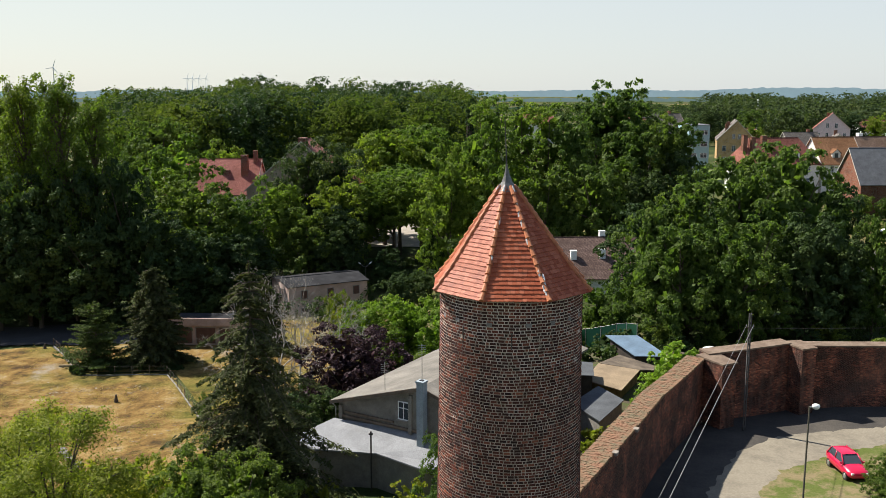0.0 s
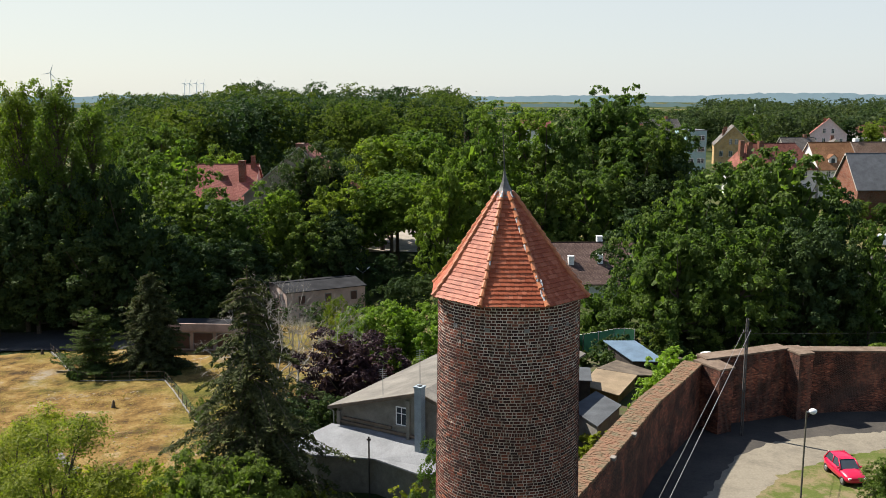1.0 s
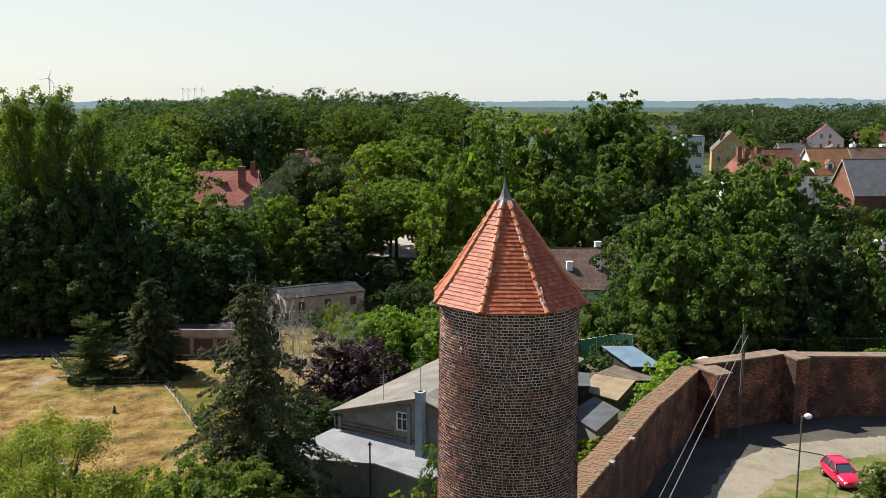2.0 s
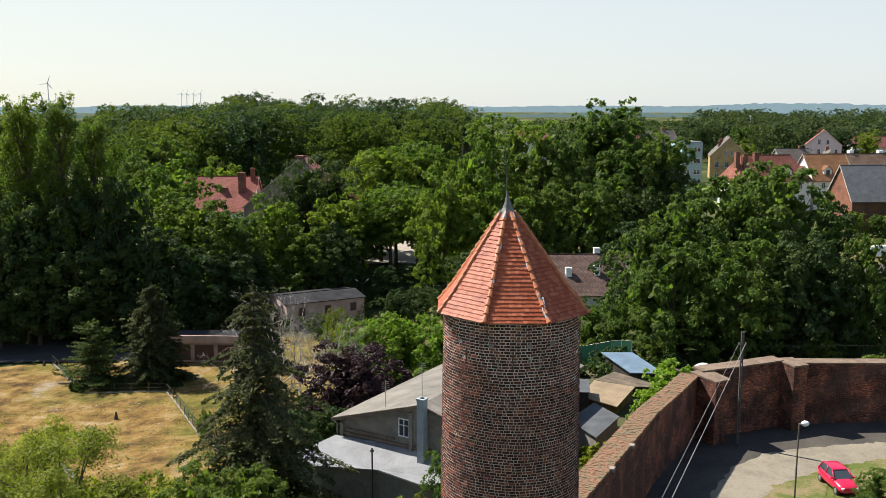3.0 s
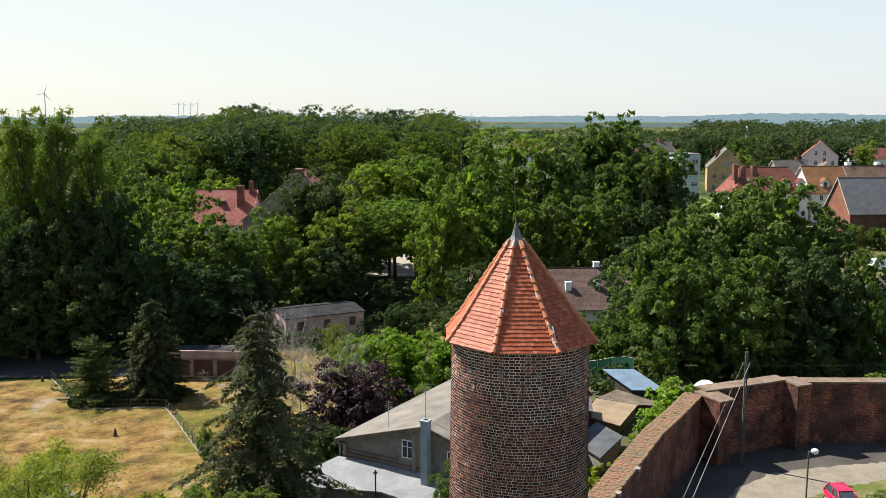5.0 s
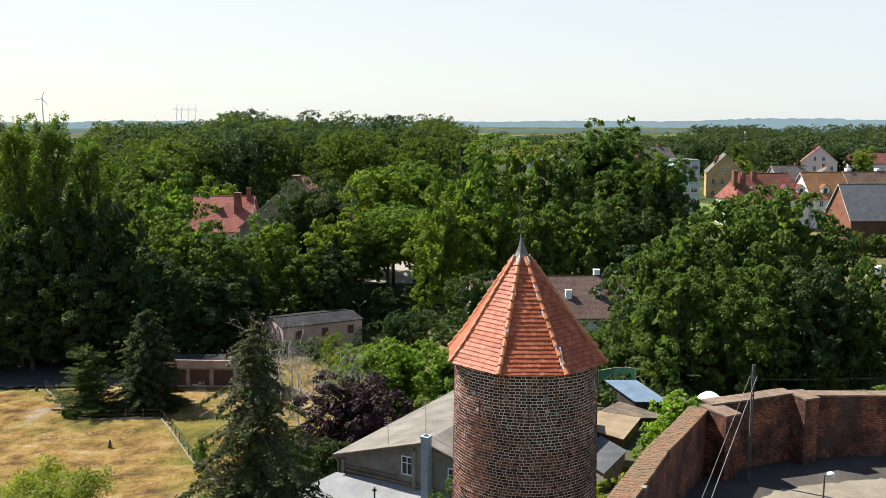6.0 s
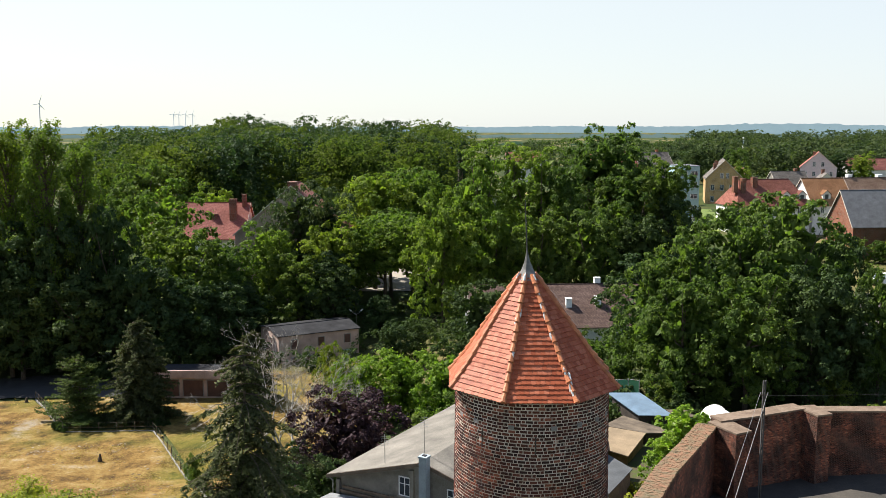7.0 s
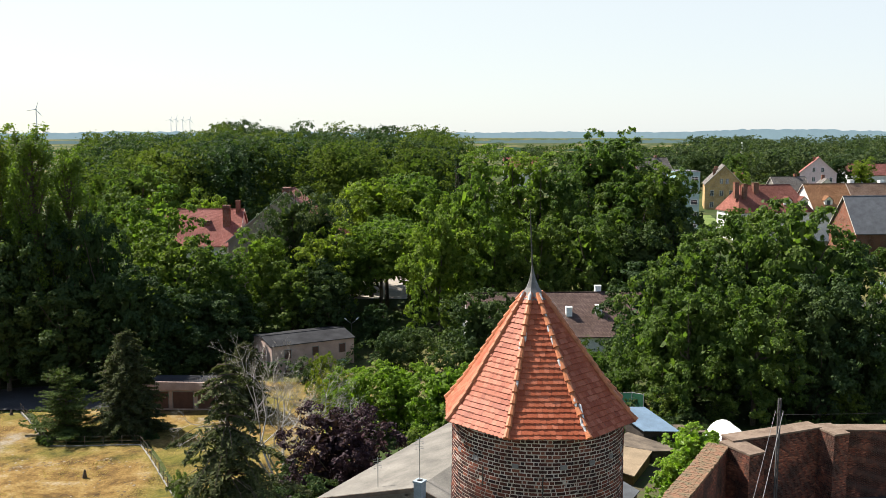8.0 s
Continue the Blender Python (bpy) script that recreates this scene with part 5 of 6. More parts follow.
shed("small lean-to with a dark felt roof", [(10.59, 84, 1.79), (10.55, 80.2, 1.53), (13.54, 79.9, 1.54), (13.88, 83, 1.8)], M_WOOD_DARK, M_FELT_MID, -2.0)
shed("stack of old boards under a sheet", [(24.17, 99.5, -1.97), (24.35, 97.5, -2.05), (27.55, 97.2, -2.05), (27.17, 99.4, -1.97)], M_WOOD_DARK, M_BOARDS, -2.4)


def planks(x, y, z, turn, n, label):
    """A heap of loose boards lying across one another."""
    rng = np.random.default_rng(int(x * 10 + y))
    root = empty("board_pile", x, y, z)
    tagged(root, label, "boards", "board piles")
    for i in range(n):
        bm = bmesh.new()
        ln = rng.uniform(1.2, 2.6)
        box(bm, -ln / 2, ln / 2, -0.09, 0.09, 0, 0.035, pose(rng.uniform(-0.5, 0.5), rng.uniform(-0.5, 0.5), 0.04 * i, rng.uniform(-3, 3), rng.uniform(-4, 4), turn + rng.uniform(-25, 25)))
        part("board", bm, (M_WOOD, M_BOARDS, M_WOOD_DARK)[i % 3], root)


for x, y, turn, n in ((23.5, 94.2, 20, 12), (25.7, 95.6, -30, 10), (16.3, 92.8, 10, 14), (19.7, 91.4, 60, 9), (18.5, 79.4, 40, 7)):
    planks(x, y, land(x, y) + 0.02, turn, n, "heap of old weathered boards beside the sheds")


def polytunnel():
    root = empty("polytunnel", 29.2, 88.6, land(29.2, 91) - 0.3, 5)
    tagged(root, "white plastic polytunnel behind the wall", "polytunnel")
    bm = bmesh.new()
    rows = []
    for j in range(9):
        y = j * 1.0
        rows.append([bm.verts.new((1.7 * math.cos(a), y, 0.1 + 2.0 * math.sin(a) * (0.97 if j % 2 else 1.0))) for a in [math.pi * i / 12 for i in range(13)]])
    for a, b in zip(rows, rows[1:]):
        for i in range(12):
            bm.faces.new((a[i], a[i + 1], b[i + 1], b[i]))
    bm.faces.new(rows[0])
    bm.faces.new(rows[-1][::-1])
    bmesh.ops.recalc_face_normals(bm, faces=bm.faces[:])
    part("cover", bm, M_WHITE, root)


polytunnel()


# ---- fences ----
def fence(name, pts, h, label, post_mat, rail_mat, step=2.5, plinth=True, net=None):
    root = new(name)
    tagged(root, label, "fence")
    for a, b in zip(pts, pts[1:]):
        a, b = Vector((*a, 0)), Vector((*b, 0))
        n = max(1, round((b - a).length / step))
        u = (b - a).normalized()
        turn = math.degrees(math.atan2(u.y, u.x))
        for i in range(n + 1):
            p = a.lerp(b, i / n)
            z = land(p.x, p.y)
            bm = bmesh.new()
            tube(bm, [(p.x, p.y, z - 0.3), (p.x, p.y, z + h)], [0.05, 0.045], 5)
            part("post", bm, post_mat, root)
            if i < n:
                q = a.lerp(b, (i + 1) / n)
                zq = land(q.x, q.y)
                for f in ((0.97,) if net else (0.97, 0.55, 0.2)):
                    bm = bmesh.new()
                    tube(bm, [(p.x, p.y, z + h * f), (q.x, q.y, zq + h * f)], [0.014, 0.014], 4)
                    part("rail", bm, rail_mat, root)
                if plinth:
                    bm = bmesh.new()
                    s = Vector((-u.y, u.x, 0)) * 0.08
                    vs = [bm.verts.new((c.x, c.y, zz)) for c, z0 in ((p - s, z), (p + s, z), (q + s, zq), (q - s, zq)) for zz in (z0 - 0.2, z0 + 0.3)]
                    for f in ((0, 1, 3, 2), (2, 3, 5, 4), (4, 5, 7, 6), (6, 7, 1, 0), (1, 7, 5, 3)):
                        bm.faces.new([vs[k] for k in f])
                    bmesh.ops.recalc_face_normals(bm, faces=bm.faces[:])
                    part("plinth", bm, M_CONCRETE, root)
                if net:
                    bm = bmesh.new()
                    slabv = [bm.verts.new(v) for v in ((p.x, p.y, z + 0.1), (q.x, q.y, zq + 0.1), (q.x, q.y, zq + h * 0.95), (p.x, p.y, z + h * 0.95))]
                    bm.faces.new(slabv)
                    part("netting", bm, net, root, "green windbreak netting")


M_NET = leaves("green netting", (0.03, 0.11, 0.085), (0.04, 0.125, 0.095), 0.6)
M_RUST = plain("rusty steel", (0.1, 0.078, 0.056), 0.85, 0.3)
fence("field_fence", [(-61.7, 140.2), (-51.1, 124.3), (-38.8, 124), (-29.8, 106.8), (-24, 95)], 1.5, "rusty wire fence on a concrete plinth", M_RUST, M_RUST)
fence("netting_fence", [(15.9, 112), (17.4, 110.5), (20.5, 107), (22.1, 103)], 3.2, "tall fence hung with green netting", M_STEEL, M_STEEL, net=M_NET, plinth=False)


def ruin(x0, y0, x1, y1, h):
    a, b = Vector((x0, y0, 0)), Vector((x1, y1, 0))
    u = (b - a).normalized()
    bm = bmesh.new()
    n = 7
    prev = None
    for i in range(n + 1):
        p = a.lerp(b, i / n)
        z = land(p.x, p.y)
        hh = h * random.uniform(0.6, 1.1)
        s = Vector((-u.y, u.x, 0)) * random.uniform(0.28, 0.36)
        col = [bm.verts.new((q.x, q.y, zz)) for q, zz in ((p - s, z - 0.3), (p + s, z - 0.3), (p + s, z + hh), (p - s, z + hh))]
        if prev:
            for k in range(4):
                bm.faces.new((prev[k], col[k], col[(k + 1) % 4], prev[(k + 1) % 4]))
        else:
            bm.faces.new(col)
        prev = col
    bm.faces.new(prev[::-1])
    bmesh.ops.recalc_face_normals(bm, faces=bm.faces[:])
    tagged(part("foundation_wall", bm, M_RUIN), "broken pale concrete foundation wall in the field", "ruin", "foundation walls")


ruin(-41.2, 94.6, -36.6, 88.4, 0.75)
ruin(-36.3, 86.6, -35.2, 83.0, 0.9)
ruin(-34.6, 83.2, -29, 83.4, 0.6)


def stump(x, y, h):
    bm = bmesh.new()
    z = land(x, y)
    tube(bm, [(x, y, z - 0.2), (x + 0.05, y, z + h * 0.4), (x + 0.1, y, z + h)], [0.35, 0.24, 0.1], 7)
    tagged(part("stump", bm, M_BARK), "dark weathered tree stump in the grass", "stump")


stump(-41.9, 112.7, 1.2)
stump(-62.4, 138.5, 1.0)


def rubble():
    """Broken stones and clods scattered over the field."""
    rng = np.random.default_rng(41)
    V, F = [], []
    for cx, cy, sx, sy, n in ((-41, 110.5, 4, 1.2, 90), (-50.5, 116.5, 2.5, 1.2, 40), (-31, 95, 4, 3, 60), (-38.5, 105.5, 4, 1.5, 50), (-33, 92, 5, 5, 50), (-45, 105, 12, 8, 60), (-37, 104, 3, 1.2, 60), (-44, 117, 6, 1.0, 80)):
        for _ in range(n):
            x, y = rng.normal(cx, sx), rng.normal(cy, sy)
            r = rng.uniform(0.05, 0.2)
            z = land(x, y) + 0.2
            base = len(V)
            for k in range(5):
                a = k * 1.257 + rng.uniform(-0.3, 0.3)
                V.append((x + r * rng.uniform(0.7, 1.3) * math.cos(a), y + r * rng.uniform(0.7, 1.3) * math.sin(a), z))
            V.append((x, y, z + r * rng.uniform(0.2, 0.45)))
            F += [(base + k, base + (k + 1) % 5, base + 5) for k in range(5)]
    tagged(arrays("rubble", V, F, M_RUBBLE), "scattered stones and clods in the dry grass", "stones", kind="stuff")


M_RUBBLE = pieces("broken stones", [(0.0, (0.08, 0.055, 0.03)), (0.6, (0.17, 0.13, 0.08)), (1.0, (0.3, 0.26, 0.2))], 0.95)
rubble()

def tufts():
    """Dry grass tufts standing in the field and the yard."""
    rng = np.random.default_rng(43)
    cs, ns = [], []
    for x0, x1, y0, y1, n in ((-66, -22, 84, 118, 4200), (-34, -12, 98, 126, 1500), (-120, -56, 100, 142, 1800)):
        for _ in range(n):
            x, y = rng.uniform(x0, x1), rng.uniform(y0, y1)
            if noise.noise(Vector((x * 0.15, y * 0.15, 7))) < -0.1:
                continue
            k = int(rng.integers(3, 9))
            p = rng.normal(0, 0.3, (k, 3)) + np.array([x, y, 0])
            p[:, 2] = land(x, y) + 0.23 + rng.uniform(0, 0.03, k)
            cs.append(p)
            ns.append(rng.normal(0, 0.3, (k, 3)) + np.array([-0.3, 0, 1.0]))
    v, f = leaf_cards(rng, np.concatenate(cs), np.concatenate(ns), 0.15, 0.4)
    tagged(arrays("dry_tufts", v, f, M_STRAW), "tufts of dry yellow grass in the field", "grass", kind="stuff")


M_STRAW = leaves("dry grass", (0.24, 0.17, 0.06), (0.36, 0.265, 0.11), 0.35, 0.8, 0.1)
tufts()

# ---- lamp, pole and cables ----
M_LAMP = plain("weathered galvanised pole", (0.13, 0.115, 0.085), 0.7, 0.3, metal=0.3)


def street_lamp():
    root = empty("street_lamp", 16.65, 40.7, land(16.3, 40.7))
    tagged(root, "tall galvanised street lamp with a white globe head", "street lamp")
    top = 12.75 - land(16.3, 40.7)
    bm = bmesh.new()
    tube(bm, [(0, 0, -0.2), (0, 0, 5), (0, 0, 5.1), (0, 0, top)], [0.08, 0.075, 0.05, 0.04], 8)
    part("pole", bm, M_LAMP, root)
    bm = bmesh.new()
    tube(bm, [(0, 0, top - 0.05), (0.28, 0, top + 0.03)], [0.04, 0.04], 6)
    part("arm", bm, M_STEEL, root)
    bm = bmesh.new()
    bmesh.ops.create_uvsphere(bm, u_segments=16, v_segments=10, radius=0.16)
    for v in bm.verts:
        v.co = Vector((v.co.x * 1.15 + 0.28, v.co.y * 0.9, v.co.z * (0.75 if v.co.z > 0 else 0.95) + top))
    for f in bm.faces:
        f.smooth = True
    part("globe", bm, M_WHITE, root, "white glass lamp globe")


street_lamp()


def yard_lamp(x, y, top):
    """A pole with two short arms raised like a V, each with a flat pale head."""
    z = land(x, y)
    root = empty("yard_lamp", x, y, z, 15)
    tagged(root, "yard lamp with two raised arms and pale heads", "street lamp")
    h = top - z
    bm = bmesh.new()
    tube(bm, [(0, 0, -0.2), (0, 0, h * 0.6), (0, 0, h)], [0.07, 0.06, 0.045], 7)
    part("pole", bm, M_LAMP, root)
    for side in (-1, 1):
        bm = bmesh.new()
        tube(bm, [(0, 0, h - 0.1), (side * 0.45, 0, h + 0.15), (side * 0.8, 0, h + 0.5)], [0.035, 0.03, 0.03], 6)
        part("arm", bm, M_STEEL, root)
        bm = bmesh.new()
        bmesh.ops.create_uvsphere(bm, u_segments=10, v_segments=6, radius=0.16)
        for v in bm.verts:
            v.co = Vector((v.co.x * 2.2, v.co.y * 1.1, v.co.z * 0.6))
        bm.transform(pose(side * 1.05, 0, h + 0.72, 0, -38 * side, 0))
        part("lamp_head", bm, M_WHITE, root, "pale lamp head")


yard_lamp(-15.4, 172, -6.6)

M_POLE = plain("dark weathered concrete", (0.07, 0.066, 0.062), 0.9)


def utility_pole(x, y, top):
    z = land(x, y)
    root = empty("utility_pole", x, y, z)
    tagged(root, "concrete utility pole with pierced web", "utility pole")
    h = top - z
    for sx in (-0.1, 0.1):
        bm = bmesh.new()
        box(bm, sx * 0.75 - 0.035, sx * 0.75 + 0.035, -0.07, 0.07, -0.3, h)
        part("leg", bm, M_POLE, root)
    for i in range(int(h / 0.55)):
        bm = bmesh.new()
        box(bm, -0.08, 0.08, -0.06, 0.06, 0.3 + i * 0.55, 0.45 + i * 0.55)
        part("web", bm, M_POLE, root)
    bm = bmesh.new()
    box(bm, -0.3, 0.3, -0.04, 0.04, h - 1.13, h - 1.06)
    part("crossarm", bm, M_RUST, root)
    for sx in (-0.27, 0.27):
        bm = bmesh.new()
        tube(bm, [(sx, 0, h - 1.05), (sx, 0, h - 0.9)], [0.035, 0.04], 6)
        part("insulator", bm, M_VENT, root)


utility_pole(23.5, 69.3, 9.9)
utility_pole(6.2, 31.6, 9.3)


def cable(a, b, sag, r, label, mat=None):
    bm = bmesh.new()
    a, b = Vector(a), Vector(b)
    pts = [a.lerp(b, i / 16) - Vector((0, 0, sag * 4 * (i / 16) * (1 - i / 16))) for i in range(17)]
    tube(bm, pts, [r] * 17, 5)
    tagged(part("cable", bm, mat or M_WIRE), label, "cable", "overhead cables")


cable((23.23, 69.3, 8.95), (6.0, 31.6, 8.35), 0.12, 0.013, "thin overhead cable running down from the pole")
cable((23.77, 69.3, 8.95), (6.5, 31.6, 8.35), 0.06, 0.02, "thin overhead cable running down from the pole")
utility_pole(75, 80, 10.0)
cable((23.75, 69.4, 8.7), (75, 80, 8.6), 0.8, 0.012, "thin dark overhead cable running over the wall", M_DARK)


# ---- the parked car ----
def car(x, y, heading):
    z = land(x, y) + 0.09
    root = empty("parked_car", x, y, z, heading)
    tagged(root, "small red hatchback car parked on the grass", "car")
    m, nt, p = material("red car paint")
    p.inputs["Base Color"].default_value = (0.5, 0.008, 0.045, 1)
    p.inputs["Roughness"].default_value, p.inputs["Coat Weight"].default_value = 0.3, 0.6
    # stations along x (front is +x): half width, underside, top of the body
    bm = bmesh.new()
    xs = [-1.74, -1.7, -1.6, -1.4, -1.0, -0.4, 0.3, 0.8, 1.15, 1.42, 1.6, 1.7, 1.74]
    ws = [0.5, 0.62, 0.7, 0.76, 0.79, 0.8, 0.8, 0.79, 0.77, 0.72, 0.64, 0.54, 0.42]
    lows = [0.4, 0.3, 0.25, 0.22, 0.2, 0.2, 0.2, 0.2, 0.21, 0.23, 0.26, 0.32, 0.4]
    tops_z = [0.72, 0.84, 0.93, 0.97, 0.98, 0.97, 0.96, 0.94, 0.88, 0.81, 0.74, 0.67, 0.6]
    rings = []
    for sx, w, zl, zh in zip(xs, ws, lows, tops_z):
        ring = []
        for i in range(16):
            a = 2 * math.pi * (i + 0.5) / 16
            cy, cz = math.copysign(abs(math.cos(a)) ** 0.5, math.cos(a)), math.copysign(abs(math.sin(a)) ** 0.6, math.sin(a))
            ring.append(bm.verts.new((sx, w * cy * (1.0 if cz < 0.3 else 1.0 - 0.1 * (cz - 0.3)), (zl + zh) / 2 + (zh - zl) / 2 * cz)))
        rings.append(ring)
    for a, b in zip(rings, rings[1:]):
        for i in range(16):
            bm.faces.new((a[i], a[(i + 1) % 16], b[(i + 1) % 16], b[i]))
    bm.faces.new(rings[0])
    bm.faces.new(rings[-1][::-1])
    # roof
    low = [(-1.58, 0.64), (0.72, 0.68)]
    up = [(-1.25, 0.53), (0.1, 0.55)]
    dome = []
    for i in range(8):
        u = i / 7
        sx, hw = -1.32 + 1.5 * u, 0.535 + 0.03 * math.sin(math.pi * u)
        dome.append([bm.verts.new((sx, hw * (-1 + 2 * j / 6), 1.43 + 0.05 * math.sin(math.pi * (0.15 + 0.7 * u)) * (1 - (abs(j - 3) / 3) ** 3) - (0.035 if i in (0, 7) else 0))) for j in range(7)])
    for a, b in zip(dome, dome[1:]):
        for j in range(6):
            bm.faces.new((a[j], b[j], b[j + 1], a[j + 1]))
    for (lx, lw), (ux, uw) in zip(low, up):
        for sy in (-1, 1):
            a, b = Vector((lx, sy * lw, 0.93)), Vector((ux, sy * uw, 1.44))
            tube(bm, [a, b], [0.05, 0.05], 5)
    for sy in (-1, 1):
        tube(bm, [(-0.45, sy * 0.68, 0.93), (-0.5, sy * 0.55, 1.44)], [0.045, 0.045], 5)
    bmesh.ops.recalc_face_normals(bm, faces=bm.faces[:])
    body = part("body", bm, m, root)
    for f in body.data.polygons:
        f.use_smooth = True
    g = bmesh.new()
    lo = [g.verts.new((lx, sy * lw, 0.935)) for lx, lw in low for sy in (-1, 1)]
    hi = [g.verts.new((ux, sy * uw * 0.99, 1.43)) for ux, uw in up for sy in (-1, 1)]
    for i, j in ((0, 2), (2, 3), (3, 1), (1, 0)):
        g.faces.new((lo[i], lo[j], hi[j], hi[i]))
    bmesh.ops.recalc_face_normals(g, faces=g.faces[:])
    part("windows", g, M_GLASS, root, "dark tinted car windows")
    for wx in (-1.15, 1.12):
        for sy in (-1, 1):
            b = bmesh.new()
            tube(b, [(wx, sy * 0.6, 0.28), (wx, sy * 0.78, 0.28)], [0.28, 0.28], 16)
            wheel = part("wheel", b, M_DARK, root, "black rubber tyre")
            b = bmesh.new()
            tube(b, [(wx, sy * 0.77, 0.28), (wx, sy * 0.795, 0.28)], [0.18, 0.16], 12)
            part("rim", b, M_STEEL, wheel)
    for sy in (-1, 1):
        b = bmesh.new()
        box(b, 1.6, 1.71, sy * 0.5 - 0.1, sy * 0.5 + 0.1, 0.55, 0.66)
        part("headlight", b, M_WHITE, root, "clear headlight")
        b = bmesh.new()
        box(b, -1.74, -1.62, sy * 0.6 - 0.06, sy * 0.6 + 0.06, 0.6, 0.95)
        part("tail_light", b, m, root)
        b = bmesh.new()
        box(b, 0.5, 0.62, sy * 0.8 - 0.08, sy * 0.8 + 0.08, 0.92, 1.03)
        part("mirror", b, m, root)


car(28.0, 61.2, -86)


def van(x, y, heading):
    root = empty("white_van", x, y, land(x, y), heading)
    tagged(root, "white panel van parked beside the brick hall", "van")
    bm = bmesh.new()
    # side outline, drawn across the width
    side = [(-2.7, 0.35), (2.75, 0.35), (2.8, 0.75), (2.65, 1.15), (1.95, 1.35), (1.3, 2.3), (1.0, 2.48), (-2.5, 2.52), (-2.7, 2.3)]
    rings = [[bm.verts.new((px, w * (0.9 if pz > 1.6 else 1.0), pz)) for px, pz in side] for w in (-0.95, 0.95)]
    for k in range(len(side)):
        n = (k + 1) % len(side)
        bm.faces.new((rings[0][k], rings[0][n], rings[1][n], rings[1][k]))
    bm.faces.new(rings[0][::-1])
    bm.faces.new(rings[1])
    bmesh.ops.recalc_face_normals(bm, faces=bm.faces[:])
    bmesh.ops.bevel(bm, geom=bm.edges[:], offset=0.1, segments=2, affect="EDGES")
    part("body", bm, M_WHITE, root)
    for wx in (-1.7, 1.8):
        for sy in (-1, 1):
            b = bmesh.new()
            tube(b, [(wx, sy * 0.78, 0.36), (wx, sy * 0.97, 0.36)], [0.36, 0.36], 14)
            part("wheel", b, M_DARK, root)
    b = bmesh.new()
    slab(b, [(2.0, -0.72, 1.36), (2.0, 0.72, 1.36), (1.4, 0.66, 2.2), (1.4, -0.66, 2.2)], 0.05)
    part("windscreen", b, M_GLASS, root)
    for sy in (-1, 1):
        b = bmesh.new()
        box(b, 0.55, 1.3, sy * 0.93 - 0.03, sy * 0.93 + 0.03, 1.4, 1.95)
        part("side_window", b, M_GLASS, root)


van(92.6, 191, 185)


# ---- far landmarks ----
def wind_turbine(x, y, hub, blade, turn):
    root = empty("wind_turbine", x, y, 0, turn)
    tagged(root, "distant slender white wind turbine", "wind turbine", "wind turbines")
    z0 = land(x, y)
    bm = bmesh.new()
    tube(bm, [(0, 0, z0), (0, 0, hub)], [2.0, 1.1], 8)
    part("tower", bm, M_TURBINE, root)
    bm = bmesh.new()
    box(bm, -1.5, 1.5, -4, 3, hub - 1.2, hub + 1.6)
    part("nacelle", bm, M_TURBINE, root)
    for k in range(3):
        a = radians(20 + 120 * k)
        bm = bmesh.new()
        d = Vector((math.sin(a), 0, math.cos(a)))
        tube(bm, [Vector((0, -4.2, hub)), Vector((0, -4.2, hub)) + d * blade * 0.3, Vector((0, -4.2, hub)) + d * blade], [0.9, 1.2, 0.25], 5)
        part("blade", bm, M_TURBINE, root)


wind_turbine(-1072, 2500, 86, 24, 10)
for dx in (-1110, -1088, -1060, -1030):
    wind_turbine(dx, 3900, 76, 22, 25)


def mast(name, x, y, r, top, mat, label, category):
    bm = bmesh.new()
    z0 = land(x, y)
    tube(bm, [(x, y, z0 - 1), (x, y, (z0 + top) / 2), (x, y, top)], [r, r * 0.85, r * 0.6], 8)
    tagged(part(name, bm, mat), label, category)


mast("chimney_mast", 241, 723, 1.0, 19.5, M_WHITE, "slender pale industrial mast among the trees", "mast")


def spire(x, y, top):
    root = empty("church_spire", x, y, 0)
    tagged(root, "distant dark pointed church spire", "church")
    bm = bmesh.new()
    z0 = land(x, y)
    box(bm, -2.6, 2.6, -2.6, 2.6, z0, top - 20)
    # the spire glows faintly too: it takes the far woods' painted haze
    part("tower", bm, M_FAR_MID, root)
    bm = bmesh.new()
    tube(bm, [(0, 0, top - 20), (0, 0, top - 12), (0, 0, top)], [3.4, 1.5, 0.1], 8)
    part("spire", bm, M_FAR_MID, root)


spire(-132, 2050, 41)

# wooded ridges, one behind the other, that close the view
def ridge(r, mat, top, swell, lumps, label, seed, rise=0.0):
    bm = bmesh.new()
    prev = None
    n = 900
    for i in range(n + 1):
        a = radians(-62 + 124 * i / n)
        x, y = r * math.sin(a), r * math.cos(a)
        z = top + swell * noise.noise(Vector((x / 500, y / 500, seed))) + lumps * noise.noise(Vector((x / 45, y / 45, seed + 3))) + 0.6 * lumps * noise.noise(Vector((x / 17, y / 17, seed + 4))) + rise * max(0, math.sin(a))
        col = [bm.verts.new((x * 0.9995, y * 0.9995, -14)), bm.verts.new((x, y, z)), bm.verts.new((x * 1.04, y * 1.04, z - 8))]
        if prev:
            for k in range(2):
                bm.faces.new((prev[k], prev[k + 1], col[k + 1], col[k]))
        prev = col
    bmesh.ops.recalc_face_normals(bm, faces=bm.faces[:])
    tagged(part("backdrop", bm, mat), label, "horizon", kind="structure")


# each ridge's material carries its own haze glow, bluer with distance
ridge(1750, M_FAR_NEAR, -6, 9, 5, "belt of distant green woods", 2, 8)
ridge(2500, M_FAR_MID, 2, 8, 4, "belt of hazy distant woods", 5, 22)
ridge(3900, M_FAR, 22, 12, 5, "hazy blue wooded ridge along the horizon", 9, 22)

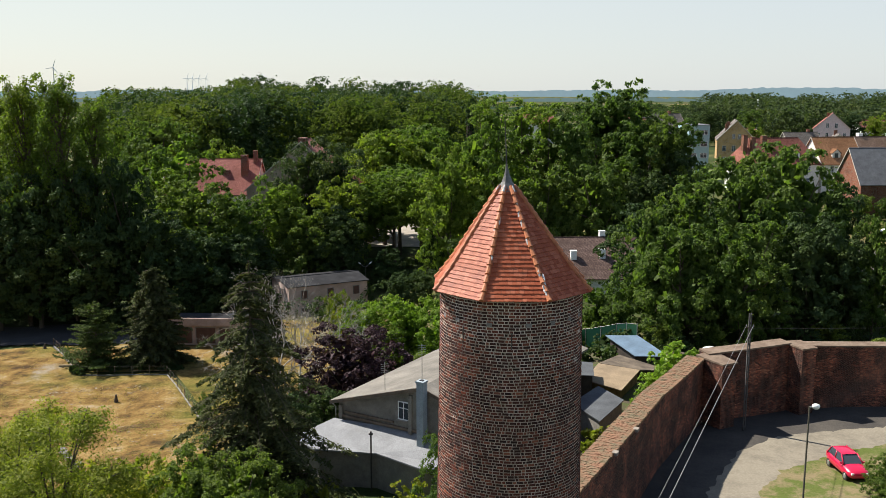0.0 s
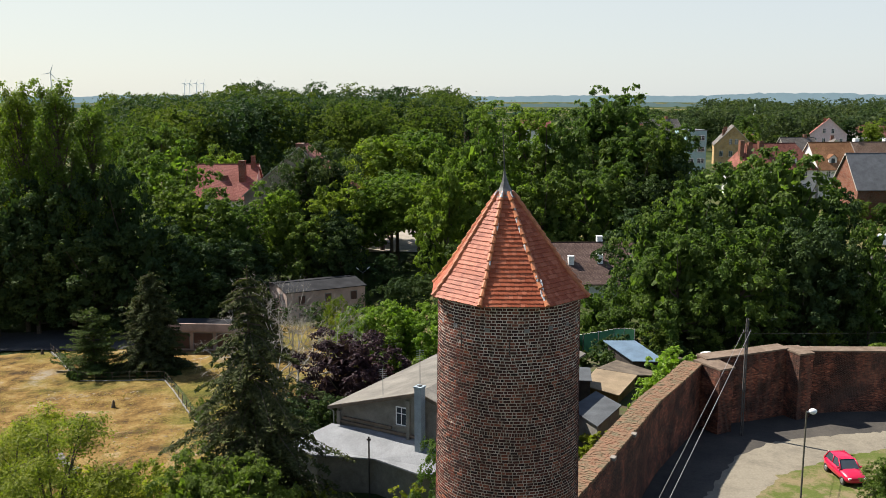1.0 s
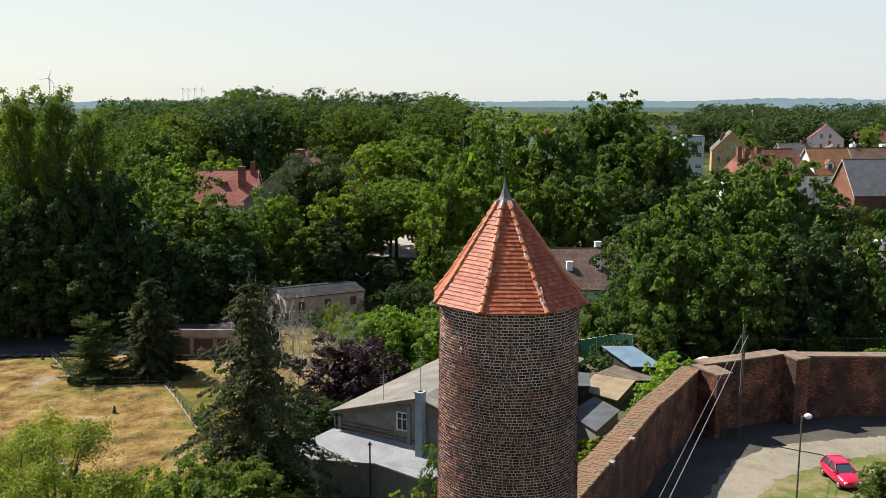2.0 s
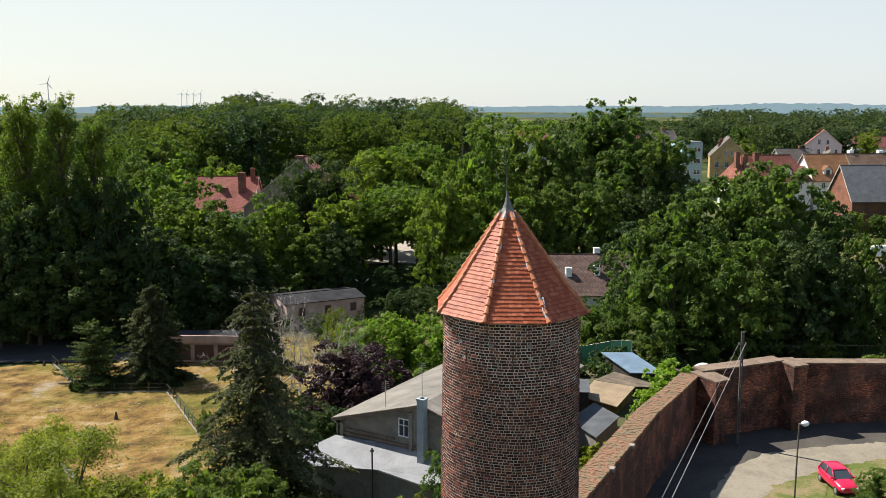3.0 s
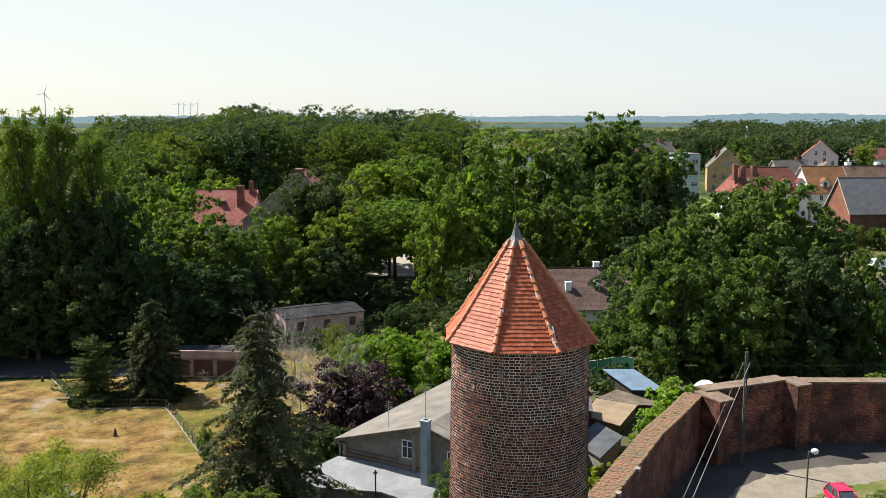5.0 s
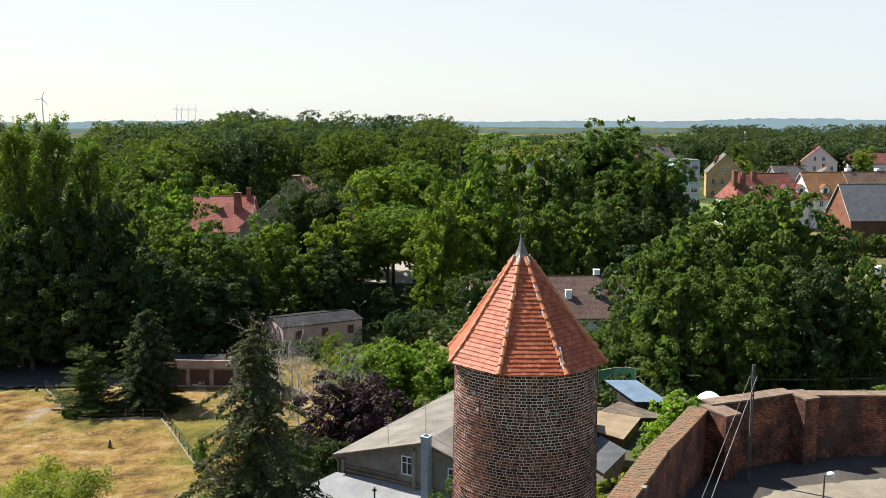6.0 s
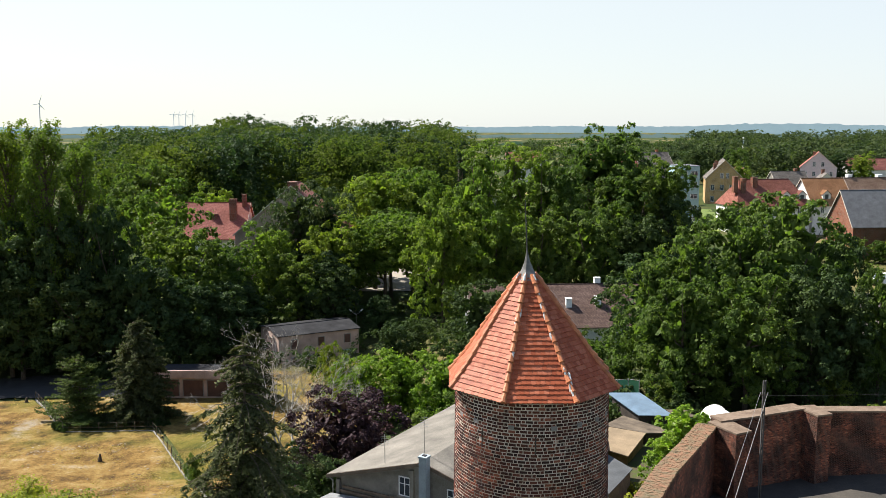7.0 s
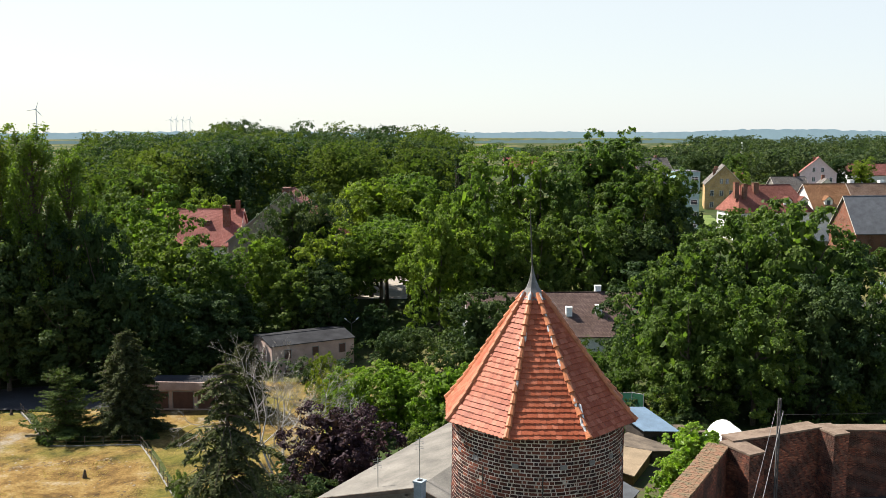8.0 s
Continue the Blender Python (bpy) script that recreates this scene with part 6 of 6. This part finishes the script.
# ---- planting ----
def open_tree(name, seed, height, spread, mat, boughs=17, pads=9, per=150, leaf=0.15):
    """An airy young tree: thin limbs that spread from a short trunk and carry flat pads of leaves with gaps between."""
    rng = np.random.default_rng(seed)
    root = new(name)
    bm = bmesh.new()
    fork = Vector((0, 0, height * 0.22))
    tube(bm, [(0, 0, -0.5), (0.05, 0, height * 0.1), tuple(fork)], [0.16, 0.13, 0.11], 7)
    cs, ns = [], []
    for i in range(boughs):
        a = i * 2.399 + rng.uniform(-0.3, 0.3)
        lift = rng.uniform(0.25, 1.0)
        tip = Vector((math.cos(a) * spread * (1.15 - 0.75 * lift), math.sin(a) * spread * (1.15 - 0.75 * lift), height * (0.35 + 0.65 * lift)))
        bend = fork.lerp(tip, 0.5) + Vector((math.cos(a), math.sin(a), 0)) * 0.25 + Vector((0, 0, 0.12 * height))
        tube(bm, [fork, bend, tip], [0.075, 0.045, 0.012], 5)
        for j in range(pads):
            u = rng.uniform(0.35, 1.03)
            p = (fork.lerp(bend, u * 2) if u < 0.5 else bend.lerp(tip, u * 2 - 1)) + Vector(rng.normal(0, 0.35, 3))
            r = rng.uniform(0.3, 0.62)
            k = int(per * r / 0.45)
            d = rng.normal(0, 1, (k, 3)) * np.array([r, r, r * 0.38])
            d[:, 2] -= 0.25 * (d[:, 0] ** 2 + d[:, 1] ** 2) / r
            cs.append(d + np.array(p))
            ns.append(np.tile([0.0, 0.0, 1.0], (k, 1)) + d / r * 0.35)
            tube(bm, [(fork.lerp(bend, u * 2) if u < 0.5 else bend.lerp(tip, u * 2 - 1)), p], [0.022, 0.008], 3)
    part("trunk", bm, M_BARK, root)
    v, f = leaf_cards(rng, np.concatenate(cs), np.concatenate(ns), leaf, 0.5)
    arrays("crown", v, f, mat, root)
    return root


FINE = (0.17, 0.3)
PROTO["lime_a"] = broadleaf("tree", 1, 20, 7.0, 46, 13500, 0.48, M_LEAF, 0.08, 0.1, FINE)
PROTO["lime_b"] = broadleaf("tree", 2, 20, 7.0, 46, 13500, 0.48, M_LEAF_LIGHT, 0.08, 0.15, FINE)
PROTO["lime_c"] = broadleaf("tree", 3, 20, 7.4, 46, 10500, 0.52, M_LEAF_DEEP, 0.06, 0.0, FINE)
PROTO["tall_a"] = broadleaf("tree", 4, 34, 6.4, 60, 12500, 0.5, M_LEAF_LIGHT, 0.12, -0.1, (0.2, 0.36), 7)
PROTO["tall_b"] = broadleaf("tree", 5, 30, 7.4, 60, 14000, 0.52, M_LEAF, 0.1, -0.1, (0.16, 0.3), 7)
PROTO["slim"] = broadleaf("tree", 17, 36, 1.7, 90, 7000, 0.42, M_LEAF_DEEP, 0.04, -0.1, (0.3, 0.5), 5)
PROTO["avenue"] = broadleaf("tree", 13, 22, 7.0, 60, 11500, 0.53, M_LEAF_LIGHT, 0.4, 0.0, FINE)
PROTO["willow"] = broadleaf("tree", 18, 24, 6.6, 50, 12500, 0.52, M_LEAF_OLIVE, 0.1, 0.1, (0.18, 0.32), 7, 0.5, 0.6)
PROTO["bright"] = broadleaf("tree", 7, 9, 5.0, 36, 12000, 0.32, M_LEAF_BRIGHT, 0.02, 0.0, FINE)
PROTO["purple"] = broadleaf("tree", 8, 9, 4.2, 40, 15000, 0.22, M_LEAF_PURPLE, 0.02, 0.0, FINE)
PROTO["yellow"] = broadleaf("tree", 9, 9, 4.2, 44, 13000, 0.24, M_LEAF_YELLOW, 0.05, 0.0, FINE)
PROTO["ivy"] = broadleaf("bush", 14, 9, 4.6, 40, 9000, 0.42, M_IVY, 0.0, 0.0, FINE)
PROTO["shrub"] = broadleaf("tree", 15, 7, 3.4, 40, 18000, 0.17, M_LEAF, 0.0, 0.0, FINE)


def feathered(name, seed, height, spread, mat, boughs, pads, per, leaf, clear=0.12, rise=0.55, pad=(0.8, 1.5), tall=0.6, shape=0.8):
    """A tall tree whose limbs climb from the trunk and carry loose sprays of leaves, so that light shows between them."""
    rng = np.random.default_rng(seed)
    root = new(name)
    bm = bmesh.new()
    r0 = 0.016 * height + 0.08
    tube(bm, [(0, 0, -0.6), (0.1, 0, height * 0.3), (-0.1, 0.1, height * 0.65), (0, 0, height * 0.93)], [r0, r0 * 0.8, r0 * 0.4, 0.05], 7)
    cs, ns = [], []
    for i in range(boughs):
        u = (i + rng.uniform(0, 1)) / boughs
        z = height * (clear + (1 - clear) * u)
        a = i * 2.399 + rng.uniform(-0.5, 0.5)
        r = spread * math.sin(math.pi * min(1.0, 0.14 + 0.79 * u ** shape)) ** 0.75 * rng.uniform(0.55, 1.12)
        out = Vector((math.cos(a), math.sin(a), 0))
        foot = Vector((0, 0, max(height * clear * 0.6, z - rise * r * rng.uniform(1.2, 2.0))))
        tip = out * r + Vector((0, 0, z + rng.uniform(-0.03, 0.03) * height))
        bend = foot.lerp(tip, 0.55) + out * 0.1 * r - Vector((0, 0, 0.06 * r))
        tube(bm, [foot, bend, tip], [r0 * 0.3, r0 * 0.17, 0.02], 4)
        for j in range(pads):
            t = rng.uniform(0.3, 1.05) ** 0.7
            p = (foot.lerp(bend, t * 2) if t < 0.5 else bend.lerp(tip, t * 2 - 1)) + Vector(np.clip(rng.normal(0, 0.08, 3), -0.13, 0.13)) * spread
            q = rng.uniform(*pad)
            k = int(per * (q / pad[1]) ** 1.5) + 3
            d = rng.normal(0, 1, (k, 3)) + np.array(out) * 0.5 + np.array([0, 0, 0.5])
            d *= rng.uniform(0.45, 0.8, (k, 1)) / np.linalg.norm(d, axis=1)[:, None]
            cs.append(d * np.array([q, q, q * tall]) + np.array(p))
            ns.append(d * 1.4 + np.array([0, 0, 0.45]))
    part("trunk", bm, M_BARK, root)
    v, f = leaf_cards(rng, np.concatenate(cs), np.concatenate(ns), leaf, 0.42)
    arrays("crown", v, f, mat, root)
    return root


PROTO["poplar"] = feathered("tree", 6, 40, 6.4, M_POPLAR, 100, 10, 40, 0.44, 0.04, 1.6, (0.8, 1.5), 1.25, 0.7)
PROTO["airy"] = open_tree("tree", 16, 9.5, 5.0, M_LEAF_YELLOW)
PROTO["elder"] = broadleaf("tree", 10, 7, 3.6, 34, 6500, 0.3, M_LEAF, 0.0, 0.0, FINE)
PROTO["spruce"] = conifer("spruce", 11, 15.5, 6.4, 29, M_NEEDLE, 13, 0.36, 0.3, form=0.72, wild=0.25, dense=17)
PROTO["pine"] = conifer("pine", 19, 9, 4.2, 24, M_PINE, 12, 0.34, -0.12, form=0.5, wild=0.3, dense=12)
PROTO["fir"] = conifer("fir", 12, 15, 5.2, 60, M_NEEDLE, 14, 0.5, 0.12, form=0.46, wild=0.14, dense=11)

# trees by the road, in the park and behind the wall
for pr, x, y, s, up in (("poplar", -74.5, 163, 0.91, 1.16), ("poplar", -66.8, 160, 0.98, 1.08), ("poplar", -63.0, 165, 0.84, 1.14), ("poplar", -82.6, 172, 1.1, 0.89), ("poplar", -74.4, 170, 1.0, 0.95)):
    plant(pr, x, y, s, "tall poplar with upright plumes beside the road", group="trees along the road", stretch=up)
# shade is in the leaf colour; limes at x -100 and -110 are unseen, to shade the road
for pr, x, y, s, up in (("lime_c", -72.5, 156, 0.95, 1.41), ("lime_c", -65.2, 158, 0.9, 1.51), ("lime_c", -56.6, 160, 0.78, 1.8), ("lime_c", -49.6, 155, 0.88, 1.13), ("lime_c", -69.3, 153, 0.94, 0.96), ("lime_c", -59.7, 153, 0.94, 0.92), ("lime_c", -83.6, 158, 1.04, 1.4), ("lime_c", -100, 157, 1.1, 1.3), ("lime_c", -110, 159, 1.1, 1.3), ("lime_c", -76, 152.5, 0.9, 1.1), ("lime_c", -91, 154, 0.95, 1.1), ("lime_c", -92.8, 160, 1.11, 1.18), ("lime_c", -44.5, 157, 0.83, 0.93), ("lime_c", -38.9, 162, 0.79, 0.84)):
    plant(pr, x, y, s, "lime tree by the road with shade put into its leaves", group="trees along the road", stretch=up)
for pr, x, y, s, up in (("lime_b", -54.6, 186, 1.28, 1.1), ("lime_a", -46.2, 170, 1.13, 1.02), ("lime_a", -76.5, 240, 1.29, 1.18), ("lime_b", -56.4, 236, 0.97, 1.21), ("willow", -28.4, 193, 1.12, 1.0), ("willow", -23.2, 195, 1.0, 1.05), ("willow", -32.6, 194.5, 0.78, 1.02), ("lime_a", -38.9, 176, 0.78, 1.15), ("lime_a", -42.0, 177, 0.72, 1.35), ("lime_c", -38.3, 174, 0.6, 1.01), ("lime_b", -33.6, 183, 0.88, 1.15), ("lime_b", -21.8, 184, 0.92, 1.12), ("lime_a", -27.0, 178, 0.84, 0.95), ("lime_a", -20.0, 226, 1.07, 1.06), ("avenue", -14.8, 216, 1.21, 1.0), ("avenue", -5.7, 225, 1.21, 1.03), ("avenue", -10.5, 204, 1.05, 0.86), ("lime_b", 0.8, 176, 0.91, 1.36), ("lime_a", -24.1, 232, 0.9, 1.23), ("lime_c", -37.0, 172, 0.77, 0.71), ("avenue", -16.9, 190, 0.74, 0.87), ("avenue", -11.0, 190, 0.98, 0.93), ("avenue", -5.5, 197, 0.76, 1.11), ("lime_c", -20.1, 176, 0.65, 1.12)):
    plant(pr, x, y, s, "grey-green tree with drooping sprays" if pr == "willow" else "broad lime tree in full summer leaf", group="trees along the road", stretch=up)
for pr, x, y, s, up in (("slim", 5.3, 212, 0.92, 1.17), ("tall_a", 8.8, 190, 0.91, 1.18), ("tall_a", 15.9, 196, 0.89, 1.17), ("tall_a", 21.5, 192, 0.96, 1.05), ("tall_b", 36.9, 200, 1.16, 1.13), ("tall_b", 32.6, 204, 1.0, 1.2), ("tall_b", 41.6, 203, 0.95, 1.2), ("tall_b", 26.2, 188, 0.71, 1.53), ("tall_b", 39.2, 190, 0.91, 1.08), ("tall_b", 48.0, 193, 0.84, 1.2), ("tall_b", 44.6, 190, 0.84, 1.24), ("lime_b", 10.6, 176, 0.95, 1.26), ("lime_a", 18.9, 177, 0.95, 1.15), ("lime_a", 29.3, 180, 1.01, 1.09), ("lime_c", 39.8, 182, 0.96, 1.01), ("lime_c", 47.9, 188, 0.69, 1.62), ("lime_b", 5.4, 184, 0.79, 1.84), ("slim", 17.9, 240, 0.74, 1.35), ("slim", 13.1, 246, 0.69, 1.43)):
    plant(pr, x, y, s, "slim dark poplar in the park" if pr == "slim" else "tall park tree with a dense green crown", group="park trees", stretch=up)
for pr, x, y, s, up in (("lime_a", 25.5, 112, 0.64, 1.4), ("lime_a", 30.6, 114, 0.83, 1.24), ("lime_a", 37.5, 116, 0.9, 1.27), ("lime_a", 44.0, 117, 1.03, 1.19), ("lime_c", 50.4, 118, 0.57, 1.65), ("lime_a", 27.4, 106, 0.65, 1.18), ("lime_a", 34.3, 104, 0.72, 1.15), ("lime_c", 42.3, 106, 0.70, 1.17), ("lime_c", 47.3, 108, 0.52, 1.32)):
    plant(pr, x, y, s, "broad lime tree in full summer leaf", group="trees behind the wall", stretch=up)
plant("lime_a", 50.5, 106.5, 0.42, "narrow leafy tree beside the limes", "tree", stretch=1.95)
for pr, x, y, s in (("lime_c", 58, 116, 0.48), ("lime_a", 63, 120, 0.5), ("lime_c", 69, 127, 0.5), ("lime_c", 55, 134, 0.6), ("lime_c", 36, 128, 0.85), ("lime_c", 28, 124, 0.85)):
    plant(pr, x, y, s, "broad lime tree in full summer leaf", group="trees behind the wall")
for pr, x, y, s in (("lime_b", 122, 220, 1.05), ("lime_b", 110.5, 213, 0.8), ("lime_a", 114, 206, 0.8), ("lime_b", 128, 214, 1.0), ("lime_a", 84, 262, 0.55), ("lime_b", 90, 258, 0.5), ("bright", 106, 400, 1.0), ("lime_b", 150, 455, 0.8), ("lime_c", 205, 470, 1.0), ("lime_b", 222, 480, 1.0), ("lime_a", 168, 520, 1.1), ("lime_c", 152, 540, 1.1)):
    plant(pr, x, y, s, "leafy garden tree between the town houses", group="town trees")
plant("spruce", -12.4, 60, 1.04, "tall dark spruce with drooping boughs", "spruce", stretch=1.1)
plant("fir", -42.1, 130, 0.96, "dense dark conifer beside the fence", "conifer", stretch=1.04)
plant("pine", -50.4, 129, 1.12, "bushy green young pine beside the fence", "conifer")
plant("fir", -27.5, 136, 0.75, "dark conifer behind the bare tree", "conifer")
plant("bright", -10.4, 118, 0.85, "bright green round tree", "tree", stretch=1.1)
plant("bright", -5.0, 117, 0.98, "bright green round tree", "tree")
plant("bright", 1.0, 112, 0.86, "bright green round tree", "tree")
for x, y, k, up in ((-16.3, 135, 0.5, 2.0), (-13.2, 122, 0.63, 1.45)):
    plant("yellow", x, y, k, "small yellowish green tree in the yard", "tree", "small trees in the yard", stretch=up)
# dark limes added here to give the slope by the outbuilding its shade
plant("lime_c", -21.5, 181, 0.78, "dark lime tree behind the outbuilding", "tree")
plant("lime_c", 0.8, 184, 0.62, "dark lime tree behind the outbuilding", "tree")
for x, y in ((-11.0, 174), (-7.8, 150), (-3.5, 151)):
    plant("lime_c", x, y, 0.4, "small dark lime added for the shade behind the outbuilding", "tree", "young limes")
# bushes in darkened leaves put where the ground lies in deep shade
for x, y, k in ((-9.8, 77.5, 0.3), (-12.4, 73, 0.3), (-14.5, 80, 0.26), (-12.6, 86, 0.22), (-14.2, 92, 0.24), (-17.5, 93, 0.22)):
    plant("lime_c", x, y, k, "dark bush standing in for shade beside the grey house", "bush", "dark bushes")
plant("lime_c", 5.5, 128, 0.72, "round dark green tree", "tree")
plant("lime_c", 10.5, 134, 0.6, "round dark green tree", "tree")
plant("purple", -8.4, 84, 1.22, "purple-leaved plum tree beside the grey house", "tree")
plant("purple", -6.8, 88, 0.7, "purple-leaved plum tree beside the grey house", "tree")
plant("airy", -24, 55, 1.15, "yellowish green leafy tree", "tree")
plant("airy", -29, 60, 1.1, "yellowish green leafy tree", "tree")
plant("shrub", -11.8, 53.5, 0.98, "leafy green elder bush", "bush")
plant("shrub", -15.0, 56.5, 0.9, "leafy green elder bush", "bush")
plant("shrub", 1.0, 56.0, 0.66, "leafy green tree against the grey house", "tree", stretch=1.5)
plant("shrub", -27.2, 101.5, 0.32, "slender leafy sapling beside the fence", "bush", stretch=1.7)
plant("shrub", 28.8, 57.2, 0.42, "dark green bush beside the parked car", "bush")
for x, y, s in ((20.6, 79.6, 0.55), (18.4, 76.3, 0.42), (22.4, 82.2, 0.4)):
    plant("ivy", x, y, s, "bright green creeper mound over the wall", "bush", "bushes at the wall")
for x, y, s in ((40.5, 82, 0.75), (45.5, 83, 0.8), (52, 84, 0.8), (36.5, 84, 0.5)):
    plant("elder", x, y, s, "leafy bush growing behind the wall", "bush", "bushes at the wall")
for x, y, s in ((-12.6, 205, 0.3), (-21, 200, 0.8), (-3, 204, 0.8), (-15.5, 190, 0.3), (-8, 190, 0.3), (96, 226, 0.8), (102, 224, 0.9), (90, 228, 0.8), (107, 222, 0.8), (85, 232, 0.9), (112, 221, 0.8), (94, 200, 0.5), (22, 112, 0.8), (25, 103, 0.45), (20, 118, 0.95), (15, 112, 0.7), (31, 104, 0.5), (14, 121, 0.9), (44, 103, 0.6), (-1, 93, 0.8), (4, 96, 0.8), (8, 100, 0.8), (9, 108, 0.8), (3, 104, 0.8)):
    plant("elder", x, y, s, "leafy green shrub among the gardens", "bush", "garden shrubs")


def bare_tree(x, y, h):
    """A dead tree: limbs that fork again and again into fine arching twigs."""
    root = empty("bare_tree", x, y, land(x, y) - 0.2)
    tagged(root, "leafless grey tree with tangled twigs", "tree")
    rng = np.random.default_rng(31)
    bm, twigs = bmesh.new(), bmesh.new()

    def grow(p, d, ln, r, depth):
        q = p + d * ln
        midp = p.lerp(q, 0.5) + Vector(rng.normal(0, 0.06, 3)) * ln
        tube(bm if depth > 2 else twigs, [p, midp, q], [r, r * 0.82, r * 0.62], 5 if depth > 3 else 3)
        if depth == 0:
            return
        for _ in range(3):
            nd = (d + Vector(rng.normal(0, 0.5, 3)) + Vector((0, 0, -0.04 if depth < 3 else 0.08))).normalized()
            grow(q, nd, ln * rng.uniform(0.5, 0.82), r * 0.58, depth - 1)
    for k in range(6):
        a = 2 * math.pi * k / 6 + 0.4
        grow(Vector((0, 0, 0.2)), Vector((0.55 * math.cos(a), 0.55 * math.sin(a), 1)).normalized(), h * 0.27, 0.17, 6)
    tagged(part("branchwork", bm, M_DEADWOOD, root), kind="stuff")
    tagged(part("twig_tangle", twigs, M_DEADWOOD, root, "fine grey twigs"), kind="stuff")


bare_tree(-16.9, 101, 19.0)


def woods(name, places, n, size, mat, label, seed, lumps=14):
    """Many crowns in one mesh."""
    rng = np.random.default_rng(seed)
    V, F, base = [], [], 0
    for x, y, h, r in places:
        pf = puffs(rng, lumps, r, h * 0.85, h * 0.2, 0, (0.3, 0.45) if lumps < 18 else (0.27, 0.43))
        # broad rounded tops, as old trees of a closed wood have
        low, high = pf[:, 2].min(), pf[:, 2].max()
        pf[:, 2] = low + (high - low) * (1 - (1 - (pf[:, 2] - low) / (high - low)) ** 1.9)
        v, f = crown_arrays(rng, pf, n, size, 6)
        V.append(v + np.array([x, y, land(x, y)]))
        F.append(f + base)
        base += len(v)
    return tagged(arrays(name, np.concatenate(V), np.concatenate(F), mat), label, "woods", kind="stuff")


def skyline(u):
    """How far below the eye's level the top of the wood lies, as a slope, along the bearing u = x / y."""
    return float(np.interp(u, (-0.37, -0.335, -0.28, -0.214, -0.164, -0.1, -0.03, 0.03), (0.0105, 0.001, 0.0005, -0.0085, -0.005, -0.002, -0.002, 0.004)))


rng = np.random.default_rng(21)
spots = []
for _ in range(150):
    y = rng.uniform(255, 500)
    u = rng.uniform(-0.365, 0.025)
    top = 27.4 - y * (skyline(u) + 0.034 * (500 - y) / 245 + rng.uniform(0, 0.012))
    spots.append((u * y, y, (top + 3.5 - land(u * y, y)) / 0.98, rng.uniform(9.5, 14.0)))
woods("woodland", spots[::2], 1900, 0.95, M_LEAF_FAR, "wide green deciduous wood behind the town", 22, 20)
woods("woodland", spots[1::2], 1900, 0.95, M_LEAF_DEEP, "darker oaks of the wood behind the town", 26, 20)
spots = []
for k in range(170):
    y = rng.uniform(560, 1000)
    u = rng.uniform(0.27, 0.64) if k < 135 else rng.uniform(0.1, 0.27)
    top = 25.0 - y * ((0.003 if u > 0.27 else 0.014) + 0.02 * (1000 - y) / 440 + rng.uniform(0, 0.011))
    spots.append((u * y, y, (top + 3.5 - land(u * y, y)) / 0.98, rng.uniform(10, 16)))
for _ in range(40):
    y = rng.uniform(300, 540)
    x = rng.uniform(0.62, 0.9) * y
    spots.append((x, y, rng.uniform(15, 22), rng.uniform(6, 9)))
# belt leaves have the haze mixed into their colour
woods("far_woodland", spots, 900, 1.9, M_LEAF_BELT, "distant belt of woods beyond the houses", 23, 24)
spots = []
for _ in range(330):
    y = rng.uniform(620, 2100)
    spots.append((rng.uniform(-0.6, 0.62) * y, y, rng.uniform(7, 13), rng.uniform(7, 13)))
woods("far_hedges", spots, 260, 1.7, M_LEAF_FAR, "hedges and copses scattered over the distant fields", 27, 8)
spots = [(rng.uniform(-62, -38), rng.uniform(76, 89), rng.uniform(0.8, 2.2), rng.uniform(0.7, 1.6)) for _ in range(70)]
spots += [(rng.uniform(-36, -20), rng.uniform(62, 80), rng.uniform(0.8, 2.6), rng.uniform(0.8, 1.8)) for _ in range(60)]
spots += [(rng.uniform(-20, 0), rng.uniform(46, 60), rng.uniform(0.8, 2.2), rng.uniform(0.8, 1.6)) for _ in range(40)]
for _ in range(45):
    y = rng.uniform(52, 78)
    x = rng.uniform(6, 3.5 + (y - 42) * 0.508)
    spots.append((x, y, rng.uniform(0.3, 1.1), rng.uniform(0.5, 1.3)))
woods("undergrowth", spots, 300, 0.22, M_LEAF_YELLOW, "low weeds and brambles along the field edge", 24, 6)
spots = [(rng.uniform(8, 60), rng.uniform(98, 124), rng.uniform(0.8, 2.4), rng.uniform(0.8, 1.8)) for _ in range(80)]
spots += [(rng.uniform(-60, 60), rng.uniform(148, 176), rng.uniform(1.5, 4), rng.uniform(1.5, 3)) for _ in range(110)]
# low weeds inside the fence also stand in for the firs' shade
spots += [(rng.uniform(-53, -38), rng.uniform(126.5, 131), rng.uniform(0.3, 0.9), rng.uniform(0.5, 1.0)) for _ in range(34)]
spots += [(rng.uniform(-52.6, -51), rng.uniform(124, 125.6), rng.uniform(0.5, 1.1), rng.uniform(0.5, 0.8)) for _ in range(4)]
spots += [(rng.uniform(22, 28), rng.uniform(89, 104), rng.uniform(0.3, 1.0), rng.uniform(0.5, 1.1)) for _ in range(30)]
# the shade under the trees is put into the shrubs' dark leaves
woods("shrubbery", spots, 300, 0.34, M_LEAF_DEEP, "green shrubs under the trees, darkened for shade", 25, 6)
